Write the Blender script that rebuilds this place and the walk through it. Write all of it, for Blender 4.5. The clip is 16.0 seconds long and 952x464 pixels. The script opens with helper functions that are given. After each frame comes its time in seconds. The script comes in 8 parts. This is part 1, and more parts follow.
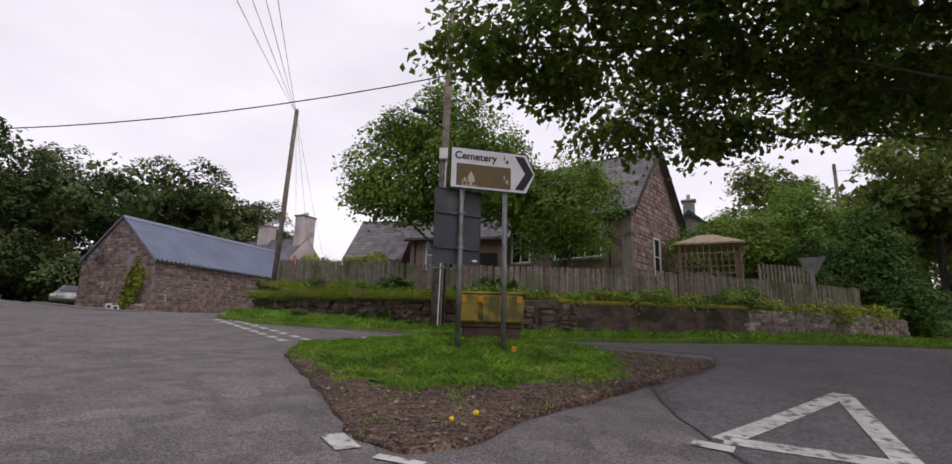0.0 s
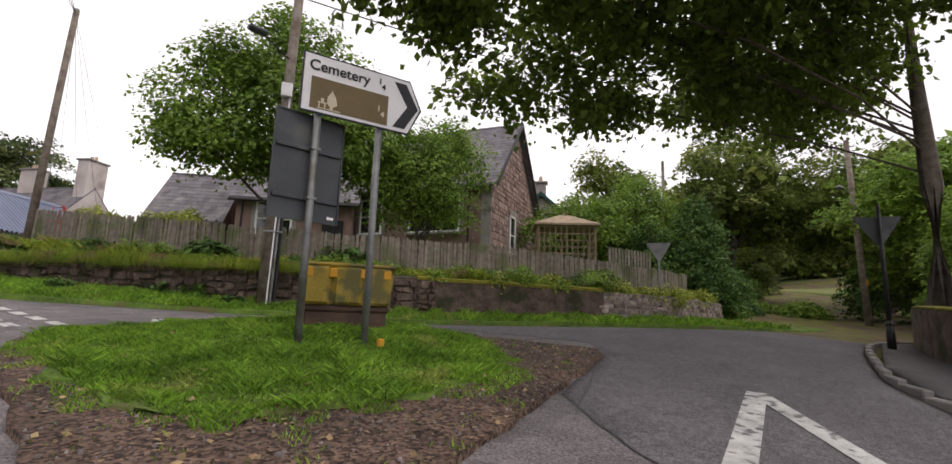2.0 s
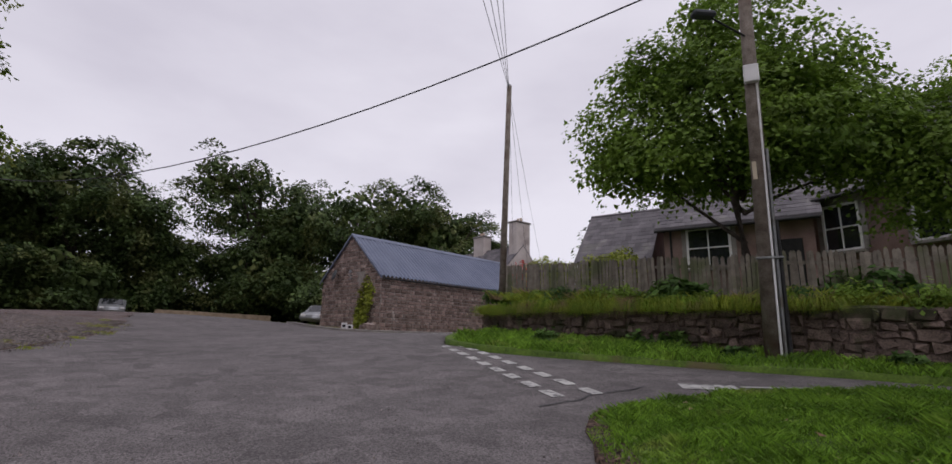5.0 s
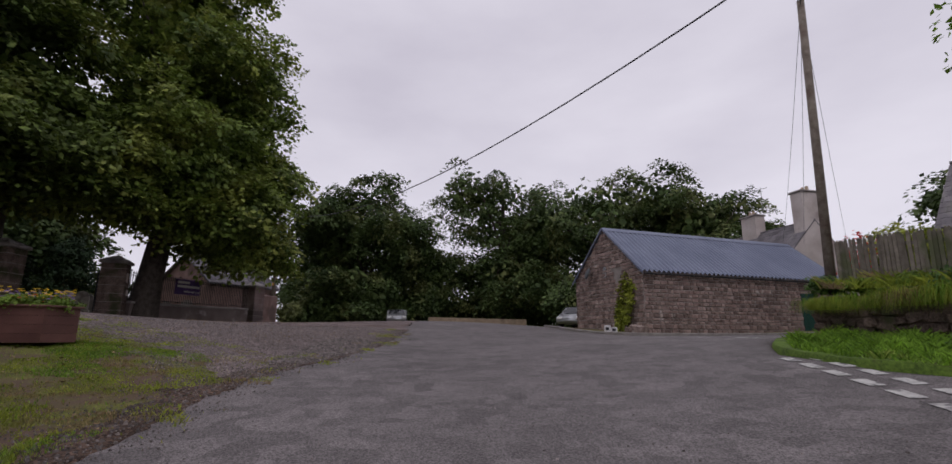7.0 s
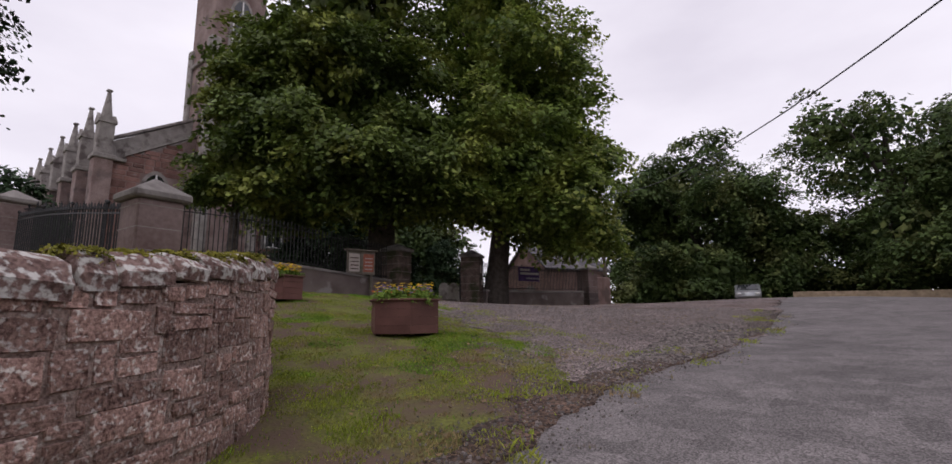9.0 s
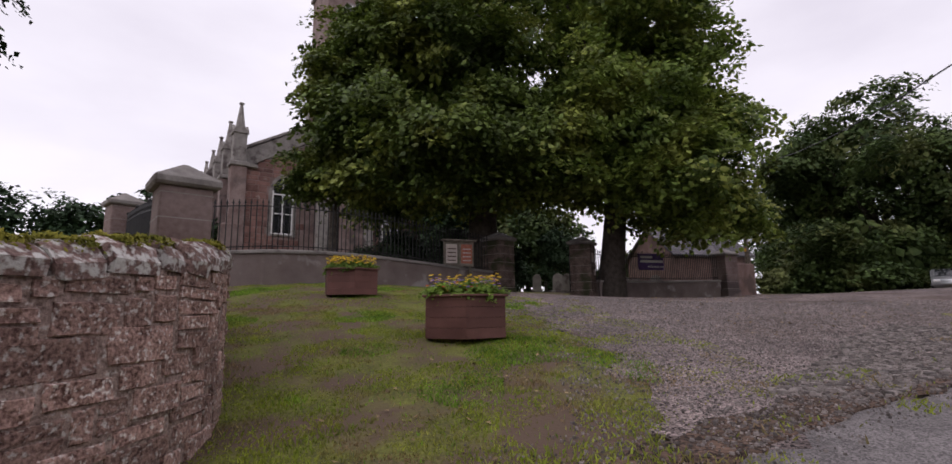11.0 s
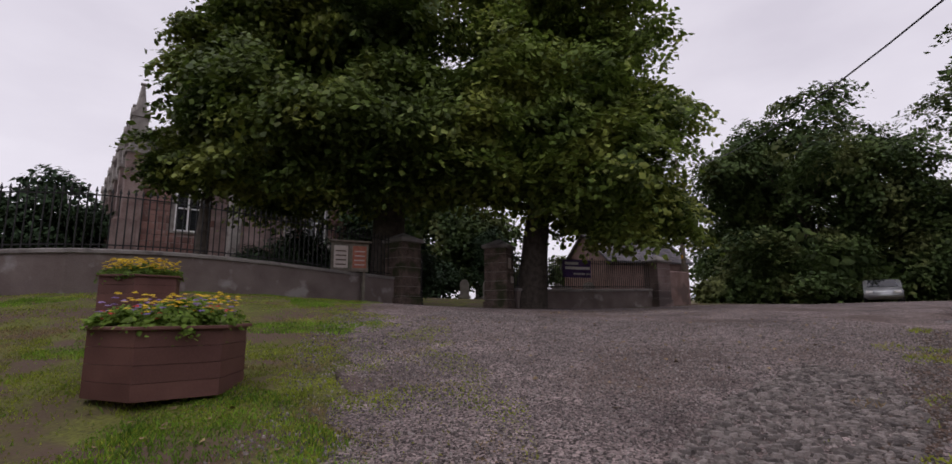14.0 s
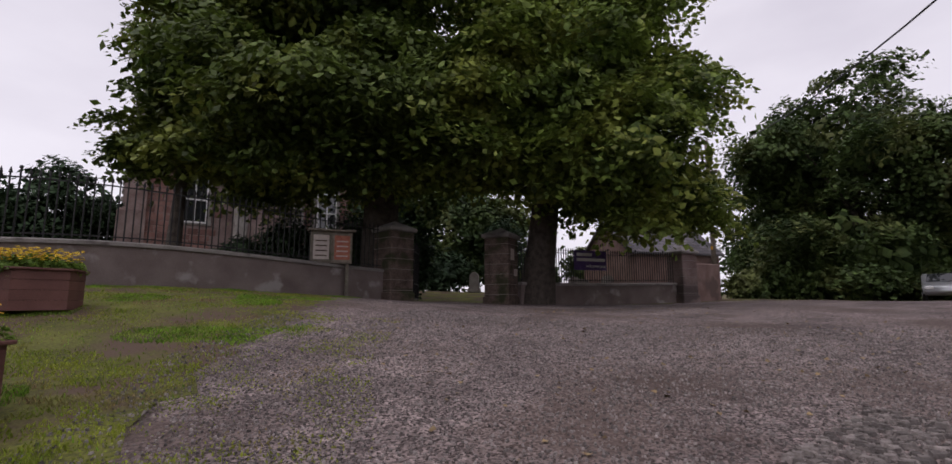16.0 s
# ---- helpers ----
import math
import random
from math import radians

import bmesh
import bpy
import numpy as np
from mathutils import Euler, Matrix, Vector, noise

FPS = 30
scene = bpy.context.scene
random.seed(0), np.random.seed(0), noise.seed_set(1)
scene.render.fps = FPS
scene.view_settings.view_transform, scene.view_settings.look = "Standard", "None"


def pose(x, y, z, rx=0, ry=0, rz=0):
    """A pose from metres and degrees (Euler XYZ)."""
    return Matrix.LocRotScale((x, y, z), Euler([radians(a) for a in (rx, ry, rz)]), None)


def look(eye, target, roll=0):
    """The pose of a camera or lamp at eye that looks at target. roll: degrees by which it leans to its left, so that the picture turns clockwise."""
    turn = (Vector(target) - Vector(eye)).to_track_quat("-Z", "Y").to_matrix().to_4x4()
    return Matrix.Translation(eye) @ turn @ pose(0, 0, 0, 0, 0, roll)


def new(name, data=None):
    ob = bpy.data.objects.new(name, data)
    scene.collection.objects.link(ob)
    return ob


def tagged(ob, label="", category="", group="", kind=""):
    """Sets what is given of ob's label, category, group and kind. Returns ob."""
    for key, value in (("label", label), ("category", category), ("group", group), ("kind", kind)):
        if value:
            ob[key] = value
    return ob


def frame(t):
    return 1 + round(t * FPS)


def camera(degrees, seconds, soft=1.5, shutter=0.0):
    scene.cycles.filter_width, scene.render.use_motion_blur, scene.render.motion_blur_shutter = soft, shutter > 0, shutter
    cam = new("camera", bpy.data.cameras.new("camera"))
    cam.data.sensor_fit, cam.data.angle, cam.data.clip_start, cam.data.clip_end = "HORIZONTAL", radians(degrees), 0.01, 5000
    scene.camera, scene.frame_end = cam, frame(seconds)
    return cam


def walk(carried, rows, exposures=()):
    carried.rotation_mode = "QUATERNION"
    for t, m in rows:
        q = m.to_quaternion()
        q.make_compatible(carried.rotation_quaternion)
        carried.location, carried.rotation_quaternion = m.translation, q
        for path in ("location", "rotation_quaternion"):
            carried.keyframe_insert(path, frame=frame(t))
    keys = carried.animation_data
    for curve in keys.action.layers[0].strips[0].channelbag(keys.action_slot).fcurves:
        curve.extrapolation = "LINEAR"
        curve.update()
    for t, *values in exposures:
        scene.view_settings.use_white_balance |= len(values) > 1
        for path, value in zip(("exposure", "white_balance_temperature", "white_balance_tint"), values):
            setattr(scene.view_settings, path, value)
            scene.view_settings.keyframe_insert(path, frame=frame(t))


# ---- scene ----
cam = camera(87.7, 16.0)
METRES, EYE, TILT, LEAN, TURN = 21.0, 1.35, 0.0, 0.0, 0.0
ROWS = [
    (0.0, 0.0, 0.0, 0.0, -0.3, 11.84, -1.45),
    (0.5, -0.0028, 0.0292, 0.0012, -3.04, 11.37, -1.55),
    (1.0, -0.0051, 0.0588, 0.0037, -7.93, 10.66, -1.64),
    (1.5, -0.0092, 0.0866, 0.0074, -14.18, 9.9, -1.75),
    (2.0, -0.0108, 0.1155, 0.0079, -18.88, 9.6, -1.88),
    (2.5, -0.0188, 0.14, 0.0098, -20.17, 9.82, -1.99),
    (3.0, -0.0357, 0.1655, 0.0144, -16.61, 10.04, -2.13),
    (3.5, -0.0568, 0.1938, 0.0176, -9.46, 10.58, -2.15),
    (4.0, -0.084, 0.2161, 0.0204, 0.29, 11.11, -1.99),
    (4.5, -0.1096, 0.2372, 0.0209, 11.22, 11.48, -1.66),
    (5.0, -0.1346, 0.2562, 0.0233, 23.14, 12.27, -1.25),
    (7.5, -0.2754, 0.3406, 0.0344, 57.69, 11.39, -0.01),
    (8.0, -0.307, 0.3458, 0.037, 67.04, 10.91, 0.24),
    (8.5, -0.3365, 0.3523, 0.0391, 76.84, 10.2, 0.46),
    (9.0, -0.3656, 0.3553, 0.0405, 86.94, 9.65, 0.68),
    (9.5, -0.3922, 0.3633, 0.0421, 96.17, 9.2, 0.76),
    (12.0, -0.534, 0.4338, 0.053, 101.74, 8.79, 0.71),
    (12.5, -0.5574, 0.4523, 0.0574, 100.26, 8.87, 0.63),
    (13.0, -0.5839, 0.467, 0.0613, 99.09, 8.93, 0.51),
    (13.5, -0.61, 0.4858, 0.0629, 97.9, 8.93, 0.38),
    (14.0, -0.637, 0.5012, 0.0647, 96.93, 9.05, 0.32),
    (14.5, -0.6643, 0.514, 0.068, 97.11, 9.44, 0.23),
    (15.0, -0.6921, 0.5268, 0.0721, 97.71, 9.46, 0.14),
    (15.5, -0.7205, 0.5363, 0.0739, 98.82, 8.76, 0.09),
    (16.0, -0.748, 0.55, 0.0728, 100.38, 8.13, -0.01),
]
EXPOSURES = [(0.0, 0.08, 6500, 15), (1.5, 0.2, 6550, 14), (2.2, 0.78, 6950, 11), (3.0, 1.48, 7200, 11), (3.7, 1.4, 7150, 11), (4.2, 0.55, 6650, 13), (4.6, -0.05, 6400, 16), (5.0, -0.25, 6350, 16), (7.5, -0.35, 6350, 17), (8.5, -0.15, 6420, 17), (9.0, 0.05, 6450, 17), (9.6, 0.18, 6500, 17), (11.8, 0.04, 6450, 17), (13.0, -0.12, 6450, 17), (14.5, -0.17, 6450, 17), (16.0, -0.08, 6450, 17)]
walk(cam, [(t, pose(0, 0, EYE, TILT, LEAN, TURN) @ pose(METRES * x, METRES * y, METRES * z, 90 + pitch, roll, yaw)) for t, x, y, z, yaw, pitch, roll in ROWS], EXPOSURES)

# ---- sky and sun: a bright overcast day ----
world = bpy.data.worlds.new("overcast_sky")
scene.world = world
world.use_nodes = True
wn, wl = world.node_tree.nodes, world.node_tree.links
wn.clear()
w_out = wn.new("ShaderNodeOutputWorld")
w_bg = wn.new("ShaderNodeBackground")
w_sky = wn.new("ShaderNodeTexSky")
w_sky.sky_type = "NISHITA"
w_sky.sun_disc = False
w_sky.sun_elevation, w_sky.sun_rotation = radians(61), radians(137)
w_tc = wn.new("ShaderNodeTexCoord")
w_map = wn.new("ShaderNodeMapping")
w_map.inputs["Scale"].default_value = (1.0, 1.0, 2.6)
w_noise = wn.new("ShaderNodeTexNoise")
w_noise.inputs["Scale"].default_value, w_noise.inputs["Detail"].default_value = 1.8, 6
w_ramp = wn.new("ShaderNodeValToRGB")
w_ramp.color_ramp.elements[0].position, w_ramp.color_ramp.elements[0].color = 0.30, (6.6, 6.4, 7.0, 1)
w_ramp.color_ramp.elements[1].position, w_ramp.color_ramp.elements[1].color = 0.68, (8.6, 8.45, 8.9, 1)
w_mix = wn.new("ShaderNodeMixRGB")
w_mix.inputs["Fac"].default_value = 0.94
wl.new(w_tc.outputs["Generated"], w_map.inputs["Vector"])
wl.new(w_map.outputs["Vector"], w_noise.inputs["Vector"])
wl.new(w_noise.outputs["Fac"], w_ramp.inputs["Fac"])
wl.new(w_sky.outputs["Color"], w_mix.inputs["Color1"])
wl.new(w_ramp.outputs["Color"], w_mix.inputs["Color2"])
wl.new(w_mix.outputs["Color"], w_bg.inputs["Color"])
w_bg.inputs["Strength"].default_value = 0.115
wl.new(w_bg.outputs["Background"], w_out.inputs["Surface"])
sun_data = bpy.data.lights.new("sun", "SUN")
sun_data.energy, sun_data.angle, sun_data.color = 0.65, radians(50), (1.0, 0.97, 0.93)
sun = new("sun", sun_data)
sun.matrix_world = look((0, 0, 60), (-22, 24, 0))

# ---- materials ----
def material(name, low, high, scale=3.0, rough=0.85, bump=0.2, fine=60.0, stain=None, stain_scale=0.6, stain_at=0.6, metal=0.0,
             vary=0.0, through_light=0.0, per="object", fine_amount=0.35):
    """A surface of two tones: broad patches, fine grain, stains with a shape of their own, and relief."""
    m = bpy.data.materials.new(name)
    m.use_nodes = True
    n, l = m.node_tree.nodes, m.node_tree.links
    b = n["Principled BSDF"]
    g = n.new("ShaderNodeNewGeometry")
    n1 = n.new("ShaderNodeTexNoise")
    n1.inputs["Scale"].default_value, n1.inputs["Detail"].default_value = scale, 5
    n2 = n.new("ShaderNodeTexNoise")
    n2.inputs["Scale"].default_value, n2.inputs["Detail"].default_value = fine, 3
    for t in (n1, n2):
        l.new(g.outputs["Position"], t.inputs["Vector"])
    add = n.new("ShaderNodeMixRGB")
    add.blend_type = "MIX"
    add.inputs["Fac"].default_value = fine_amount
    l.new(n1.outputs["Fac"], add.inputs["Color1"])
    l.new(n2.outputs["Fac"], add.inputs["Color2"])
    r = n.new("ShaderNodeValToRGB")
    r.color_ramp.elements[0].position, r.color_ramp.elements[0].color = 0.36, (*low, 1)
    r.color_ramp.elements[1].position, r.color_ramp.elements[1].color = 0.64, (*high, 1)
    l.new(add.outputs["Color"], r.inputs["Fac"])
    colour = r.outputs["Color"]
    if stain:
        n3 = n.new("ShaderNodeTexNoise")
        n3.inputs["Scale"].default_value, n3.inputs["Detail"].default_value = stain_scale, 7
        l.new(g.outputs["Position"], n3.inputs["Vector"])
        r3 = n.new("ShaderNodeValToRGB")
        r3.color_ramp.elements[0].position, r3.color_ramp.elements[1].position = stain_at - 0.05, stain_at + 0.06
        l.new(n3.outputs["Fac"], r3.inputs["Fac"])
        mix = n.new("ShaderNodeMixRGB")
        mix.inputs["Color2"].default_value = (*stain, 1)
        l.new(r3.outputs["Color"], mix.inputs["Fac"])
        l.new(colour, mix.inputs["Color1"])
        colour = mix.outputs["Color"]
    if vary:
        o = n.new("ShaderNodeObjectInfo")
        hsv = n.new("ShaderNodeHueSaturation")
        mr = n.new("ShaderNodeMapRange")
        mr.inputs["To Min"].default_value, mr.inputs["To Max"].default_value = 1 - vary, 1 + vary
        l.new(o.outputs["Random"] if per == "object" else g.outputs["Random Per Island"], mr.inputs["Value"])
        l.new(mr.outputs["Result"], hsv.inputs["Value"])
        l.new(colour, hsv.inputs["Color"])
        colour = hsv.outputs["Color"]
    l.new(colour, b.inputs["Base Color"])
    b.inputs["Roughness"].default_value, b.inputs["Metallic"].default_value = rough, metal
    b.inputs["Specular IOR Level"].default_value = 0.3
    if bump:
        bp = n.new("ShaderNodeBump")
        bp.inputs["Strength"].default_value, bp.inputs["Distance"].default_value = bump, 0.02
        l.new(add.outputs["Color"], bp.inputs["Height"])
        l.new(bp.outputs["Normal"], b.inputs["Normal"])
    if through_light:
        tr = n.new("ShaderNodeBsdfTranslucent")
        l.new(colour, tr.inputs["Color"])
        ms = n.new("ShaderNodeMixShader")
        ms.inputs["Fac"].default_value = through_light
        l.new(b.outputs["BSDF"], ms.inputs[1])
        l.new(tr.outputs["BSDF"], ms.inputs[2])
        l.new(ms.outputs["Shader"], n["Material Output"].inputs["Surface"])
    return m


def aggregate(name, dark, light, cell, mid, patch, patch_low, patch_high, rough=0.88, bump=0.6, tint=None, tint_scale=0.35, tint_at=0.58):
    """Ground of small stones: each grain its own tone, clusters, and broad worn patches."""
    m = bpy.data.materials.new(name)
    m.use_nodes = True
    n, l = m.node_tree.nodes, m.node_tree.links
    b = n["Principled BSDF"]
    g = n.new("ShaderNodeNewGeometry")

    def ramp(src, p0, c0, p1, c1):
        r = n.new("ShaderNodeValToRGB")
        r.color_ramp.elements[0].position, r.color_ramp.elements[0].color = p0, (*c0, 1)
        r.color_ramp.elements[1].position, r.color_ramp.elements[1].color = p1, (*c1, 1)
        l.new(src, r.inputs["Fac"])
        return r.outputs["Color"]

    def times(a, c):
        x = n.new("ShaderNodeMixRGB")
        x.blend_type = "MULTIPLY"
        x.inputs["Fac"].default_value = 1.0
        l.new(a, x.inputs["Color1"])
        l.new(c, x.inputs["Color2"])
        return x.outputs["Color"]

    grain = n.new("ShaderNodeTexVoronoi")
    grain.inputs["Scale"].default_value = 1.0 / cell
    group = n.new("ShaderNodeTexVoronoi")
    group.inputs["Scale"].default_value = 1.0 / mid
    broad = n.new("ShaderNodeTexNoise")
    broad.inputs["Scale"].default_value, broad.inputs["Detail"].default_value, broad.inputs["Roughness"].default_value = 1.0 / patch, 9, 0.68
    for t in (grain, group, broad):
        l.new(g.outputs["Position"], t.inputs["Vector"])
    sep = n.new("ShaderNodeSeparateColor")
    l.new(grain.outputs["Color"], sep.inputs["Color"])
    sep2 = n.new("ShaderNodeSeparateColor")
    l.new(group.outputs["Color"], sep2.inputs["Color"])
    colour = ramp(sep.outputs[0], 0.1, dark, 0.9, light)
    colour = times(colour, ramp(sep2.outputs[1], 0.0, (0.78, 0.78, 0.78), 1.0, (1.18, 1.18, 1.18)))
    colour = times(colour, ramp(broad.outputs["Fac"], 0.33, patch_low, 0.66, patch_high))
    if tint:
        tn = n.new("ShaderNodeTexNoise")
        tn.inputs["Scale"].default_value, tn.inputs["Detail"].default_value = tint_scale, 6
        l.new(g.outputs["Position"], tn.inputs["Vector"])
        mix = n.new("ShaderNodeMixRGB")
        l.new(ramp(tn.outputs["Fac"], tint_at - 0.06, (0, 0, 0), tint_at + 0.1, (0.75, 0.75, 0.75)), mix.inputs["Fac"])
        l.new(colour, mix.inputs["Color1"])
        mix.inputs["Color2"].default_value = (*tint, 1)
        colour = mix.outputs["Color"]
    l.new(colour, b.inputs["Base Color"])
    b.inputs["Roughness"].default_value, b.inputs["Specular IOR Level"].default_value = rough, 0.3
    add = n.new("ShaderNodeMath")
    add.operation = "MULTIPLY_ADD"
    l.new(broad.outputs["Fac"], add.inputs[0])
    add.inputs[1].default_value = 1.6
    l.new(sep.outputs[0], add.inputs[2])
    bp = n.new("ShaderNodeBump")
    bp.inputs["Strength"].default_value, bp.inputs["Distance"].default_value = bump, 0.02
    l.new(add.outputs[0], bp.inputs["Height"])
    l.new(bp.outputs["Normal"], b.inputs["Normal"])
    return m


ASPHALT = aggregate("asphalt", (0.080, 0.073, 0.072), (0.232, 0.214, 0.211), 0.013, 0.3, 2.6, (0.72, 0.70, 0.70), (1.14, 1.11, 1.11), 0.82, 0.5)
ASPHALT_DARK = aggregate("resurfaced_asphalt", (0.055, 0.050, 0.052), (0.185, 0.172, 0.178), 0.010, 0.06, 2.2, (0.78, 0.76, 0.77), (1.14, 1.12, 1.13), 0.8, 0.4)
PAVING = material("footway_asphalt", (0.07, 0.062, 0.066), (0.11, 0.10, 0.10), 1.0, 0.9, 0.4, 100)
GRAVEL = aggregate("gravel", (0.038, 0.030, 0.029), (0.39, 0.33, 0.315), 0.022, 0.14, 1.9, (0.42, 0.38, 0.38), (1.22, 1.15, 1.13), 0.88, 0.9, (0.10, 0.068, 0.056), 0.4, 0.56)
PEBBLE = material("pebbles", (0.13, 0.11, 0.105), (0.30, 0.265, 0.25), 8, 0.85, 0.2, 80, vary=0.6, per="island")
SLATY = material("stone_chips", (0.10, 0.085, 0.08), (0.23, 0.20, 0.185), 9, 0.85, 0.3, 60, vary=0.5, per="island")
SOIL = aggregate("soil", (0.026, 0.017, 0.013), (0.165, 0.115, 0.088), 0.03, 0.16, 0.9, (0.55, 0.52, 0.5), (1.25, 1.15, 1.1), 0.95, 1.0)
TURF = material("turf", (0.04, 0.07, 0.012), (0.13, 0.21, 0.03), 2.0, 0.95, 0.6, 24, (0.11, 0.095, 0.045), 0.9, 0.63, fine_amount=0.5)
TURF_WORN = material("worn_turf", (0.045, 0.046, 0.016), (0.185, 0.19, 0.040), 1.6, 0.95, 1.0, 26, (0.11, 0.074, 0.052), 0.9, 0.50, fine_amount=0.62)
FIELD = material("field_grass", (0.117, 0.143, 0.046), (0.234, 0.234, 0.091), 0.08, 0.95, 0.1, 5)
BLADE = material("grass_blades", (0.085, 0.175, 0.016), (0.25, 0.43, 0.045), 1.6, 0.7, 0, 12, (0.30, 0.36, 0.08), 1.1, 0.62, vary=0.5, per="island", through_light=0.4)
BLADE_DRY = material("dry_grass_blades", (0.17, 0.235, 0.028), (0.38, 0.43, 0.055), 1.5, 0.8, 0, 20, (0.30, 0.22, 0.12), 1.0, 0.55, vary=0.4, per="island", through_light=0.4)
LITTER = material("fallen_leaves", (0.16, 0.10, 0.05), (0.32, 0.24, 0.13), 6, 0.8, 0.1, 40, vary=0.5, per="island")
LEAF_SYC = material("sycamore_leaves", (0.062, 0.105, 0.018), (0.155, 0.215, 0.036), 0.6, 0.55, 0, 9, vary=0.45, per="island", through_light=0.55)
LEAF_LIME = material("lime_leaves", (0.034, 0.060, 0.011), (0.130, 0.180, 0.033), 0.45, 0.6, 0, 7, (0.21, 0.24, 0.05), 0.4, 0.57, vary=0.5, per="island", through_light=0.24)
# Lime leaves again, brightened to paint in skylight on the gate-side tree.
LEAF_LIME_LIT = material("lit_lime_leaves", (0.060, 0.102, 0.018), (0.205, 0.275, 0.050), 0.45, 0.6, 0, 7, (0.28, 0.32, 0.07), 0.4, 0.55, vary=0.5, per="island", through_light=0.36)
LEAF_FAR = material("chestnut_leaves", (0.030, 0.057, 0.017), (0.096, 0.142, 0.037), 0.35, 0.7, 0, 5, (0.13, 0.15, 0.046), 0.3, 0.57, vary=0.45, per="island", through_light=0.18)
LEAF_ROAD = material("roadside_leaves", (0.075, 0.115, 0.024), (0.19, 0.245, 0.052), 0.4, 0.65, 0, 6, (0.24, 0.27, 0.07), 0.35, 0.57, vary=0.45, per="island", through_light=0.4)
LEAF_BRIGHT = material("bright_leaves", (0.10, 0.175, 0.024), (0.235, 0.355, 0.055), 0.7, 0.6, 0, 7, vary=0.4, per="island", through_light=0.45)
LEAF_YEW = material("yew_needles", (0.017, 0.036, 0.017), (0.045, 0.083, 0.033), 0.9, 0.8, 0, 9, vary=0.4, per="island")
LEAF_CON = material("conifer_sprays", (0.045, 0.10, 0.026), (0.12, 0.21, 0.045), 0.9, 0.8, 0, 9, vary=0.4, per="island", through_light=0.25)
LEAF_YELLOW = material("yellow_green_leaves", (0.18, 0.22, 0.03), (0.38, 0.42, 0.06), 1.5, 0.6, 0, 12, vary=0.35, per="island", through_light=0.3)
BARK = material("bark", (0.045, 0.036, 0.03), (0.11, 0.092, 0.078), 5, 0.95, 0.9, 30)
STONE_RED = material("red_sandstone", (0.085, 0.043, 0.036), (0.50, 0.325, 0.275), 6, 0.92, 1.0, 40, (0.64, 0.58, 0.54), 26.0, 0.60, vary=0.35, fine_amount=0.6)
STONE_COPE = material("lichened_cope_stone", (0.085, 0.048, 0.042), (0.30, 0.20, 0.175), 7, 0.92, 0.9, 38, (0.55, 0.53, 0.50), 16.0, 0.535, vary=0.25, fine_amount=0.5)
STONE_RUBBLE = material("grey_pink_rubble", (0.17, 0.12, 0.105), (0.42, 0.34, 0.30), 5, 0.9, 0.7, 30, (0.42, 0.39, 0.36), 4.0, 0.63, vary=0.4)
STONE_CHURCH = material("church_sandstone", (0.15, 0.10, 0.09), (0.27, 0.205, 0.19), 0.9, 0.92, 0.4, 12, (0.095, 0.075, 0.07), 0.5, 0.6, vary=0.2)
STONE_DRESSED = material("dressed_grey_stone", (0.20, 0.18, 0.168), (0.32, 0.295, 0.275), 2, 0.9, 0.4, 25, (0.12, 0.10, 0.095), 1.2, 0.6)
MORTAR = material("mortar", (0.12, 0.08, 0.068), (0.42, 0.31, 0.27), 7, 0.95, 1.0, 40, (0.52, 0.47, 0.43), 24.0, 0.62, fine_amount=0.6)
MORTAR_PALE = material("pale_mortar", (0.22, 0.19, 0.17), (0.34, 0.31, 0.285), 4, 0.95, 0.6, 50)
HARL = material("stained_harling", (0.15, 0.115, 0.105), (0.235, 0.19, 0.175), 1.2, 0.95, 0.5, 40, (0.33, 0.30, 0.285), 1.6, 0.62)
# Wall stone; on the gate piers its dark tone stands in for tree shade.
RETAIN = material("dark_damp_wall_and_shaded_pier_stone", (0.052, 0.037, 0.030), (0.205, 0.150, 0.125), 3.2, 0.95, 1.0, 26, (0.05, 0.052, 0.026), 1.3, 0.57, vary=0.3, per="island", fine_amount=0.5)
MOSS = material("moss", (0.10, 0.11, 0.015), (0.25, 0.22, 0.03), 5, 1.0, 0.9, 60)
SLATE = material("slate", (0.10, 0.092, 0.10), (0.19, 0.175, 0.185), 1.0, 0.7, 0.3, 20, (0.21, 0.20, 0.19), 1.0, 0.64, vary=0.25, per="island")
PINKWALL = material("pink_sandstone_wall", (0.19, 0.118, 0.102), (0.29, 0.20, 0.178), 1.3, 0.9, 0.4, 25, (0.15, 0.105, 0.092), 0.8, 0.6)
LIMEWASH = material("pale_limewash", (0.42, 0.36, 0.33), (0.62, 0.56, 0.53), 0.8, 0.9, 0.3, 20, (0.32, 0.27, 0.25), 0.7, 0.62)
TIN = material("blue_grey_corrugated_sheet", (0.13, 0.15, 0.215), (0.19, 0.215, 0.29), 0.5, 0.5, 0.05, 30, metal=0.2)
TIMBER = material("weathered_timber", (0.14, 0.12, 0.095), (0.26, 0.23, 0.19), 6, 0.9, 0.4, 40, (0.12, 0.13, 0.07), 1.2, 0.56, vary=0.25)
TIMBER_PALE = material("pale_timber", (0.20, 0.15, 0.10), (0.34, 0.265, 0.18), 4, 0.85, 0.3, 40, vary=0.2)
POLEWOOD = material("creosoted_pole", (0.12, 0.095, 0.075), (0.25, 0.215, 0.18), 5, 0.9, 0.5, 40, (0.10, 0.06, 0.045), 0.9, 0.6)
PLANTER_RED = material("red_brown_painted_board", (0.116, 0.052, 0.044), (0.172, 0.081, 0.067), 2.5, 0.65, 0.25, 60, vary=0.12)
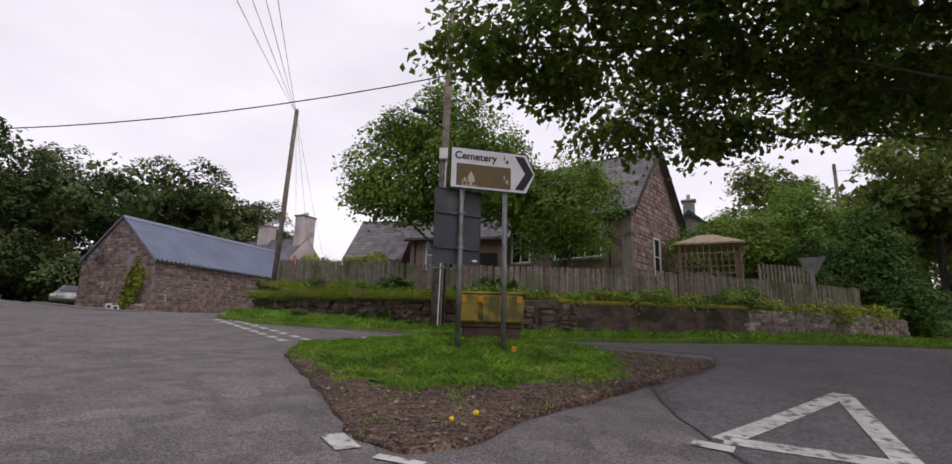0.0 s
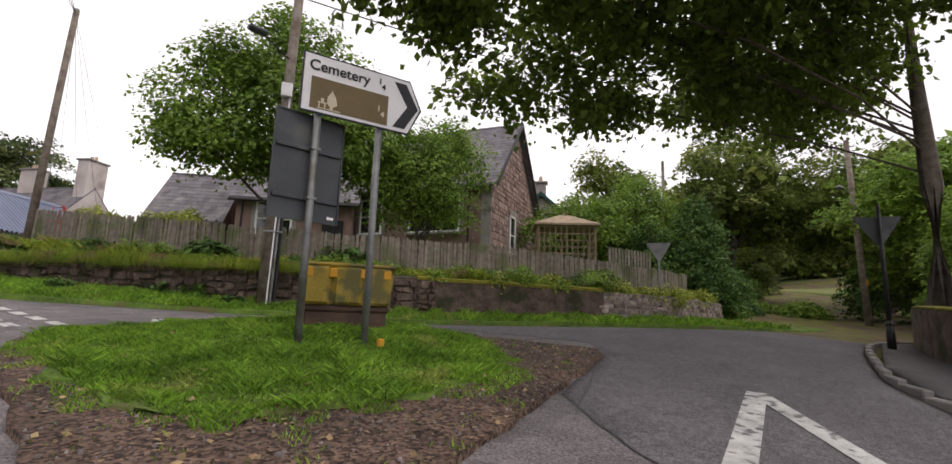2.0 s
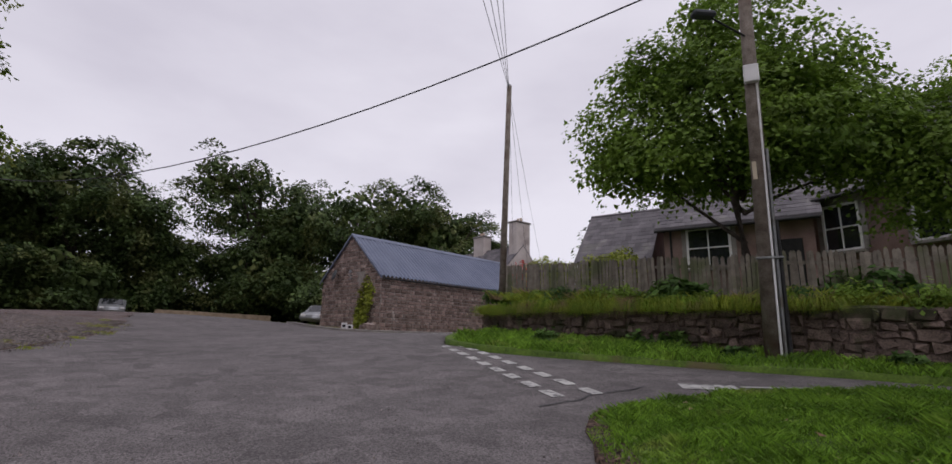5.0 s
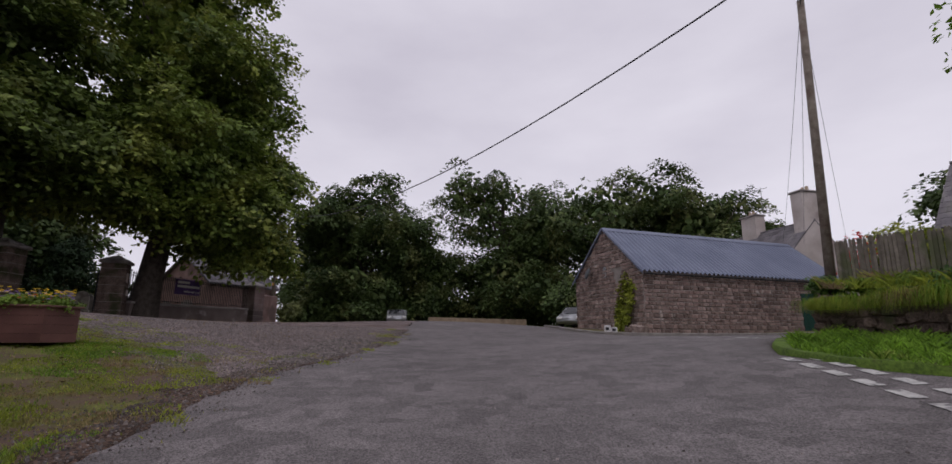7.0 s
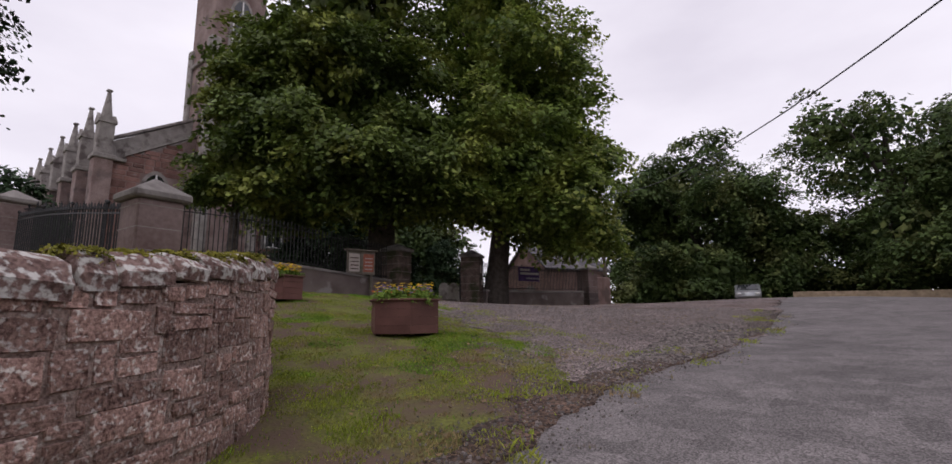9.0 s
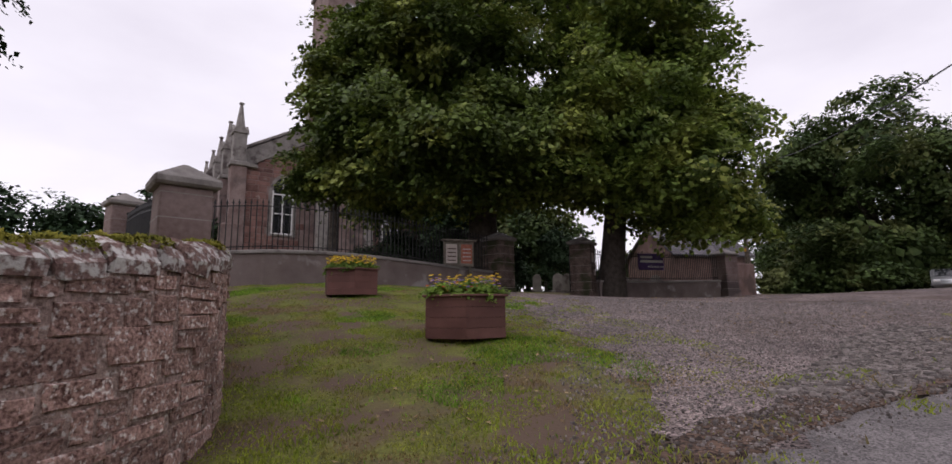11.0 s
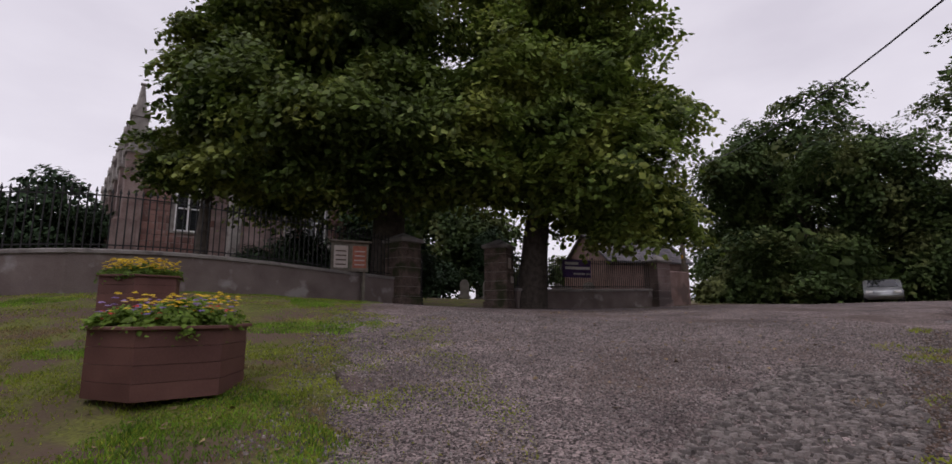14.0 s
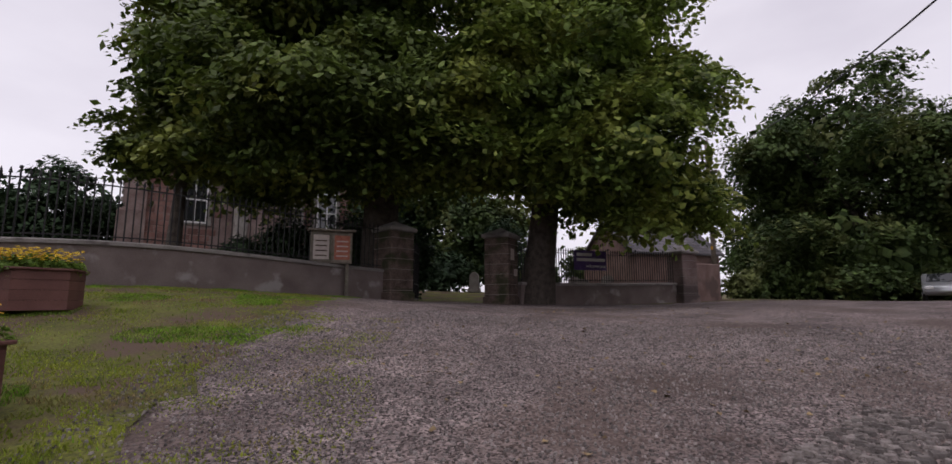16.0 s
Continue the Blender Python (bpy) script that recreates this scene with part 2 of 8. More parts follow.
IRON = material("black_painted_iron", (0.012, 0.012, 0.013), (0.028, 0.027, 0.027), 6, 0.55, 0.1, 60)
STEEL = material("grey_galvanised_steel", (0.16, 0.165, 0.165), (0.26, 0.265, 0.26), 6, 0.5, 0.1, 60, (0.13, 0.12, 0.10), 2.0, 0.6, metal=0.5)
SIGN_BACK = material("dark_grey_sign_back", (0.045, 0.05, 0.055), (0.075, 0.082, 0.088), 2, 0.6, 0.1, 50, (0.10, 0.105, 0.10), 1.5, 0.62)
WHITE = material("white_paint", (0.62, 0.61, 0.6), (0.80, 0.79, 0.78), 3, 0.55, 0.05, 60)
SIGN_WHITE = material("white_sign_sheet", (0.60, 0.59, 0.60), (0.72, 0.71, 0.72), 2.5, 0.5, 0.0, 40, (0.52, 0.52, 0.50), 2.0, 0.66)
SIGN_BROWN = material("brown_sign_sheet", (0.105, 0.072, 0.028), (0.14, 0.10, 0.04), 2, 0.5, 0.0, 40)
SIGN_BLACK = material("black_sign_sheet", (0.012, 0.012, 0.015), (0.022, 0.021, 0.025), 2, 0.5, 0.0, 40)
SIGN_FAWN = material("faded_symbol_sheet", (0.45, 0.38, 0.27), (0.55, 0.48, 0.36), 3, 0.5, 0.0, 40)
ROADPAINT = material("worn_road_paint", (0.36, 0.35, 0.33), (0.62, 0.61, 0.58), 4, 0.7, 0.3, 60, (0.13, 0.125, 0.125), 7.0, 0.57)
BIN_YELLOW = material("stained_yellow_plastic", (0.25, 0.175, 0.025), (0.40, 0.295, 0.05), 2.5, 0.6, 0.1, 40, (0.12, 0.105, 0.035), 3.0, 0.52)
BIN_ORANGE = material("orange_yellow_plastic", (0.50, 0.24, 0.015), (0.60, 0.31, 0.025), 4, 0.55, 0.05, 40)
BIN_BASE = material("brown_stained_base", (0.055, 0.033, 0.025), (0.11, 0.07, 0.052), 3, 0.85, 0.3, 40)
PURPLE = material("purple_banner_cloth", (0.11, 0.07, 0.19), (0.17, 0.11, 0.27), 4, 0.7, 0.05, 30)
POSTER = material("faded_notice_paper", (0.48, 0.40, 0.36), (0.62, 0.55, 0.50), 6, 0.7, 0, 30)
POSTER_RED = material("red_poster_paper", (0.36, 0.10, 0.07), (0.48, 0.20, 0.13), 9, 0.7, 0, 30)
PETAL_YELLOW = material("yellow_petals", (0.65, 0.44, 0.02), (0.85, 0.62, 0.04), 6, 0.6, 0, 30, vary=0.2, per="island", through_light=0.2)
PETAL_PURPLE = material("purple_petals", (0.20, 0.12, 0.34), (0.36, 0.25, 0.5), 6, 0.6, 0, 30, vary=0.2, per="island", through_light=0.2)
PETAL_RED = material("red_petals", (0.55, 0.03, 0.03), (0.75, 0.08, 0.06), 6, 0.6, 0, 30, vary=0.2, per="island", through_light=0.2)
CARPAINT = material("silver_car_paint", (0.36, 0.37, 0.38), (0.42, 0.43, 0.44), 2, 0.3, 0, 40, metal=0.6)
RUBBER = material("black_rubber", (0.012, 0.012, 0.012), (0.025, 0.025, 0.025), 6, 0.8, 0.1, 40)
GREEN_DOOR = material("dark_green_door_paint", (0.01, 0.045, 0.035), (0.02, 0.075, 0.058), 3, 0.6, 0.1, 40)
CLOCKFACE = material("pale_clock_face", (0.55, 0.53, 0.5), (0.68, 0.66, 0.62), 3, 0.6, 0, 30)
KERBSTONE = material("kerb_stone", (0.17, 0.155, 0.145), (0.27, 0.25, 0.235), 3, 0.9, 0.4, 40, vary=0.2)
TERRACOTTA = material("chimney_pot_clay", (0.36, 0.27, 0.19), (0.5, 0.39, 0.28), 3, 0.85, 0.2, 40)
GLASS = bpy.data.materials.new("window_glass")
GLASS.use_nodes = True
gb = GLASS.node_tree.nodes["Principled BSDF"]
gb.inputs["Base Color"].default_value, gb.inputs["Roughness"].default_value = (0.02, 0.022, 0.025, 1), 0.04
gb.inputs["Specular IOR Level"].default_value = 0.8

# ---- building helpers ----
HILLS = ((-20, 4, 0.269), (-12, 8, -0.031), (-3, 10, 0.026), (5, 9, 0.126), (12, 14, 0.561), (-8, 22, 0.71), (-28, 8, 0.501), (-26, -4, 1.375), (-30, 25, 0.797), (2, 18, 0.033))


def gz(x, y):
    """Height of the ground: a slope with broad swells."""
    x, y = max(-48, min(24, x)), max(-16, min(42, y))
    z = -0.043 * x + 0.042 * y + 0.00076 * x * x + 0.00177 * x * y + 0.00056 * y * y
    for a, b, h in HILLS:
        z += h * math.exp(-((x - a) ** 2 + (y - b) ** 2) / 98.0)
    return z


def mesh_of(name, verts, faces, mat, smooth=False):
    me = bpy.data.meshes.new(name)
    me.from_pydata(verts, [], faces)
    me.materials.append(mat)
    if smooth:
        me.polygons.foreach_set("use_smooth", [True] * len(me.polygons))
    me.update()
    return me


def finish(name, bm, mat, smooth=False):
    me = bpy.data.meshes.new(name)
    bmesh.ops.recalc_face_normals(bm, faces=bm.faces)
    bm.to_mesh(me)
    bm.free()
    me.materials.append(mat)
    if smooth:
        me.polygons.foreach_set("use_smooth", [True] * len(me.polygons))
    return me


def part(name, bm, mat, parent, label="", smooth=False):
    ob = new(name, finish(name, bm, mat, smooth) if isinstance(bm, bmesh.types.BMesh) else bm)
    ob.parent = parent
    if label:
        ob["label"] = label
    return ob


def thing(name, m, label, category, group="", kind=""):
    ob = new(name)
    ob.empty_display_size = 0.2
    ob.matrix_world = m
    return tagged(ob, label, category, group, kind)


def solid(name, bm, mat, label, category, kind="", m=None, smooth=False):
    ob = new(name, finish(name, bm, mat, smooth) if isinstance(bm, bmesh.types.BMesh) else bm)
    if m:
        ob.matrix_world = m
    return tagged(ob, label, category, "", kind)


def bmn():
    return bmesh.new()


def box(bm, c, s, rz=0.0, bevel=0.0, m=None):
    """A box with centre c and size s, turned by rz degrees; bevelled edges."""
    t = bmesh.ops.create_cube(bm, size=1.0, matrix=(m or Matrix()) @ pose(*c, 0, 0, rz) @ Matrix.Diagonal((*s, 1)))
    if bevel:
        es = list({e for v in t["verts"] for e in v.link_edges})
        bmesh.ops.bevel(bm, geom=es, offset=bevel, segments=1, affect="EDGES", clamp_overlap=True)
    return bm


def tube(bm, p, q, r0, r1, n=8):
    """A tapered round bar from p to q."""
    p, q = Vector(p), Vector(q)
    d = q - p
    turn = d.to_track_quat("Z", "Y").to_matrix().to_4x4()
    bmesh.ops.create_cone(bm, cap_ends=True, segments=n, radius1=r0, radius2=r1, depth=d.length, matrix=Matrix.Translation((p + q) / 2) @ turn)
    return bm


def prism(bm, pts, axis_from, axis_to):
    """Extrude the ring of 3D points by the vector axis_to - axis_from."""
    d = Vector(axis_to) - Vector(axis_from)
    a = [bm.verts.new(Vector(p)) for p in pts]
    b = [bm.verts.new(Vector(p) + d) for p in pts]
    bm.faces.new(a)
    bm.faces.new(b[::-1])
    n = len(pts)
    for i in range(n):
        bm.faces.new((a[i], b[i], b[(i + 1) % n], a[(i + 1) % n]))
    return bm


def inside(x, y, poly):
    hit, j = False, len(poly) - 1
    for i in range(len(poly)):
        (xi, yi), (xj, yj) = poly[i], poly[j]
        if (yi > y) != (yj > y) and x < (xj - xi) * (y - yi) / (yj - yi) + xi:
            hit = not hit
        j = i
    return hit


def smooth_line(pts, step=0.5, closed=False):
    """Points along a soft curve through the corners given."""
    out, n = [], len(pts)
    for i in range(n if closed else n - 1):
        p = [Vector((*(pts[k % n] if closed else pts[max(0, min(n - 1, k))]), 0)) for k in (i - 1, i, i + 1, i + 2)]
        k = max(1, int((p[2] - p[1]).length / step))
        for s in range(k):
            t = s / k
            v = 0.5 * (2 * p[1] + (p[2] - p[0]) * t + (2 * p[0] - 5 * p[1] + 4 * p[2] - p[3]) * t * t + (3 * p[1] - p[0] - 3 * p[2] + p[3]) * t ** 3)
            out.append((v.x, v.y))
    if not closed:
        out.append(tuple(pts[-1]))
    return out


def sheet(name, poly, lift, mat, label, category, cell=0.8, extra=None, rough_edge=0.0, seed=1):
    """A piece of the ground's covering: the outline cut into cells and laid on the ground, its rim turned down."""
    rnd = random.Random(seed)
    if rough_edge:
        poly = [(x + rnd.uniform(-1, 1) * rough_edge, y + rnd.uniform(-1, 1) * rough_edge) for x, y in poly]
    bm = bmn()
    bm.faces.new([bm.verts.new((x, y, 0)) for x, y in poly])
    bmesh.ops.triangulate(bm, faces=bm.faces[:])
    xs, ys = [p[0] for p in poly], [p[1] for p in poly]
    for lo, hi, co in ((min(xs), max(xs), (1, 0, 0)), (min(ys), max(ys), (0, 1, 0))):
        k = math.floor(lo / cell) + 1
        while k * cell < hi:
            bmesh.ops.bisect_plane(bm, geom=bm.verts[:] + bm.edges[:] + bm.faces[:], plane_co=Vector(co) * k * cell, plane_no=co)
            k += 1
    rim = [e for e in bm.edges if e.is_boundary]
    made = bmesh.ops.extrude_edge_only(bm, edges=rim)
    low = {v for v in made["geom"] if isinstance(v, bmesh.types.BMVert)}
    for v in bm.verts:
        up = lift + (extra(v.co.x, v.co.y) if extra else 0.0)
        v.co.z = gz(v.co.x, v.co.y) + (up if v not in low else -0.12)
    return solid(name, bm, mat, label, category, "structure", smooth=True)


def leaf_mesh(name, centres, normals, sizes, mat, rnd, length=1.0, droop=0.0):
    """Many small bent leaves as one mesh: each leaf is two triangles that share a midrib."""
    k = len(centres)
    c, nrm, s = np.asarray(centres, float), np.asarray(normals, float), np.asarray(sizes, float)[:, None]
    nrm /= np.linalg.norm(nrm, axis=1, keepdims=True) + 1e-9
    ref = rnd.normal(size=(k, 3))
    ref[:, 2] -= droop
    a = np.cross(nrm, ref)
    a /= np.linalg.norm(a, axis=1, keepdims=True) + 1e-9
    b = np.cross(nrm, a)
    v = np.stack([c - b * s * 0.5 * length, c + a * s * 0.42 - nrm * s * 0.12, c + b * s * 0.5 * length, c - a * s * 0.42 - nrm * s * 0.12], 1).reshape(-1, 3)
    me = bpy.data.meshes.new(name)
    me.vertices.add(4 * k)
    me.vertices.foreach_set("co", v.ravel())
    me.loops.add(6 * k)
    me.loops.foreach_set("vertex_index", (np.arange(k)[:, None] * 4 + np.array([0, 1, 2, 0, 2, 3])).ravel().astype(np.int32))
    me.polygons.add(2 * k)
    me.polygons.foreach_set("loop_start", np.arange(0, 6 * k, 3, dtype=np.int32))
    me.materials.append(mat)
    me.update(calc_edges=True)
    return me


def crown(name, blobs, clumps, per_clump, spread, leaf, mat, seed, droop=0.6, shell=0.75, flat=0.42, lumps=0):
    """Leaves gathered in clumps near the skins of several blobs (x, y, z, rx, ry, rz): an uneven outline with gaps.
    With lumps, every blob breaks into smaller bosses whose tops carry the leaves, over a dense inner mass."""
    rnd = np.random.default_rng(seed)
    bb = np.array(blobs, float)
    cores = None
    if lumps:
        area = bb[:, 3] * bb[:, 5]
        cores = bb[rnd.choice(len(bb), int(clumps * per_clump * 0.05), p=area / area.sum())]
        subs = []
        for b in bb:
            d = rnd.normal(size=(lumps, 3))
            d /= np.linalg.norm(d, axis=1, keepdims=True)
            f = rnd.uniform(0.26, 0.5, (lumps, 1))
            subs.append(np.hstack([b[:3] + d * b[3:] * (1.0 - f * 0.55), np.repeat(b[None, 3:], lumps, 0) * f * np.array((1.1, 1.1, 0.8))]))
        bb = np.vstack(subs)
    vol = bb[:, 3] * bb[:, 4] + bb[:, 3] * bb[:, 5] + bb[:, 4] * bb[:, 5]
    bl = bb[rnd.choice(len(bb), clumps, p=vol / vol.sum())]
    d = rnd.normal(size=(clumps, 3))
    if lumps:
        d[:, 2] += 0.45
    d /= np.linalg.norm(d, axis=1, keepdims=True)
    r = shell + (1.06 - shell) * rnd.random((clumps, 1)) ** 0.6
    if lumps:
        r[rnd.random(clumps) < 0.16] *= 1.35
    cc = bl[:, :3] + d * r * bl[:, 3:]
    own = np.repeat(np.arange(clumps), per_clump)
    off = np.clip(rnd.normal(size=(len(own), 3)), -1.7, 1.7) * spread
    off[:, 2] *= flat
    pos = cc[own] + off
    pos[:, 2] -= 0.35 * (off[:, 0] ** 2 + off[:, 1] ** 2) / max(spread, 0.01)
    nrm = d[own] * 0.7 + rnd.normal(size=(len(own), 3)) * 0.45
    nrm[:, 2] += 0.8
    size = leaf * (0.6 + 0.8 * rnd.random(len(own)))
    if lumps:
        q = rnd.normal(size=(len(cores), 3))
        q /= np.linalg.norm(q, axis=1, keepdims=True)
        q *= rnd.uniform(0.3, 0.74, (len(cores), 1))
        pos = np.vstack([pos, cores[:, :3] + q * cores[:, 3:]])
        nrm = np.vstack([nrm, q + rnd.normal(size=q.shape) * 0.3])
        size = np.concatenate([size, leaf * rnd.uniform(1.6, 2.6, len(cores))])
    return leaf_mesh(name, pos, nrm, size, mat, rnd, 1.2, droop)


def trunk_mesh(name, path, radii, limbs, mat, n=9, seed=3):
    """A tapered, flared, slightly crooked trunk with limbs: each limb is (from, to, r0, r1) and bends on the way."""
    rnd = random.Random(seed)
    bm = bmn()

    def pipe(pts, rs):
        rings = []
        for i, (p, r) in enumerate(zip(pts, rs)):
            d = (pts[min(i + 1, len(pts) - 1)] - pts[max(i - 1, 0)]).normalized()
            q = d.to_track_quat("Z", "Y")
            rings.append([bm.verts.new(p + q @ Vector((math.cos(a) * r, math.sin(a) * r, 0)) * rnd.uniform(0.9, 1.1)) for a in [2 * math.pi * k / n for k in range(n)]])
        for a, b in zip(rings, rings[1:]):
            for k in range(n):
                bm.faces.new((a[k], a[(k + 1) % n], b[(k + 1) % n], b[k]))
        bm.faces.new(rings[-1])

    pipe([Vector(p) for p in path], radii)
    for p, q, r0, r1 in limbs:
        p, q = Vector(p), Vector(q)
        mid = (p + q) / 2 + Vector((rnd.uniform(-1, 1), rnd.uniform(-1, 1), rnd.uniform(0, 1))) * (q - p).length * 0.12
        pts = [(1 - t) ** 2 * p + 2 * t * (1 - t) * mid + t * t * q for t in (0, 0.25, 0.5, 0.75, 1)]
        pipe(pts, [r0 + (r1 - r0) * t for t in (0, 0.25, 0.5, 0.75, 1)])
    return finish(name, bm, mat, True)


def tree(name, x, y, z, label, category, height, trunk_r, blobs, clumps, per_clump, spread, leaf, mat, seed, fork=0.35, lean=(0, 0), limbs=9, limb_r=0.38, **kw):
    """A tree that stands at x, y, z: tapered trunk with limbs into each blob, and a crown of leaf clumps."""
    rnd = random.Random(seed)
    ob = thing(name, pose(x, y, z), label, category)
    top = Vector((lean[0], lean[1], height * 0.8))
    path = [Vector((0, 0, -0.3)), Vector((0, 0, 0.25)), top * 0.12, top * 0.4 + Vector((rnd.uniform(-.2, .2), rnd.uniform(-.2, .2), 0)), top * 0.7, top]
    radii = [trunk_r * 1.45, trunk_r * 1.15, trunk_r, trunk_r * 0.75, trunk_r * 0.45, trunk_r * 0.15]
    ls = []
    for k in range(limbs):
        b = blobs[k % len(blobs)]
        t = fork + (0.85 - fork) * rnd.random()
        end = Vector(b[:3]) + Vector((rnd.uniform(-.6, .6) * b[3], rnd.uniform(-.6, .6) * b[4], rnd.uniform(-.5, .4) * b[5]))
        ls.append((top * min(t, end.z / max(height, 1) * 0.9 + 0.05), end, trunk_r * limb_r, trunk_r * 0.06))
    part("trunk", trunk_mesh("trunk", path, radii, ls, BARK, seed=seed), None, ob)
    part("crown", crown("crown", blobs, clumps, per_clump, spread, leaf, mat, seed, **kw), None, ob)
    return ob


def inside_many(x, y, poly):
    """Which of many points lie within an outline."""
    hit, j = np.zeros(len(x), bool), len(poly) - 1
    for i in range(len(poly)):
        (xi, yi), (xj, yj) = poly[i], poly[j]
        if yi != yj:
            hit ^= ((yi > y) != (yj > y)) & (x < (xj - xi) * (y - yi) / (yj - yi) + xi)
        j = i
    return hit


def blades(name, poly, count, height, mat, label, lift=0.0, extra=None, seed=5, width=0.012, lean=0.5, keep=None, tussock=1.7):
    """Grass: thin bent blades, one triangle pair each, over an outline, taller in tussocks."""
    rnd = np.random.default_rng(seed)
    xs, ys = [p[0] for p in poly], [p[1] for p in poly]
    got = []
    while len(got) < count:
        px, py = rnd.uniform(min(xs), max(xs), 4000), rnd.uniform(min(ys), max(ys), 4000)
        ok = inside_many(px, py, poly)
        for x, y, u in zip(px[ok].tolist(), py[ok].tolist(), rnd.random(int(ok.sum())).tolist()):
            if keep is None or u <= keep(x, y):
                got.append((x, y, gz(x, y) + lift + (extra(x, y) if extra else 0.0), 0.75 + 0.9 * noise.noise((x * tussock, y * tussock, 21))))
    g = np.array(got[:count])
    k = len(g)
    h = height * (0.5 + rnd.random(k)) * np.clip(g[:, 3], 0.3, 1.6)
    a, b = rnd.uniform(0, 6.283, k), rnd.uniform(0, 6.283, k)
    w = width * (0.7 + 0.6 * rnd.random(k))
    side = np.stack([np.cos(a) * w, np.sin(a) * w, np.zeros(k)], 1)
    tilt = np.stack([np.cos(b) * h * lean * rnd.random(k), np.sin(b) * h * lean * rnd.random(k), np.zeros(k)], 1)
    up = np.stack([np.zeros(k), np.zeros(k), h], 1)
    c = g[:, :3]
    v = np.stack([c - side, c + side, c + side * 0.6 + tilt * 0.4 + up * 0.6, c + tilt + up], 1).reshape(-1, 3)
    me = bpy.data.meshes.new(name)
    me.vertices.add(4 * k)
    me.vertices.foreach_set("co", v.ravel())
    me.loops.add(6 * k)
    me.loops.foreach_set("vertex_index", (np.arange(k)[:, None] * 4 + np.array([0, 1, 2, 0, 2, 3])).ravel().astype(np.int32))
    me.polygons.add(2 * k)
    me.polygons.foreach_set("loop_start", np.arange(0, 6 * k, 3, dtype=np.int32))
    me.materials.append(mat)
    me.update(calc_edges=True)
    return tagged(new(name, me), label, "grass", "", "stuff")


def chips(name, poly, count, size, mat, label, category, lift=0.0, flat=0.5, seed=6, extra=None, keep=None):
    """Loose stones as one mesh: each an irregular eight-cornered lump."""
    rnd = np.random.default_rng(seed)
    xs, ys = [p[0] for p in poly], [p[1] for p in poly]
    verts, faces = [], []
    made = 0
    while made < count:
        px, py = rnd.uniform(min(xs), max(xs)), rnd.uniform(min(ys), max(ys))
        if not inside(px, py, poly) or (keep and rnd.random() > keep(px, py)):
            continue
        made += 1
        s = size * (0.5 + rnd.random() ** 2 * 1.2)
        z = gz(px, py) + lift + (extra(px, py) if extra else 0)
        i = len(verts)
        a0 = rnd.uniform(0, 6.283)
        for k in range(4):
            a, r = a0 + k * 1.571 + rnd.uniform(-.3, .3), s * rnd.uniform(0.6, 1.1)
            verts.append((px + math.cos(a) * r, py + math.sin(a) * r, z - 0.01))
        for k in range(4):
            v = verts[i + k]
            f = rnd.uniform(0.5, 0.85)
            verts.append((px + (v[0] - px) * f, py + (v[1] - py) * f, z + s * flat * rnd.uniform(0.6, 1.2)))
        faces += [(i + 4, i + 5, i + 6, i + 7)] + [(i + k, i + (k + 1) % 4, i + 4 + (k + 1) % 4, i + 4 + k) for k in range(4)]
    ob = new(name, mesh_of(name, verts, faces, mat))
    return tagged(ob, label, category, "", "stuff")


def stone_meshes(name, mat, count, seed, rough=0.10):
    """A few shapes of roughly squared stone of unit size, to be shared."""
    out = []
    for k in range(count):
        rnd = random.Random(seed + k)
        bm = bmn()
        bmesh.ops.create_cube(bm, size=1.0)
        bmesh.ops.bevel(bm, geom=bm.edges[:], offset=0.07, segments=1, affect="EDGES")
        for v in bm.verts:
            v.co += Vector((rnd.uniform(-1, 1), rnd.uniform(-1, 1), rnd.uniform(-1, 1))) * rough * 0.6
        out.append(finish(name, bm, mat))
    return out


def along(path):
    """Lengths along a plan line, and a function from length to (x, y, direction)."""
    seg = [(Vector(a), Vector(b), (Vector(b) - Vector(a)).length) for a, b in zip(path, path[1:])]
    total = sum(s[2] for s in seg)

    def at(d):
        for a, b, n in seg:
            if d <= n or b == seg[-1][1]:
                t = max(0, min(1, d / n)) if n else 0
                p = a.lerp(b, t)
                return p.x, p.y, math.atan2(b.y - a.y, b.x - a.x)
            d -= n
        return None

    return total, at


def ribbon(bm, path, half, low, high, step=0.4, cap=0.0):
    """A wall along a plan line: low(x, y) and high(x, y) give its foot and top; cap rounds the top."""
    total, at = along(path)
    k = max(1, int(total / step))
    rings = []
    for i in range(k + 1):
        x, y, a = at(total * i / k)
        nx, ny = -math.sin(a), math.cos(a)
        lo, hi = low(x, y), high(x, y)
        prof = [(-half, lo), (-half, hi - cap), (-half * 0.5, hi), (half * 0.5, hi), (half, hi - cap), (half, lo)] if cap else [(-half, lo), (-half, hi), (half, hi), (half, lo)]
        rings.append([bm.verts.new((x + nx * o, y + ny * o, z)) for o, z in prof])
    m = len(rings[0])
    for a, b in zip(rings, rings[1:]):
        for j in range(m):
            bm.faces.new((a[j], a[(j + 1) % m], b[(j + 1) % m], b[j]))
    bm.faces.new(rings[0])
    bm.faces.new(rings[-1][::-1])
    return bm


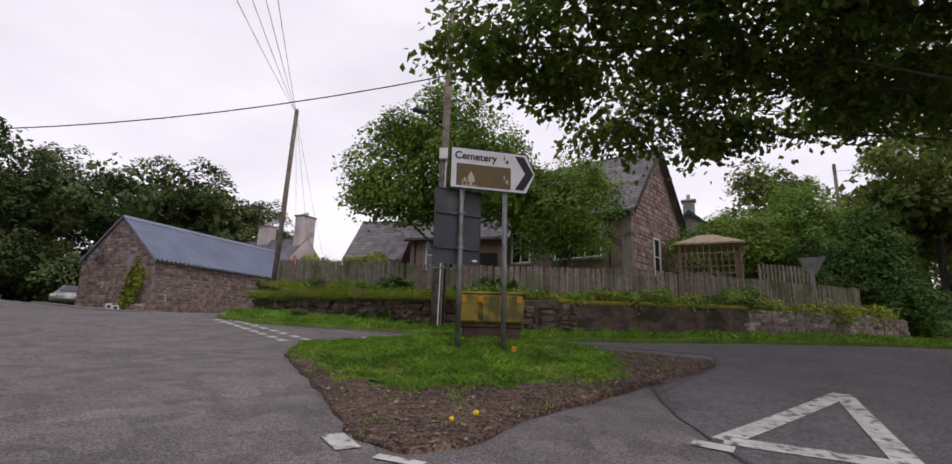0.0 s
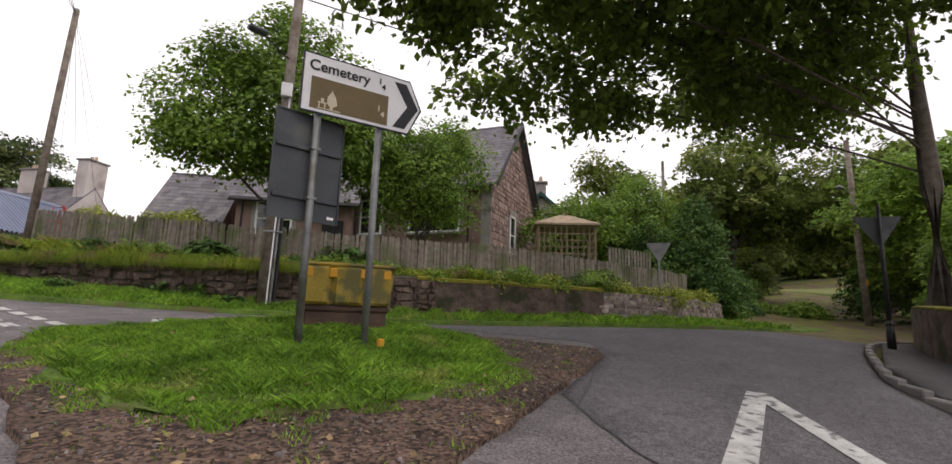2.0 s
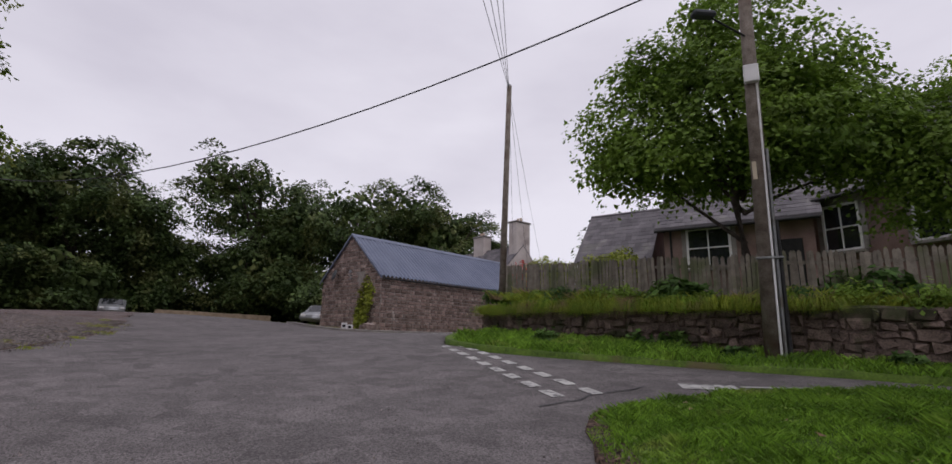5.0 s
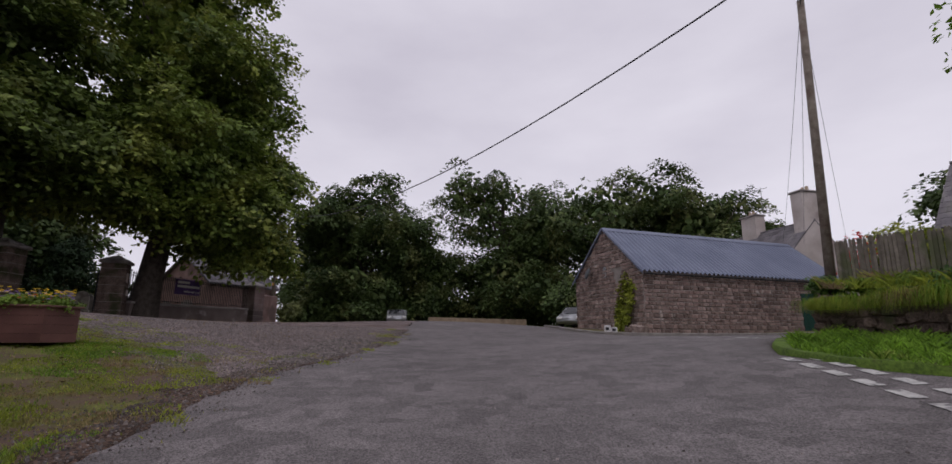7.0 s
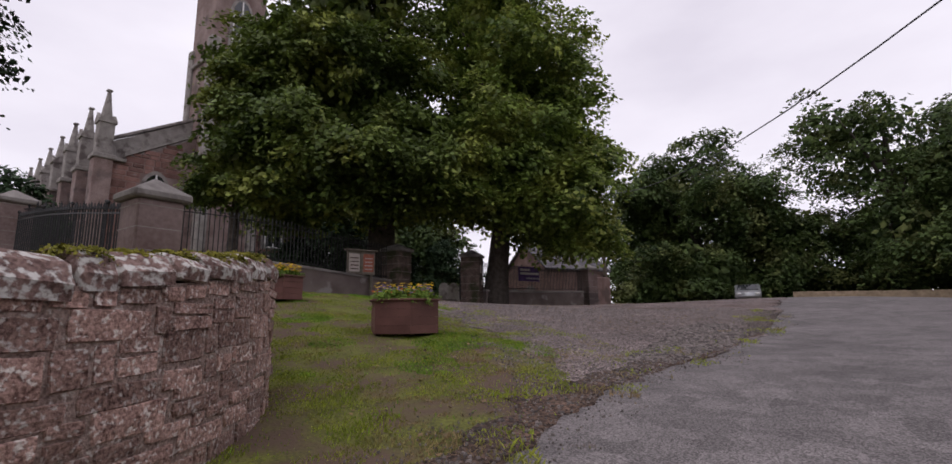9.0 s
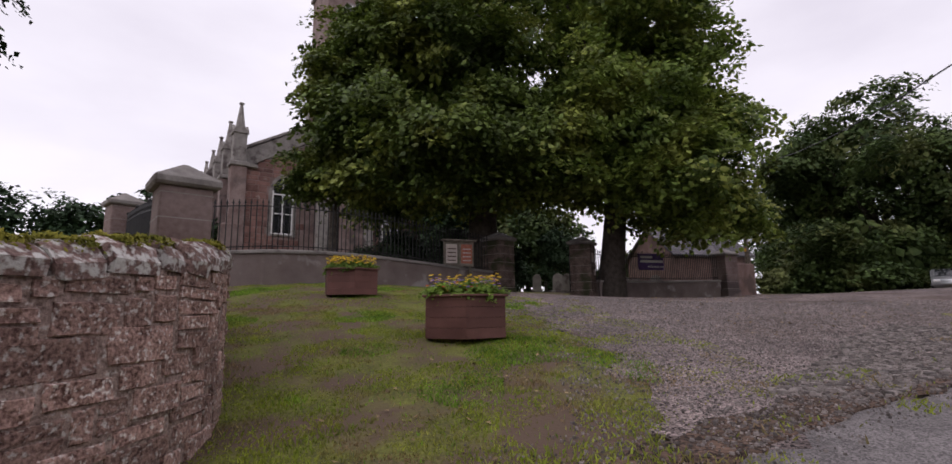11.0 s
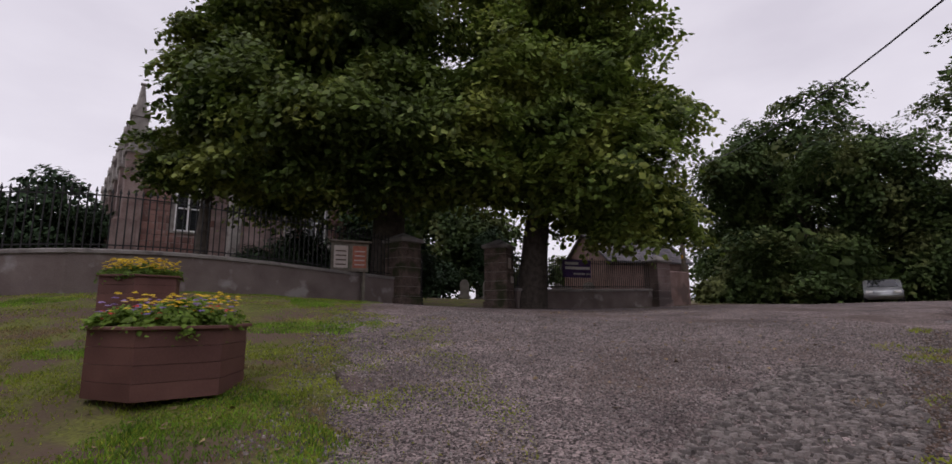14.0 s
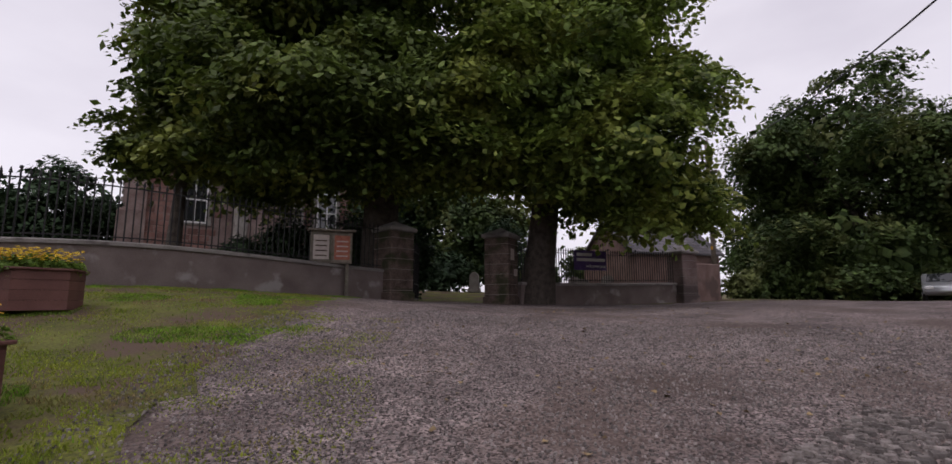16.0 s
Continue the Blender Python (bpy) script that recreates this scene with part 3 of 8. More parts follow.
def text_mesh(s, size, mat, depth=0.003, bold=0.0):
    cu = bpy.data.curves.new("lettering", "FONT")
    cu.body, cu.size, cu.extrude, cu.offset, cu.align_x, cu.align_y = s, size, depth, bold, "LEFT", "BOTTOM_BASELINE"
    ob = bpy.data.objects.new("lettering", cu)
    scene.collection.objects.link(ob)
    me = bpy.data.meshes.new_from_object(ob.evaluated_get(bpy.context.evaluated_depsgraph_get()))
    bpy.data.objects.remove(ob)
    me.materials.clear()
    me.materials.append(mat)
    return me


def facing(bm_out, origin, u, length, height_at, course, stone, seed, proud=0.05, holes=(), jit=0.02):
    """Stones laid in courses on an upright face: origin, plan direction u, height_at(s). Verts and faces for one joined mesh."""
    verts, faces = bm_out
    rnd = random.Random(seed)
    u = Vector((u[0], u[1], 0)).normalized()
    n = Vector((u.y, -u.x, 0))
    o = Vector(origin)
    z, top = 0.0, max(height_at(length * k / 10) for k in range(11))
    while z < top:
        ch = course * rnd.uniform(0.7, 1.35)
        s = -rnd.random() * stone
        while s < length:
            w = stone * rnd.uniform(0.5, 1.5)
            a, b = max(0, s), min(length, s + w)
            mid = (a + b) / 2
            if b - a > 0.06 and z + ch * 0.6 < height_at(mid) and not any(h[0] < mid < h[1] and h[2] < z + ch / 2 < h[3] for h in holes):
                g, d = 0.018, proud * rnd.uniform(0.5, 1.3)
                i = len(verts)
                for k, (p, q) in enumerate(((a + g, z + g), (b - g, z + g), (b - g, z + ch - g), (a + g, z + ch - g))):
                    verts.append(tuple(o + u * p + Vector((0, 0, q))))
                for p, q in ((a + g, z + g), (b - g, z + g), (b - g, z + ch - g), (a + g, z + ch - g)):
                    pc, qc = mid + (p - mid) * 0.86 + rnd.uniform(-1, 1) * jit, z + ch / 2 + (q - z - ch / 2) * 0.8 + rnd.uniform(-1, 1) * jit
                    verts.append(tuple(o + u * pc + Vector((0, 0, qc)) + n * d * rnd.uniform(0.8, 1.2)))
                faces += [(i + 4, i + 5, i + 6, i + 7)] + [(i + k, i + (k + 1) % 4, i + 4 + (k + 1) % 4, i + 4 + k) for k in range(4)]
            s += w
        z += ch


def joined(name, data, mat, parent, label=""):
    ob = part(name, mesh_of(name, data[0], data[1], mat), None, parent, label)
    ob["kind"] = "stuff"
    return ob


def course_stones(parent, line, side, foot, top, course, stone, meshes, seed, deep, limit=300, name="stone", gap=0.03):
    """Separate stones in courses on one side of a wall along a plan line."""
    rnd = random.Random(seed)
    total, at = along(line)
    z, made = 0.0, 0
    while z < 2.6 and made < limit:
        ch = course * rnd.uniform(0.7, 1.4)
        s = -rnd.random() * stone
        while s < total and made < limit:
            w = stone * rnd.choice((0.5, 0.7, 0.9, 1.0, 1.3, 1.7))
            mid = min(total, max(0, s + w / 2))
            x, y, a = at(mid)
            lo, hi = foot(x, y), top(x, y)
            if lo + z + ch * 0.55 < hi:
                zc = lo + z + ch / 2 + rnd.uniform(-0.02, 0.02)
                ob = new(name, rnd.choice(meshes))
                ob.parent = parent
                ob.matrix_world = pose(x - math.sin(a) * side, y + math.cos(a) * side, zc, 0, rnd.uniform(-4, 4), math.degrees(a)) @ Matrix.Diagonal((w - gap, deep * rnd.uniform(0.6, 1.4), (min(ch, hi - zc + ch / 2) - gap) * rnd.uniform(0.8, 1.1), 1))
                made += 1
            s += w
        z += ch


def shrub(x, y, z, r, h, mat, label, seed, leaf=0.12, clumps=60, per=26, name="shrub", spread=None):
    """A bush: short stems and leaf clumps over uneven blobs."""
    rnd = random.Random(seed)
    ob = thing(name, pose(x, y, z), label, "shrub")
    bl = [(rnd.uniform(-.45, .45) * r, rnd.uniform(-.45, .45) * r, h * rnd.uniform(0.35, 0.7), r * rnd.uniform(.4, .65), r * rnd.uniform(.4, .65), h * rnd.uniform(0.22, 0.36)) for _ in range(5)]
    bm = bmn()
    for b in bl:
        tube(bm, (b[0] * 0.2, b[1] * 0.2, -0.1), b[:3], 0.03, 0.012, 6)
    part("stems", bm, BARK, ob)
    part("foliage", crown("foliage", bl, clumps, per, spread or 0.16 * r + 0.05, leaf, mat, seed, shell=0.5), None, ob)
    return ob


def wire(name, p, q, sag, r, label, k=22):
    """A hanging cable."""
    cu = bpy.data.curves.new(name, "CURVE")
    cu.dimensions, cu.bevel_depth, cu.bevel_resolution = "3D", r, 1
    sp = cu.splines.new("POLY")
    sp.points.add(k)
    p, q = Vector(p), Vector(q)
    for i in range(k + 1):
        t = i / k
        v = p.lerp(q, t) - Vector((0, 0, 4 * sag * t * (1 - t)))
        sp.points[i].co = (*v, 1)
    cu.materials.append(SIGN_BLACK)
    me_ob = bpy.data.objects.new(name, cu)
    scene.collection.objects.link(me_ob)
    me = bpy.data.meshes.new_from_object(me_ob.evaluated_get(bpy.context.evaluated_depsgraph_get()))
    bpy.data.objects.remove(me_ob)
    ob = new(name, me)
    return tagged(ob, label, "cable")


def tuft(x, y, z, r, h, mat, label, seed, count=170):
    """A drooping clump of long grass: every blade arches outward and hangs."""
    rnd = random.Random(seed)
    verts, faces = [], []
    for _ in range(count):
        a, b = rnd.uniform(0, 6.283), rnd.uniform(0.4, 1.1)
        dx, dy = math.cos(a), math.sin(a)
        w, q = rnd.uniform(0.006, 0.012), rnd.uniform(0, 0.35) * r
        i = len(verts)
        for t, up in ((0, 0), (0.35, 0.8), (0.7, 0.85), (1.0, 0.25 - 0.7 * rnd.random())):
            ww = w * (1.1 - t)
            verts += [(dx * (q + r * b * t) - dy * ww, dy * (q + r * b * t) + dx * ww, h * up * b), (dx * (q + r * b * t) + dy * ww, dy * (q + r * b * t) - dx * ww, h * up * b)]
        for k in range(3):
            faces.append((i + 2 * k, i + 2 * k + 1, i + 2 * k + 3, i + 2 * k + 2))
    ob = new("grass_tuft", mesh_of("grass_tuft", verts, faces, mat))
    ob.location = (x, y, z)
    return tagged(ob, label, "grass")

# ---- the ground and what covers it ----
axis_x = [-600, -300, -150, -90, -65] + [-50 + 1.5 * i for i in range(54)] + [34, 45, 65, 90, 150, 300, 600]
axis_y = [-600, -300, -150, -80, -45, -28] + [-16 + 1.5 * i for i in range(41)] + [50, 65, 90, 150, 300, 600]


def far_rise(x, y):
    return 7.0 * math.exp(-((x - 95) ** 2 + (y - 55) ** 2) / 1800.0) + 0.02 * max(0, math.hypot(x, y) - 90)


gv = [(x, y, gz(x, y) - 0.05 + far_rise(x, y)) for y in axis_y for x in axis_x]
gw = len(axis_x)
gf = [(j * gw + i, j * gw + i + 1, (j + 1) * gw + i + 1, (j + 1) * gw + i) for j in range(len(axis_y) - 1) for i in range(gw - 1)]
tagged(new("ground", mesh_of("ground", gv, gf, TURF_WORN, True)), "rough worn grass and earth sloping gently up from the junction", "ground", "", "structure")

LEFT_EDGE = [(-6.6, 1.5), (-7.2, 3.4), (-8.6, 5.4), (-10.9, 7.2), (-13.2, 8.7), (-14.5, 9.9), (-16.8, 12.6), (-20.0, 15.4), (-24.2, 18.4), (-34, 25.5), (-50, 37)]
ROAD = [(5, -14), (-9, -14), (-7.4, -3)] + LEFT_EDGE + [(-46, 44), (-32, 34), (-22.3, 27.2), (-17.2, 25.4), (-14.4, 33), (-11.5, 41), (-7.5, 41), (-8.8, 30), (-9.9, 19.6), (-8.9, 17.4), (-7.1, 16.2), (-5.7, 16.0),
        (-0.4, 15.9), (3.2, 15.2), (11, 14.9), (17, 16.2), (25, 19.8), (42, 28), (42, 21), (25, 16.0), (15.3, 12.5), (9.7, 8.9), (7.7, 7.0), (6.0, 4.6), (5.2, 1.0)]
sheet("road", ROAD, 0.03, ASPHALT, "worn grey asphalt junction of village roads", "road", 0.8)

LANE = [(2.3, 3.4), (2.38, 6.2), (2.7, 7.8), (4.9, 10.4), (5.5, 11.7), (4.2, 13.0), (2.9, 14.4), (3.2, 15.1), (11, 14.8), (17, 16.1), (25, 19.7), (42, 27.8), (42, 21.1), (25, 16.1), (15.3, 12.6), (9.7, 9.0), (7.7, 7.1), (6.0, 4.7), (5.3, 2.0), (4.2, 1.8)]
sheet("road_patch", LANE, 0.033, ASPHALT_DARK, "smoother dark asphalt of the resurfaced side road", "road", 0.8)

DIRT = [(-3.9, 11.5), (-3.6, 9.9), (-2.65, 8.0), (-1.9, 6.6), (-1.45, 5.6), (-1.05, 4.6), (-0.5, 4.3), (-0.1, 4.5), (0.6, 5.6), (1.8, 6.9), (3.0, 8.2), (4.4, 9.7), (5.1, 10.8), (4.6, 11.3), (3.5, 12.3), (2.6, 13.2), (1, 13.7), (-1, 14.0), (-2.7, 13.0)]
ISLAND = [(-3.7, 11.4), (-3.4, 10.1), (-2.25, 8.1), (-1.15, 6.95), (0.0, 6.85), (1.1, 7.4), (2.2, 8.35), (2.75, 10.2), (2.6, 12.2), (1.2, 13.2), (-1, 13.7), (-2.7, 12.8)]
DIRT_LINE, ISLAND_LINE = smooth_line(DIRT, 0.35, True), smooth_line(ISLAND, 0.3, True)


def mound(x, y):
    """The island's hump, highest about the signs."""
    return 0.42 * math.exp(-((x - 0.1) ** 2 / 5.0 + (y - 10.3) ** 2 / 7.5))


def mound_edge(x, y):
    return 0.06 + mound(x, y) + 0.045 * noise.noise((x * 1.5, y * 1.5, 3)) + 0.03 * noise.noise((x * 4.2, y * 4.2, 8))


sheet("dirt_edge", DIRT_LINE, 0.055, SOIL, "bare brown soil with leaf litter round the grass island", "soil", 0.5, mound, 0.05)
sheet("island_turf", ISLAND_LINE, 0.01, TURF, "mown green grass island with worn edges", "grass", 0.2, mound_edge, 0.10, 2)

VERGE = [(-9.6, 19.4), (-8.8, 17.5), (-7.0, 16.35), (-5.7, 16.1), (-0.4, 16.0), (3.2, 15.35), (11, 15.05), (17, 16.4), (25, 20), (42, 28.4), (42, 40), (25, 34), (18.5, 23), (17.4, 20.6), (13.5, 18.6), (9.5, 17.7), (3, 17.9), (-1.2, 18.4), (-6, 20.0), (-9.2, 21.7)]


def bank(x, y):
    return 0.10 + 0.06 * noise.noise((x * 0.8, y * 0.8, 1))


sheet("verge_turf", smooth_line(VERGE, 0.7, True), 0.03, TURF, "rough green grass verge below a retaining wall", "grass", 0.7, bank, 0.05, 3)

FORECOURT = [(-13.6, 9.2), (-14.7, 10.2), (-16.8, 12.75), (-20, 15.5), (-24.2, 18.5), (-34, 25.6), (-44, 29), (-45, 22), (-41.6, 18), (-38.8, 14.6), (-37.6, 10), (-36.0, 5.0), (-31.0, 4.6), (-27.5, 5.4), (-24.5, 6.6), (-21.5, 7.3), (-18.6, 8.6), (-16.4, 8.9)]
sheet("gravel_forecourt", smooth_line(FORECOURT, 0.35, True), 0.035, GRAVEL, "grey brown gravel forecourt before the churchyard gate", "gravel", 0.8, None, 0.22, 4)
LAWN = [(-13.0, 8.45), (-10.9, 7.0), (-9.0, 5.4), (-8.2, 3.9), (-11.0, 5.05), (-13.2, 5.2), (-14.5, 4.6), (-16.4, 2.8), (-18.5, 1.0), (-24.0, -5.2), (-26, -1.9), (-33.2, 3.2), (-30, 5.2), (-27, 6.2), (-24.5, 7.1), (-21.5, 7.8), (-18.6, 9.1), (-16.2, 9.3), (-14.2, 9.0)]
sheet("lawn", smooth_line(LAWN, 0.6, True), 0.02, TURF_WORN, "patchy green and brown grass beside the gravel", "grass", 0.8, None, 0.08, 5)

def edge_strip(line, inner, outer, seed):
    rnd = random.Random(seed)
    total, at = along(line)
    k = int(total / 0.16)
    a, b = [], []
    for i in range(k + 1):
        x, y, q = at(total * i / k)
        nx, ny = -math.sin(q), math.cos(q)
        wob = 1.0 + 0.9 * noise.noise((x * 1.3, y * 1.3, 3))
        u, v = inner * wob * rnd.uniform(0.75, 1.2), outer * wob * rnd.uniform(0.75, 1.2)
        a.append((x + nx * u, y + ny * u))
        b.append((x - nx * v, y - ny * v))
    return a + b[::-1]


EDGE_SOIL = edge_strip(smooth_line(LEFT_EDGE[2:9], 0.4), 0.4, 0.16, 9)
EDGE_WIDE = edge_strip(smooth_line(LEFT_EDGE[2:9], 0.4), 0.9, 0.55, 10)
sheet("edge_soil", EDGE_SOIL, 0.041, SOIL, "crumbled soil and grit along the road's broken edge", "soil", 0.8)

# footway with a kerb on the right of the side road
FOOT = [(6.15, 4.2), (7.85, 6.9), (9.85, 8.8), (15.4, 12.35), (25, 15.85), (42, 20.8), (42, 19.5), (22, 14.0), (17.0, 12.2), (14.2, 10.45), (12.85, 9.35), (10.7, 7.0), (8.6, 3.6)]
sheet("footway", FOOT, 0.12, PAVING, "dark asphalt footway behind a stone kerb", "pavement", 0.8)
kerb = thing("kerb", pose(0, 0, 0), "row of grey stone kerbs along the footway", "kerb", "", "structure")
k_line = smooth_line([(5.4, 2.0), (6.1, 4.3), (7.8, 7.0), (9.78, 8.86), (15.35, 12.42), (25, 15.95)], 0.9)
k_unit = finish("kerb_stone", box(bmn(), (0, 0, 0), (0.9, 0.13, 0.30), 0, 0.02), KERBSTONE)
for (ax, ay), (bx, by) in zip(k_line, k_line[1:]):
    o = part("kerb_stone", k_unit, None, kerb)
    o.matrix_world = pose((ax + bx) / 2, (ay + by) / 2, gz((ax + bx) / 2, (ay + by) / 2) + 0.0, 0, 0, math.degrees(math.atan2(by - ay, bx - ax))) @ Matrix.Diagonal((math.hypot(bx - ax, by - ay) / 0.91, 1, 1, 1))


def marking(name, quads, label):
    """Painted shapes on the road, each a thin slab following the surface."""
    th = thing(name, pose(0, 0, 0), label, "road marking", "", "structure")
    for q in quads:
        bm = bmn()
        bm.faces.new([bm.verts.new((x, y, 0)) for x, y in q])
        for c, lo, hi in (((1, 0, 0), min(p[0] for p in q), max(p[0] for p in q)), ((0, 1, 0), min(p[1] for p in q), max(p[1] for p in q))):
            k = math.floor(lo / 0.8) + 1
            while k * 0.8 < hi:
                bmesh.ops.bisect_plane(bm, geom=bm.verts[:] + bm.edges[:] + bm.faces[:], plane_co=Vector(c) * k * 0.8, plane_no=c)
                k += 1
        bmesh.ops.triangulate(bm, faces=bm.faces[:])
        for v in bm.verts:
            v.co.z = gz(v.co.x, v.co.y) + 0.042
        part("painted_mark", bm, ROADPAINT, th)
    return th


def strip(a, b, w):
    d = Vector((b[0] - a[0], b[1] - a[1])).normalized()
    n = Vector((-d.y, d.x)) * w / 2
    return [(a[0] + n.x, a[1] + n.y), (b[0] + n.x, b[1] + n.y), (b[0] - n.x, b[1] - n.y), (a[0] - n.x, a[1] - n.y)]


TRI = [(5.45, 7.6), (2.45, 5.1), (3.75, 4.5)]
marking("give_way_triangle", [strip(TRI[0], TRI[1], 0.24), strip(TRI[0], TRI[2], 0.24), strip(TRI[1], TRI[2], 0.3), strip((2.1, 5.0), (2.4, 4.8), 0.22)], "worn white give way triangle painted on asphalt")
dashes = []
for k in range(9):
    for off in (0.0, 0.62):
        d = Vector((-0.66, 0.75))
        n = Vector((d.y, -d.x))
        p = Vector((-4.55, 12.3)) + d * k * 0.72 + n * off * (1 - 0.04 * k)
        q = p + d * 0.45
        dashes.append(strip(p, q, 0.2))
marking("junction_dashes", dashes, "double row of short white give way dashes")
marking("edge_marks", [strip((-3.05, 13.85), (-2.25, 14.02), 0.42), strip((-2.2, 14.15), (-0.3, 14.75), 0.09)] + [strip((-14.6 + 1.6 * k, 22.6 - 0.55 * k), (-13.9 + 1.6 * k, 22.35 - 0.55 * k), 0.12) for k in range(3)], "worn white lines at the mouth of the slip road")
marking("old_edge_line", [strip((-1.25, 4.75), (-1.0, 4.35), 0.22), strip((-0.75, 4.2), (-0.35, 4.05), 0.12), strip((-0.2, 4.0), (0.1, 4.0), 0.12)], "broken remains of white edge paint beside the soil")


def crack(name, pts, w):
    """A sunken seam in the asphalt, filled with tar."""
    th = thing(name, pose(0, 0, 0), "dark tar seam between two asphalt patches", "road seam", "", "structure")
    for a, b in zip(pts, pts[1:]):
        bm = bmn()
        vs = [bm.verts.new((x, y, gz(x, y) + 0.0395)) for x, y in strip(a, b, w)]
        bm.faces.new(vs)
        part("tar_strip", bm, SIGN_BLACK, th)


def wavy(a, b, k, amp, seed):
    r = random.Random(seed)
    return [(a[0] + (b[0] - a[0]) * i / k + r.uniform(-amp, amp), a[1] + (b[1] - a[1]) * i / k + r.uniform(-amp, amp)) for i in range(k + 1)]


crack("road_seam", wavy((2.7, 7.8), (2.38, 6.2), 6, 0.03, 1) + wavy((2.37, 6.0), (2.3, 3.6), 7, 0.03, 7), 0.025)
crack("road_seam", wavy((2.35, 6.9), (4.9, 10.4), 8, 0.05, 2), 0.02)
crack("road_seam", wavy((-4.6, 11.6), (-3.6, 13.6), 6, 0.08, 3), 0.03)
crack("road_seam", wavy((4.2, 12.2), (6.2, 12.6), 6, 0.1, 5), 0.04)

# ---- garden bank behind the retaining wall ----
WALL = [(-9.3, 21.6), (-6, 19.9), (-1.2, 18.25), (3, 17.75), (9.5, 17.55), (13.5, 18.4), (16.9, 19.9), (17.8, 21.4), (18.6, 24.0)]


def garden_z(x, y):
    return 2.68 + 0.15 * min(8, max(0, y - 18.0)) - 0.06 * max(0, x - 6) + 0.06 * noise.noise((x * 0.7, y * 0.7, 5))


GARDEN = [(x, y + 0.1) for x, y in WALL] + [(22, 44), (-7.4, 44), (-8.6, 30)]
bm = bmn()
bm.faces.new([bm.verts.new((x, y, 0)) for x, y in GARDEN])
bmesh.ops.triangulate(bm, faces=bm.faces[:])
for co, lo, hi in (((1, 0, 0), -9, 22), ((0, 1, 0), 17, 44)):
    for k in range(lo, hi):
        bmesh.ops.bisect_plane(bm, geom=bm.verts[:] + bm.edges[:] + bm.faces[:], plane_co=Vector(co) * k, plane_no=co)
for v in bm.verts:
    v.co.z = garden_z(v.co.x, v.co.y)
solid("garden_ground", bm, TURF, "raised grass garden behind a retaining wall", "grass", "structure", smooth=True)


def wall_top(x, y):
    return 2.78 - 0.011 * (x + 9) + 0.05 * noise.noise((x, y, 2))


ret_old = [p for p in smooth_line(WALL, 0.6) if p[0] < 9.6 and p[1] < 22]
ret_new = [p for p in smooth_line(WALL, 0.6) if p[0] >= 9.4]
retaining = thing("wall_retaining", pose(0, 0, 0), "old dark stone retaining wall with mossy top", "wall", "", "structure")
part("wall_core", ribbon(bmn(), ret_old, 0.22, lambda x, y: gz(x, y) - 0.3, wall_top, 0.5, 0.06), RETAIN, retaining)
retaining2 = thing("wall_rubble", pose(0, 0, 0), "rebuilt rubble wall of grey pink stones with pale mortar", "wall", "", "structure")
part("wall_core", ribbon(bmn(), ret_new, 0.20, lambda x, y: gz(x, y) - 0.3, lambda x, y: wall_top(x, y) - 0.12, 0.4), MORTAR_PALE, retaining2)

# ---- tall rubble wall with a curved end, by the camera's way ----
NEAR = smooth_line([(-4.6, -2.5), (-6.3, 1.2), (-8.4, 3.7), (-11.0, 5.05), (-13.2, 5.25), (-14.5, 4.65), (-15.7, 3.5), (-16.9, 2.3)], 0.35)


def near_top(x, y):
    return gz(x, y) + 1.62 + 0.02 * noise.noise((x * 2, y * 2, 0))


near_wall = thing("wall_churchyard", pose(0, 0, 0), "tall red sandstone rubble wall with lichened rounded cope", "wall", "", "structure")
part("wall_core", ribbon(bmn(), NEAR, 0.234, lambda x, y: gz(x, y) - 0.3, lambda x, y: near_top(x, y) - 0.12, 0.35), MORTAR, near_wall)

# ---- churchyard wall with railings ----
CHURCH_WALL = [(-23.4, -6.0), (-25.5, -2.2), (-34.6, 4.2)]
CURVE_WALL = smooth_line([(-37.1, 9.5), (-38.1, 10.7), (-39.9, 12.6), (-41.7, 14.9), (-43.1, 17.0)], 0.6)
SIDE_WALL = [(-17.6, 1.6), (-23.3, -5.7)]
churchyard = thing("wall_railings", pose(0, 0, 0), "low harled churchyard wall with a stone cope", "wall", "", "structure")
for line, h in ((CHURCH_WALL, 1.12), (CURVE_WALL, 0.85), (SIDE_WALL, 1.0)):
    part("wall_body", ribbon(bmn(), line, 0.2, lambda x, y: gz(x, y) - 0.3, lambda x, y, h=h: gz(x, y) + h, 0.6), HARL, churchyard)
    part("cope", ribbon(bmn(), line, 0.27, lambda x, y, h=h: gz(x, y) + h - 0.003, lambda x, y, h=h: gz(x, y) + h + 0.13, 0.6, 0.04), STONE_DRESSED, churchyard, "grey weathered stone cope")

# ---- signs, bin and poles at the junction ----
def island_z(x, y):
    return gz(x, y) + mound(x, y) + 0.08


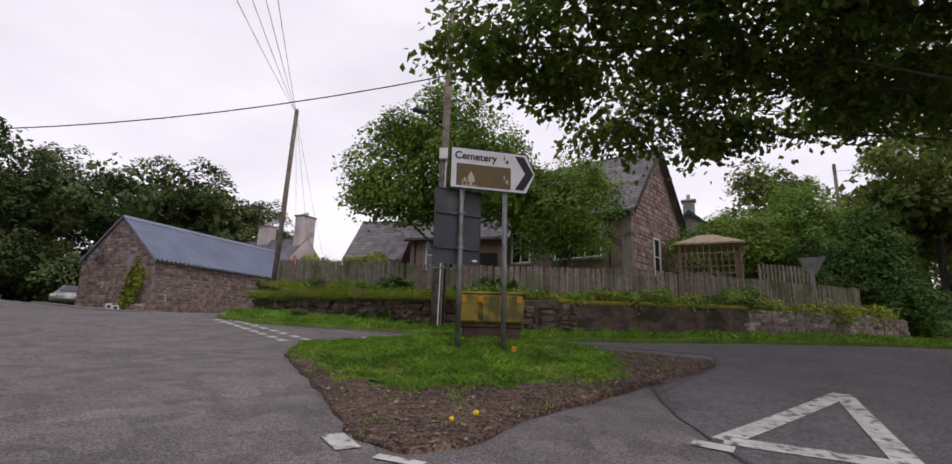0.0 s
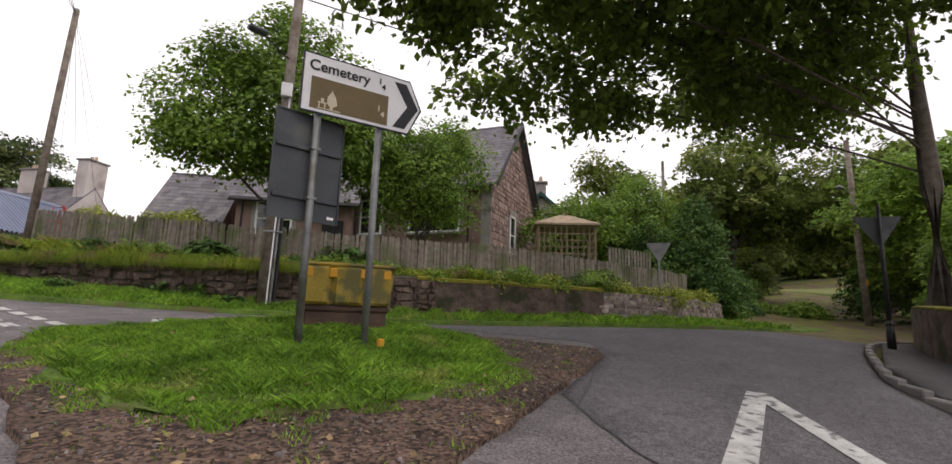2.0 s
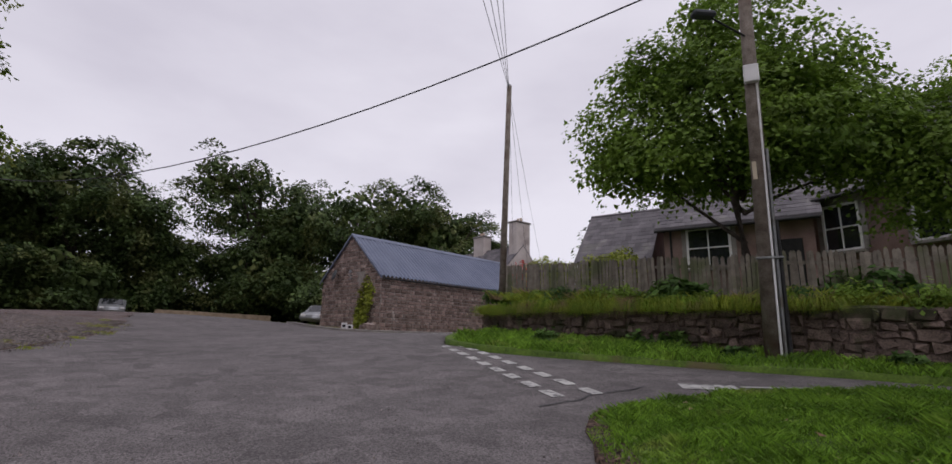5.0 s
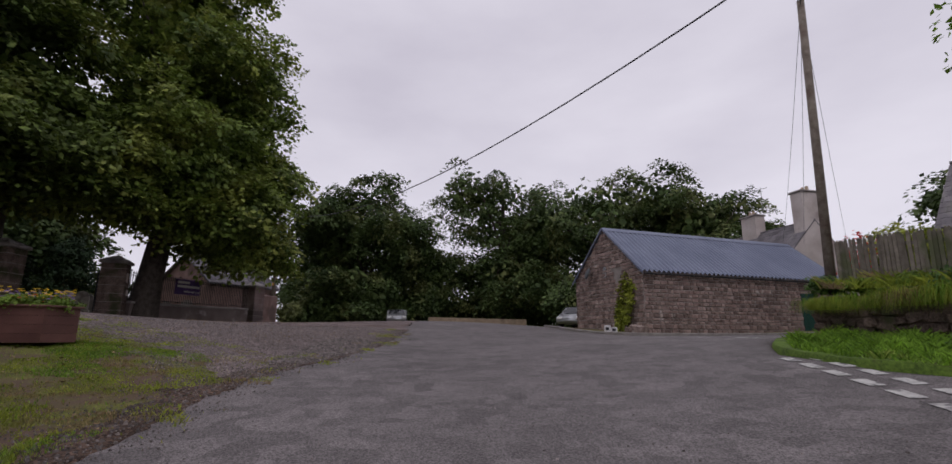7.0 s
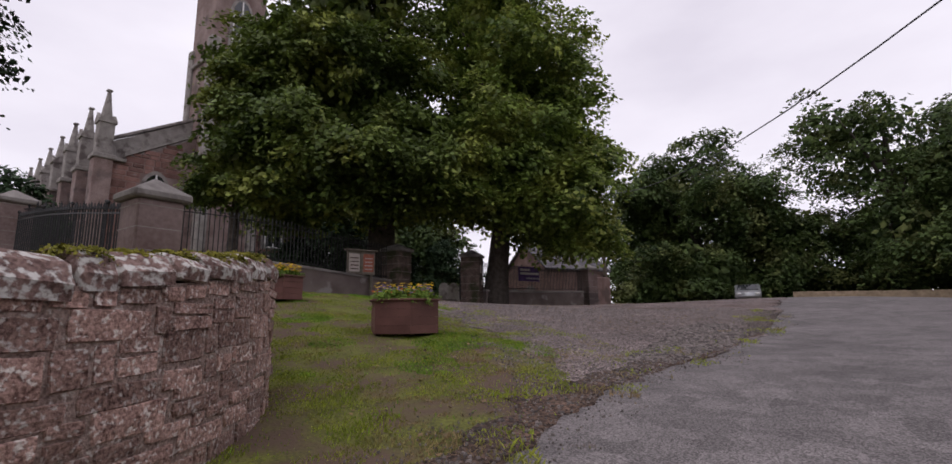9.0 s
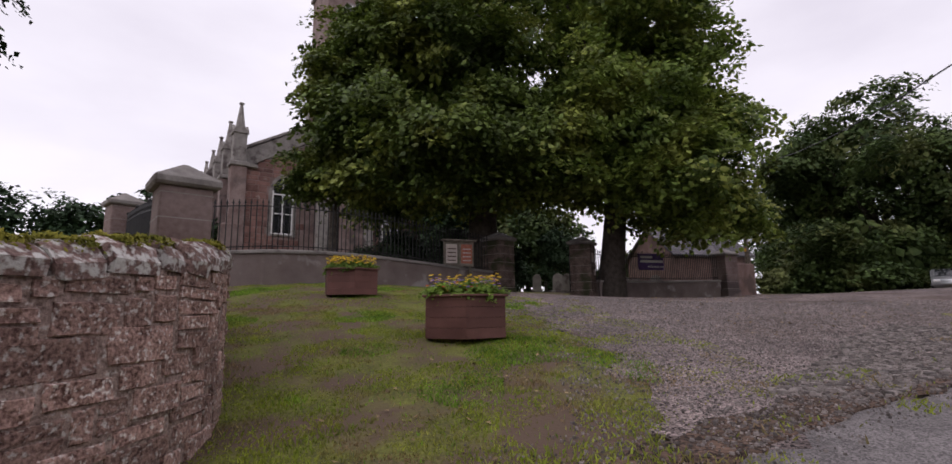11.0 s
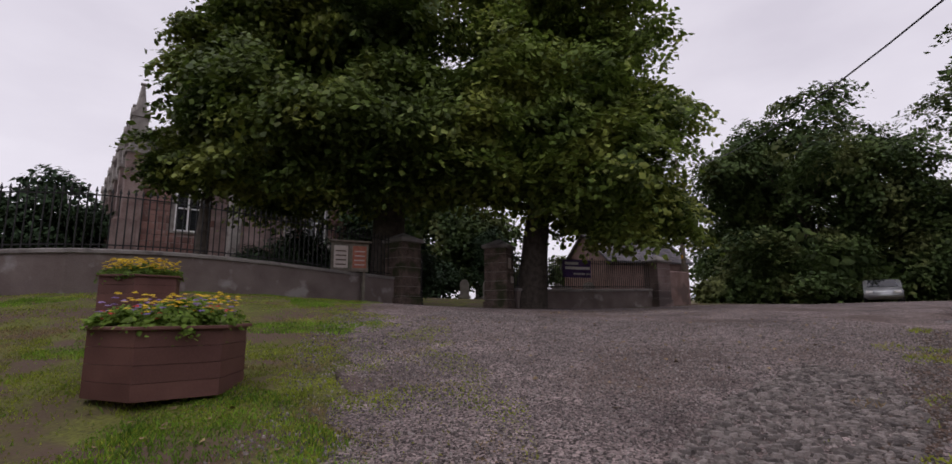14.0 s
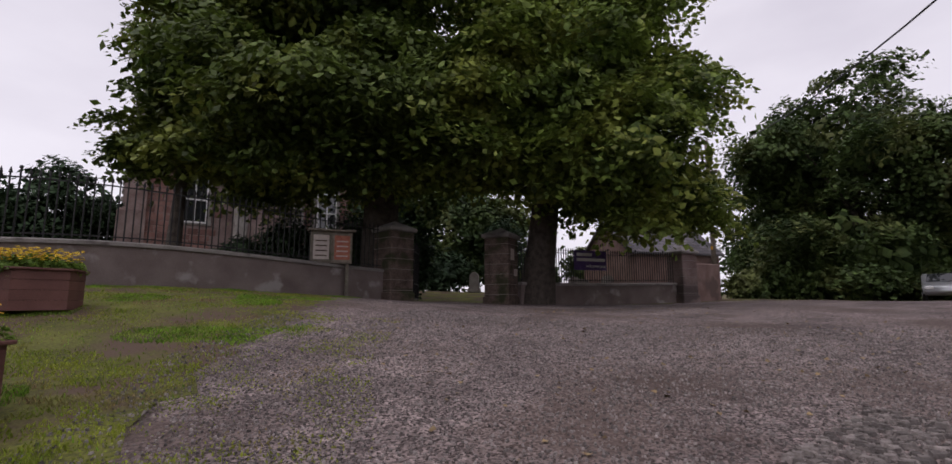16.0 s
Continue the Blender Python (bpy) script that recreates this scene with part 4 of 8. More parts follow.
def sign_cemetery():
    ob = thing("direction_sign", pose(0.13, 9.0, island_z(0.13, 9.0) - 0.05, 0, 0, 14), "white arrow direction sign with brown panel on two grey posts", "sign")
    part("post", tube(bmn(), (-0.42, 0, -0.4), (-0.42, 0, 3.63), 0.048, 0.048, 16), STEEL, ob, "", True)
    part("post", tube(bmn(), (0.42, 0, -0.4), (0.42, 0, 3.6), 0.048, 0.048, 16), STEEL, ob, "", True)
    x0, x1, tip, z0, z1, y = -0.68, 0.82, 1.02, 2.93, 3.74, -0.075
    zm = (z0 + z1) / 2

    def arrow(inset, depth, mat, yy, name, label=""):
        i = inset
        pts = [(x0 + i, yy, z0 + i), (x1 - i * 0.4, yy, z0 + i), (tip - i * 1.4, yy, zm), (x1 - i * 0.4, yy, z1 - i), (x0 + i, yy, z1 - i)]
        bm = prism(bmn(), pts, (0, 0, 0), (0, depth, 0))
        return part(name, bm, mat, ob, label)

    plate = arrow(0.0, 0.02, SIGN_BLACK, y, "plate", "black edged aluminium plate")
    arrow(0.022, 0.004, SIGN_WHITE, y - 0.005, "face", "white reflective face")
    bm = prism(bmn(), [(-0.56, y - 0.01, z0 + 0.06), (0.50, y - 0.01, z0 + 0.06), (0.50, y - 0.01, z0 + 0.49), (-0.56, y - 0.01, z0 + 0.49)], (0, 0, 0), (0, 0.004, 0))
    part("panel", bm, SIGN_BROWN, ob, "brown tourist panel")
    chev = [(0.58, z0 + 0.07), (0.76, z0 + 0.07), (0.96, zm), (0.76, z1 - 0.07), (0.58, z1 - 0.07), (0.79, zm)]
    part("chevron", prism(bmn(), [(a, y - 0.01, b) for a, b in chev], (0, 0, 0), (0, 0.004, 0)), SIGN_BLACK, ob, "black chevron arrow")

    def letters(s, size, a, b, mat, name, yy=y - 0.011, bold=0.004):
        o = part(name, text_mesh(s, size, mat, 0.002, bold), None, ob, "lettering " + s)
        o.matrix_basis = pose(a, yy, b, 90, 0, 0)

    letters("Cemetery", 0.20, -0.60, z1 - 0.23, SIGN_BLACK, "lettering")
    for a, b, mat in ((0.36, z1 - 0.17, SIGN_BLACK), (0.36, z0 + 0.24, SIGN_FAWN)):
        letters("1", 0.11, a - 0.02, b, mat, "numeral", y - 0.0155, 0.003)
        letters("4", 0.11, a + 0.035, b - 0.075, mat, "numeral", y - 0.0155, 0.003)
    # picnic-place symbol: a tree over a bench on a ground line
    tr = [(-0.34, z0 + 0.16), (-0.30, z0 + 0.12), (-0.30, z0 + 0.085), (-0.26, z0 + 0.085), (-0.26, z0 + 0.12), (-0.205, z0 + 0.16), (-0.225, z0 + 0.25), (-0.28, z0 + 0.35), (-0.335, z0 + 0.25)]
    part("tree_symbol", prism(bmn(), [(a, y - 0.0145, b) for a, b in tr], (0, 0, 0), (0, 0.004, 0)), SIGN_FAWN, ob, "pale tree symbol")
    bm = bmn()
    for c, s in (((-0.31, 0, z0 + 0.078), (0.30, 0.004, 0.012)), ((-0.40, 0, z0 + 0.155), (0.11, 0.004, 0.018)), ((-0.44, 0, z0 + 0.12), (0.016, 0.004, 0.07)), ((-0.365, 0, z0 + 0.12), (0.016, 0.004, 0.07)), ((-0.40, 0, z0 + 0.19), (0.04, 0.004, 0.05))):
        box(bm, (c[0], y - 0.0125, c[2]), s)
    part("bench_symbol", bm, SIGN_FAWN, ob, "pale bench symbol")
    for px in (-0.42, 0.42):
        for pz in (3.1, 3.53):
            part("clamp", box(bmn(), (px, -0.02, pz), (0.14, 0.10, 0.035), 0, 0.008), STEEL, ob)
    return ob


sign_cemetery()


def sign_rear():
    """The back of a second sign, clamped behind the first post."""
    bx, by = 0.13 - 0.42 * 0.970, 9.0 - 0.42 * 0.242
    ob = thing("sign_back", pose(bx, by, island_z(bx, by), 0, 0, 24), "dark grey back of a road sign clamped to the post", "sign")
    part("plate", box(bmn(), (-0.03, 0.10, 2.22), (0.92, 0.008, 1.40), 0, 0), SIGN_BACK, ob)
    for z in (1.8, 2.45):
        part("rail", box(bmn(), (-0.03, 0.075, z), (0.86, 0.035, 0.045), 0, 0.006), SIGN_BACK, ob)
        part("clamp", box(bmn(), (0.0, 0.02, z), (0.13, 0.14, 0.04), 0, 0.008), STEEL, ob)
    for c, s in (((-0.03, 0.094, 1.525), (0.92, 0.03, 0.018)), ((-0.03, 0.094, 2.915), (0.92, 0.03, 0.018)), ((-0.486, 0.094, 2.22), (0.018, 0.03, 1.37)), ((0.426, 0.094, 2.22), (0.018, 0.03, 1.37))):
        part("edge", box(bmn(), c, s), SIGN_BACK, ob)
    part("sticker", box(bmn(), (0.33, 0.0935, 1.6), (0.09, 0.004, 0.035)), WHITE, ob, "small white sticker")


sign_rear()


def grit_bin():
    ob = thing("grit_bin", pose(0.36, 10.3, island_z(0.36, 10.3) - 0.10, 0, 0, -2), "stained yellow plastic grit bin on a brown base", "grit bin")
    part("base", box(bmn(), (0, 0, 0.13), (1.16, 0.66, 0.34), 0, 0.03), BIN_BASE, ob)
    part("skirt", box(bmn(), (0, 0, 0.33), (1.24, 0.72, 0.10), 0, 0.03), BIN_BASE, ob)
    bm = bmn()
    pts = [(-0.62, -0.36), (0.62, -0.36), (0.62, 0.36), (-0.62, 0.36)]
    lo = [bm.verts.new((x, y, 0.36)) for x, y in pts]
    hi = [bm.verts.new((x * 1.08, y * 1.08, 0.93)) for x, y in pts]
    for k in range(4):
        bm.faces.new((lo[k], lo[(k + 1) % 4], hi[(k + 1) % 4], hi[k]))
    bm.faces.new(lo)
    bm.faces.new(hi)
    bmesh.ops.bevel(bm, geom=bm.edges[:], offset=0.04, segments=2, affect="EDGES")
    part("body", bm, BIN_YELLOW, ob)
    for x, w in ((-0.44, 0.36), (0.0, 0.40), (0.44, 0.36)):
        rib = box(bmn(), (x, -0.385, 0.66), (w, 0.10, 0.54), 0, 0.035)
        for v in rib.verts:
            v.co.y -= 0.05 * (v.co.z - 0.4)
        part("front_panel", rib, BIN_YELLOW, ob)
    for x in (-0.55, -0.22, 0.22, 0.55):
        part("recess", box(bmn(), (x, -0.425, 0.84), (0.12, 0.07, 0.14), 0, 0.015), BIN_ORANGE, ob, "brighter orange recess below the lid")
    bm = box(bmn(), (0, 0, 0.96), (1.38, 0.86, 0.07), 0, 0.03)
    part("lid", bm, BIN_YELLOW, ob, "faded yellow lid with mossy stains")


grit_bin()
o = thing("yellow_marker", pose(0.72, 8.9, island_z(0.72, 8.9)), "small yellow plastic marker beside the sign post", "marker")
part("body", box(bmn(), (0, 0, 0.04), (0.09, 0.07, 0.12), 20, 0.02), BIN_ORANGE, o)


def pole(x, y, h, r, label, top=(0, 0)):
    ob = thing("telegraph_pole", pose(x, y, gz(x, y)), label, "utility pole")
    part("shaft", tube(bmn(), (0, 0, -0.5), (top[0], top[1], h), r, r * 0.72, 16), POLEWOOD, ob, "", True)
    return ob


pole_a = pole(-1.35, 17.2, 12.4, 0.17, "weathered brown telegraph pole with conduits and a lamp", (0.22, 0))
part("conduit", tube(bmn(), (0.2, -0.1, -0.1), (0.26, -0.06, 4.6), 0.035, 0.035, 10), STEEL, pole_a, "grey steel cable conduit")
part("conduit", tube(bmn(), (0.12, -0.16, -0.1), (0.2, -0.13, 6.2), 0.022, 0.022, 8), WHITE, pole_a, "white plastic conduit")
part("guard", tube(bmn(), (0.30, 0.0, -0.1), (0.30, 0.02, 3.0), 0.05, 0.05, 8), IRON, pole_a, "black cable guard")
part("junction_box", box(bmn(), (0.10, -0.2, 6.35), (0.3, 0.14, 0.42), 0, 0.02), WHITE, pole_a, "pale grey junction box")
part("bracket", tube(bmn(), (0.08, -0.1, 7.35), (-0.62, -0.5, 7.75), 0.025, 0.02, 8), IRON, pole_a)
part("lantern", box(bmn(), (-0.78, -0.58, 7.82), (0.55, 0.26, 0.15), 28, 0.05), SIGN_BACK, pole_a, "dark grey street lantern")
part("number_plate", box(bmn(), (-0.02, -0.175, 4.1), (0.08, 0.012, 0.4), 0, 0), SIGN_FAWN, pole_a)
part("clip", box(bmn(), (0.1, -0.12, 2.2), (0.5, 0.12, 0.05), 0, 0.01), STEEL, pole_a)
pole_b = pole(-9.6, 23.6, 10.2, 0.14, "leaning weathered timber telegraph pole", (0.35, -0.2))
part("cap", tube(bmn(), (0.35, -0.2, 10.2), (0.352, -0.202, 10.28), 0.11, 0.08, 10), STEEL, pole_b)
pole_c = pole(-49.8, 20.9, 10.4, 0.17, "dark timber utility pole beside the churchyard wall")
for z, w in ((8.2, 1.3), (6.1, 3.0), (5.4, 1.0)):
    part("crossarm", box(bmn(), (-0.3 if w > 2 else 0, 0, z), (w, 0.12, 0.12), 40, 0.01), POLEWOOD, pole_c)
part("yellow_plate", box(bmn(), (0.1, -0.12, 3.2), (0.14, 0.02, 0.22), 40), BIN_ORANGE, pole_c, "small yellow warning plate")
part("cabinet", box(bmn(), (0.0, -0.3, 0.35), (0.35, 0.25, 0.9), 35, 0.02), STEEL, pole_c, "grey steel cabinet")
pole_d = pole(26.7, 20.0, 10.0, 0.17, "pale timber pole with a street lamp arm", (-0.3, 0.1))
part("arm", tube(bmn(), (-0.3, 0.1, 7.0), (-1.5, -0.3, 7.15), 0.03, 0.025, 8), STEEL, pole_d)
part("lantern", box(bmn(), (-1.7, -0.35, 7.13), (0.6, 0.24, 0.14), 15, 0.04), STEEL, pole_d, "grey street lantern")
part("yellow_plate", box(bmn(), (-0.1, -0.16, 2.4), (0.14, 0.02, 0.3), 0), BIN_ORANGE, pole_d, "small yellow warning plate")
pole_e = pole(23.5, 31.0, 10.5, 0.14, "distant grey timber pole among trees")

CH = (-49.8, 20.9, 12.85)
wire("overhead_cable", (-1.2, 17.2, 11.0), CH, 2.95, 0.022, "thick black overhead cable between two poles")
PB = (-9.27, 23.42, gz(-9.6, 23.6) + 10.1)
for k in range(4):
    wire("overhead_wire", PB, (-1.5 + 0.55 * k, -5.0, 5.6 + 0.5 * k), 0.35, 0.009, "thin telephone wire from the pole top")
for k in range(4):
    wire("overhead_wire", PB, (-20.5 + 1.4 * k, 52.0 + k, 7.5), 0.5, 0.008, "thin telephone wire to the white house")
PD = (26.4, 20.1, gz(26.7, 20.0) + 9.8)
wire("overhead_wire", PD, (-1.15, 17.2, 10.9), 0.5, 0.02, "pale overhead cable from pole to pole")
wire("overhead_wire", PD, (23.5, 31.0, gz(23.5, 31) + 10), 0.4, 0.012, "thin overhead cable among the trees")
wire("stay_wire", (26.3, 20.2, gz(26.7, 20) + 8.5), (29.2, 19.0, gz(29, 19)), 0.0, 0.015, "steel stay wire of the pole")


def give_way_back():
    ob = thing("give_way_sign", pose(12.2, 17.75, gz(12.2, 17.75), 0, 0, -38), "grey back of a triangular give way sign on a post", "sign")
    part("post", tube(bmn(), (0, 0.06, -0.3), (0, 0.06, 3.0), 0.035, 0.035, 12), STEEL, ob, "", True)
    pts = [(-0.44, 0, 3.02), (0.44, 0, 3.02), (0.40, 0, 2.92), (0.06, 0, 2.36), (-0.06, 0, 2.36), (-0.40, 0, 2.92)]
    part("plate", prism(bmn(), pts, (0, 0, 0), (0, -0.012, 0)), STEEL, ob)
    for z in (2.62, 2.85):
        part("rail", box(bmn(), (0, 0.02, z), (0.4, 0.03, 0.035)), STEEL, ob)


give_way_back()


def lamp_post():
    ob = thing("lamp_post", pose(13.8, 11.1, gz(13.8, 11.1) + 0.1, 0, 0, -38), "black iron post with a dark triangular sign on the footway", "sign post")
    part("base", tube(bmn(), (0, 0, -0.1), (0, 0, 0.65), 0.10, 0.09, 12), IRON, ob, "", True)
    part("collar", tube(bmn(), (0, 0, 0.64), (0, 0, 0.72), 0.12, 0.07, 12), IRON, ob)
    part("shaft", tube(bmn(), (0, 0, 0.7), (0, 0, 3.6), 0.055, 0.045, 12), IRON, ob, "", True)
    part("board", prism(bmn(), [(-0.52, 0.09, 3.42), (0.52, 0.09, 3.42), (0.48, 0.09, 3.30), (0.06, 0.09, 2.66), (-0.06, 0.09, 2.66), (-0.48, 0.09, 3.30)], (0, 0, 0), (0, 0.025, 0)), SIGN_BACK, ob, "dark back of a triangular sign")
    part("finial", tube(bmn(), (0, 0, 3.6), (0, 0, 3.78), 0.05, 0.015, 10), IRON, ob)


lamp_post()


# ---- picket fence on the bank ----
FENCE = [(-9.2, 23.0), (-5.8, 20.9), (-1.0, 19.2), (3.1, 18.65), (9.3, 18.5), (13.2, 19.3), (16.0, 20.6)]
fence = thing("picket_fence", pose(0, 0, 0), "weathered greenish timber picket fence above the retaining wall", "fence")
f_total, f_at = along(smooth_line(FENCE, 0.8))
pk = prism(bmn(), [(-0.045, 0, -0.15), (0.045, 0, -0.15), (0.045, 0, 1.16), (0.0, 0, 1.22), (-0.045, 0, 1.16)], (0, 0, 0), (0, 0.022, 0))
picket = finish("picket", pk, TIMBER)
rnd = random.Random(8)
n_pk = 235
for k in range(n_pk):
    x, y, a = f_at(f_total * (k + 0.5) / n_pk)
    o = part("picket", picket, None, fence)
    o.matrix_world = pose(x, y, garden_z(x, y) + rnd.uniform(-.03, .03), 0, rnd.uniform(-2.2, 2.2), math.degrees(a))
for k in range(13):
    x, y, a = f_at(f_total * k / 12)
    o = part("post", finish("post", box(bmn(), (0, 0.09, 0.5), (0.1, 0.1, 1.3), 0, 0.01), TIMBER), None, fence)
    o.matrix_world = pose(x, y, garden_z(x, y), 0, 0, math.degrees(a))
for z in (0.3, 0.9):
    part("rail", ribbon(bmn(), [(x, y + 0.05) for x, y in smooth_line(FENCE, 0.8)], 0.02, lambda x, y, z=z: garden_z(x, y) + z, lambda x, y, z=z: garden_z(x, y) + z + 0.08, 1.0), TIMBER, fence)


# ---- buildings ----
def frame_of(origin, u):
    """A matrix with its x along u, its y to the left of it, at the origin."""
    return pose(*origin, 0, 0, math.degrees(math.atan2(u[1], u[0])))


def gable_block(ob, length, width, eave, ridge, wall_mat, roof_mat, over=0.25, thick=0.10, slates=0.0, end_over=None, wall_name="wall"):
    """Walls and a pitched roof whose ridge runs along x; the block's corner is at 0, 0."""
    eo = over if end_over is None else end_over
    pts = [(0, 0, -1.5), (0, width, -1.5), (0, width, eave), (0, width / 2, ridge), (0, 0, eave)]
    part(wall_name, prism(bmn(), pts, (0, 0, 0), (length, 0, 0)), wall_mat, ob)
    slope = (ridge - eave) / (width / 2)
    for s in (0, 1):
        y0, y1 = (-over, width / 2) if s == 0 else (width + over, width / 2)
        z0, z1 = eave - over * slope + 0.02, ridge + 0.02
        part("roof_slope", prism(bmn(), [(-eo, y0, z0), (-eo, y1, z1), (-eo, y1, z1 + thick), (-eo, y0, z0 + thick)], (0, 0, 0), (length + 2 * eo, 0, 0)), roof_mat, ob)
        if slates:
            verts, faces = [], []
            r = random.Random(s + int(length * 10))
            rows = int(math.hypot(y1 - y0, z1 - z0) / slates)
            for j in range(rows):
                t0, t1 = j / rows, min(1.0, (j + 1.25) / rows)
                x = -eo - r.random() * slates
                while x < length + eo:
                    w = slates * r.uniform(0.85, 1.25)
                    a, b = max(-eo, x + 0.008), min(length + eo, x + w - 0.008)
                    if b > a:
                        i, j0 = len(verts), r.uniform(0.018, 0.035)
                        ya, za, yb, zb = y0 + (y1 - y0) * t0, z0 + (z1 - z0) * t0 + thick, y0 + (y1 - y0) * t1, z0 + (z1 - z0) * t1 + thick
                        verts += [(a, ya, za), (b, ya, za), (b, yb, zb), (a, yb, zb), (a, ya, za + j0), (b, ya, za + j0), (b, yb, zb + 0.006), (a, yb, zb + 0.006)]
                        faces += [(i + 4, i + 5, i + 6, i + 7), (i, i + 1, i + 5, i + 4), (i, i + 4, i + 7, i + 3), (i + 1, i + 2, i + 6, i + 5)]
                    x += w
            joined("slating", (verts, faces), roof_mat, ob)
    part("ridge_cap", tube(bmn(), (-eo, width / 2, ridge + thick), (length + eo, width / 2, ridge + thick), 0.09, 0.09, 8), roof_mat, ob)


def window(ob, m, w, h, bars=(1, 1), mat=None, name="window", deep=0.06, surround=None):
    """A window set on a wall: frame, glazing bars and dark panes; m puts its sill centre on the wall, y outward."""
    fr = part(name, box(bmn(), (0, -deep / 2 + 0.01, h / 2), (w, deep, h), 0, 0, m), GLASS, ob)
    mat = mat or WHITE
    for c, s in (((-w / 2, 0, h / 2), (0.09, 0.12, h + 0.09)), ((w / 2, 0, h / 2), (0.09, 0.12, h + 0.09)), ((0, 0, h), (w - 0.09, 0.12, 0.09)), ((0, 0, 0), (w - 0.09, 0.12, 0.09))):
        part("frame", box(bmn(), c, s, 0, 0.008, m), mat, fr)
    for k in range(bars[0]):
        part("glazing_bar", box(bmn(), (-w / 2 + w * (k + 1) / (bars[0] + 1), 0.015, h / 2), (0.05, 0.07, h - 0.09), 0, 0, m), mat, fr)
    for k in range(bars[1]):
        part("glazing_bar", box(bmn(), (0, 0.012, h * (k + 1) / (bars[1] + 1)), (w - 0.09, 0.065, 0.05), 0, 0, m), mat, fr)
    part("sill", box(bmn(), (0, 0.08, -0.1), (w + 0.3, 0.22, 0.10), 0, 0.01, m), surround or STONE_DRESSED, fr)
    if surround:
        part("lintel", box(bmn(), (0, 0.01, h + 0.19), (w + 0.4, 0.06, 0.28), 0, 0.01, m), surround, fr)
        for s in (-1, 1):
            part("jamb", box(bmn(), (s * (w / 2 + 0.14), 0.008, h / 2), (0.18, 0.05, h + 0.1), 0, 0.008, m), surround, fr)
    return fr


def chimney(ob, x, y, z0, z1, w, d, mat, pots=2, cope=None):
    ch = part("chimney", box(bmn(), (x, y, (z0 + z1) / 2), (w, d, z1 - z0), 0, 0.02), mat, ob)
    part("cope", box(bmn(), (x, y, z1 + 0.06), (w + 0.2, d + 0.2, 0.14), 0, 0.03), cope or STONE_DRESSED, ch)
    for k in range(pots):
        part("pot", tube(bmn(), (x + (k - (pots - 1) / 2) * 0.35, y, z1 + 0.12), (x + (k - (pots - 1) / 2) * 0.35, y, z1 + 0.5), 0.13, 0.10, 10), TERRACOTTA, ch)


# the barn: rubble walls, corrugated roof
barn = thing("barn", frame_of((-19.2, 29.6, 2.25), (0.34, 0.94)), "rubble stone barn with a blue grey corrugated roof", "barn")
B_L, B_W, B_E, B_R = 14.5, 6.5, 3.2, 5.9
part("wall", prism(bmn(), [(0, 0, -0.8), (0, B_W, -0.8), (0, B_W, B_E), (0, B_W / 2, B_R), (0, 0, B_E)], (0, 0, 0), (B_L, 0, 0)), MORTAR_PALE, barn)
st = ([], [])
facing(st, (0, -0.0, -0.2), (1, 0), B_L, lambda s: B_E + 0.2, 0.20, 0.34, 1, 0.05, ((10.9, 12.2, 0, 2.5),))
facing(st, (0, B_W, -0.2), (0, -1), B_W, lambda s: B_E + 0.2 + (B_R - B_E) * (1 - abs(s - B_W / 2) / (B_W / 2)), 0.20, 0.34, 2, 0.05, ((4.0, 4.6, 3.0, 3.8),))
STONE_BARN = material("barn_rubble", (0.17, 0.115, 0.10), (0.33, 0.25, 0.22), 2.5, 0.9, 0.5, 25, (0.38, 0.34, 0.31), 3.0, 0.66, vary=0.4, per="island")
joined("stonework", st, STONE_BARN, barn)
for s in (0, 1):
    verts, faces = [], []
    y0, y1 = (-0.18, B_W / 2) if s == 0 else (B_W + 0.18, B_W / 2)
    sl = (B_R - B_E) / (B_W / 2)
    k = int((B_L + 0.3) / 0.0375)
    for i in range(k + 1):
        x = -0.15 + (B_L + 0.3) * i / k
        dz = 0.06 + 0.05 * max(-1.0, min(1.0, 1.8 * math.cos(x / 0.3 * 2 * math.pi)))
        verts += [(x, y0, B_E - 0.18 * sl + dz), (x, y1, B_R + dz), (x, y0, B_E - 0.18 * sl + dz - 0.012), (x, y1, B_R + dz - 0.012)]
    for i in range(k):
        a = i * 4
        faces += [(a, a + 4, a + 5, a + 1), (a + 2, a + 3, a + 7, a + 6), (a, a + 2, a + 6, a + 4)]
    part("corrugated_sheet", mesh_of("corrugated_sheet", verts, faces, TIN, False), None, barn)
part("ridge_cap", prism(bmn(), [(-0.17, B_W / 2 - 0.26, B_R - 0.10), (-0.17, B_W / 2, B_R + 0.13), (-0.17, B_W / 2 + 0.26, B_R - 0.10), (-0.17, B_W / 2, B_R + 0.10)], (0, 0, 0), (B_L + 0.34, 0, 0)), TIN, barn)
for s in (-1, 1):
    yy = B_W / 2 + s * (B_W / 2 + 0.18)
    part("barge", prism(bmn(), [(-0.17, yy, B_E - 0.26), (-0.17, B_W / 2, B_R + 0.0), (-0.17, B_W / 2, B_R + 0.13), (-0.17, yy, B_E - 0.10)], (0, 0, 0), (0.03, 0, 0)), TIN, barn)
part("gutter", tube(bmn(), (-0.1, -0.24, B_E - 0.24), (B_L + 0.1, -0.24, B_E - 0.24), 0.05, 0.05, 8), IRON, barn)
part("door", box(bmn(), (11.55, -0.04, 1.1), (1.2, 0.08, 2.4), 0, 0.01), GREEN_DOOR, barn, "dark green boarded door")
dish = part("satellite_dish", tube(bmn(), (-0.35, 4.6, 3.45), (-0.42, 4.62, 3.47), 0.36, 0.30, 18), SIGN_BACK, barn, "dark grey satellite dish on the gable")
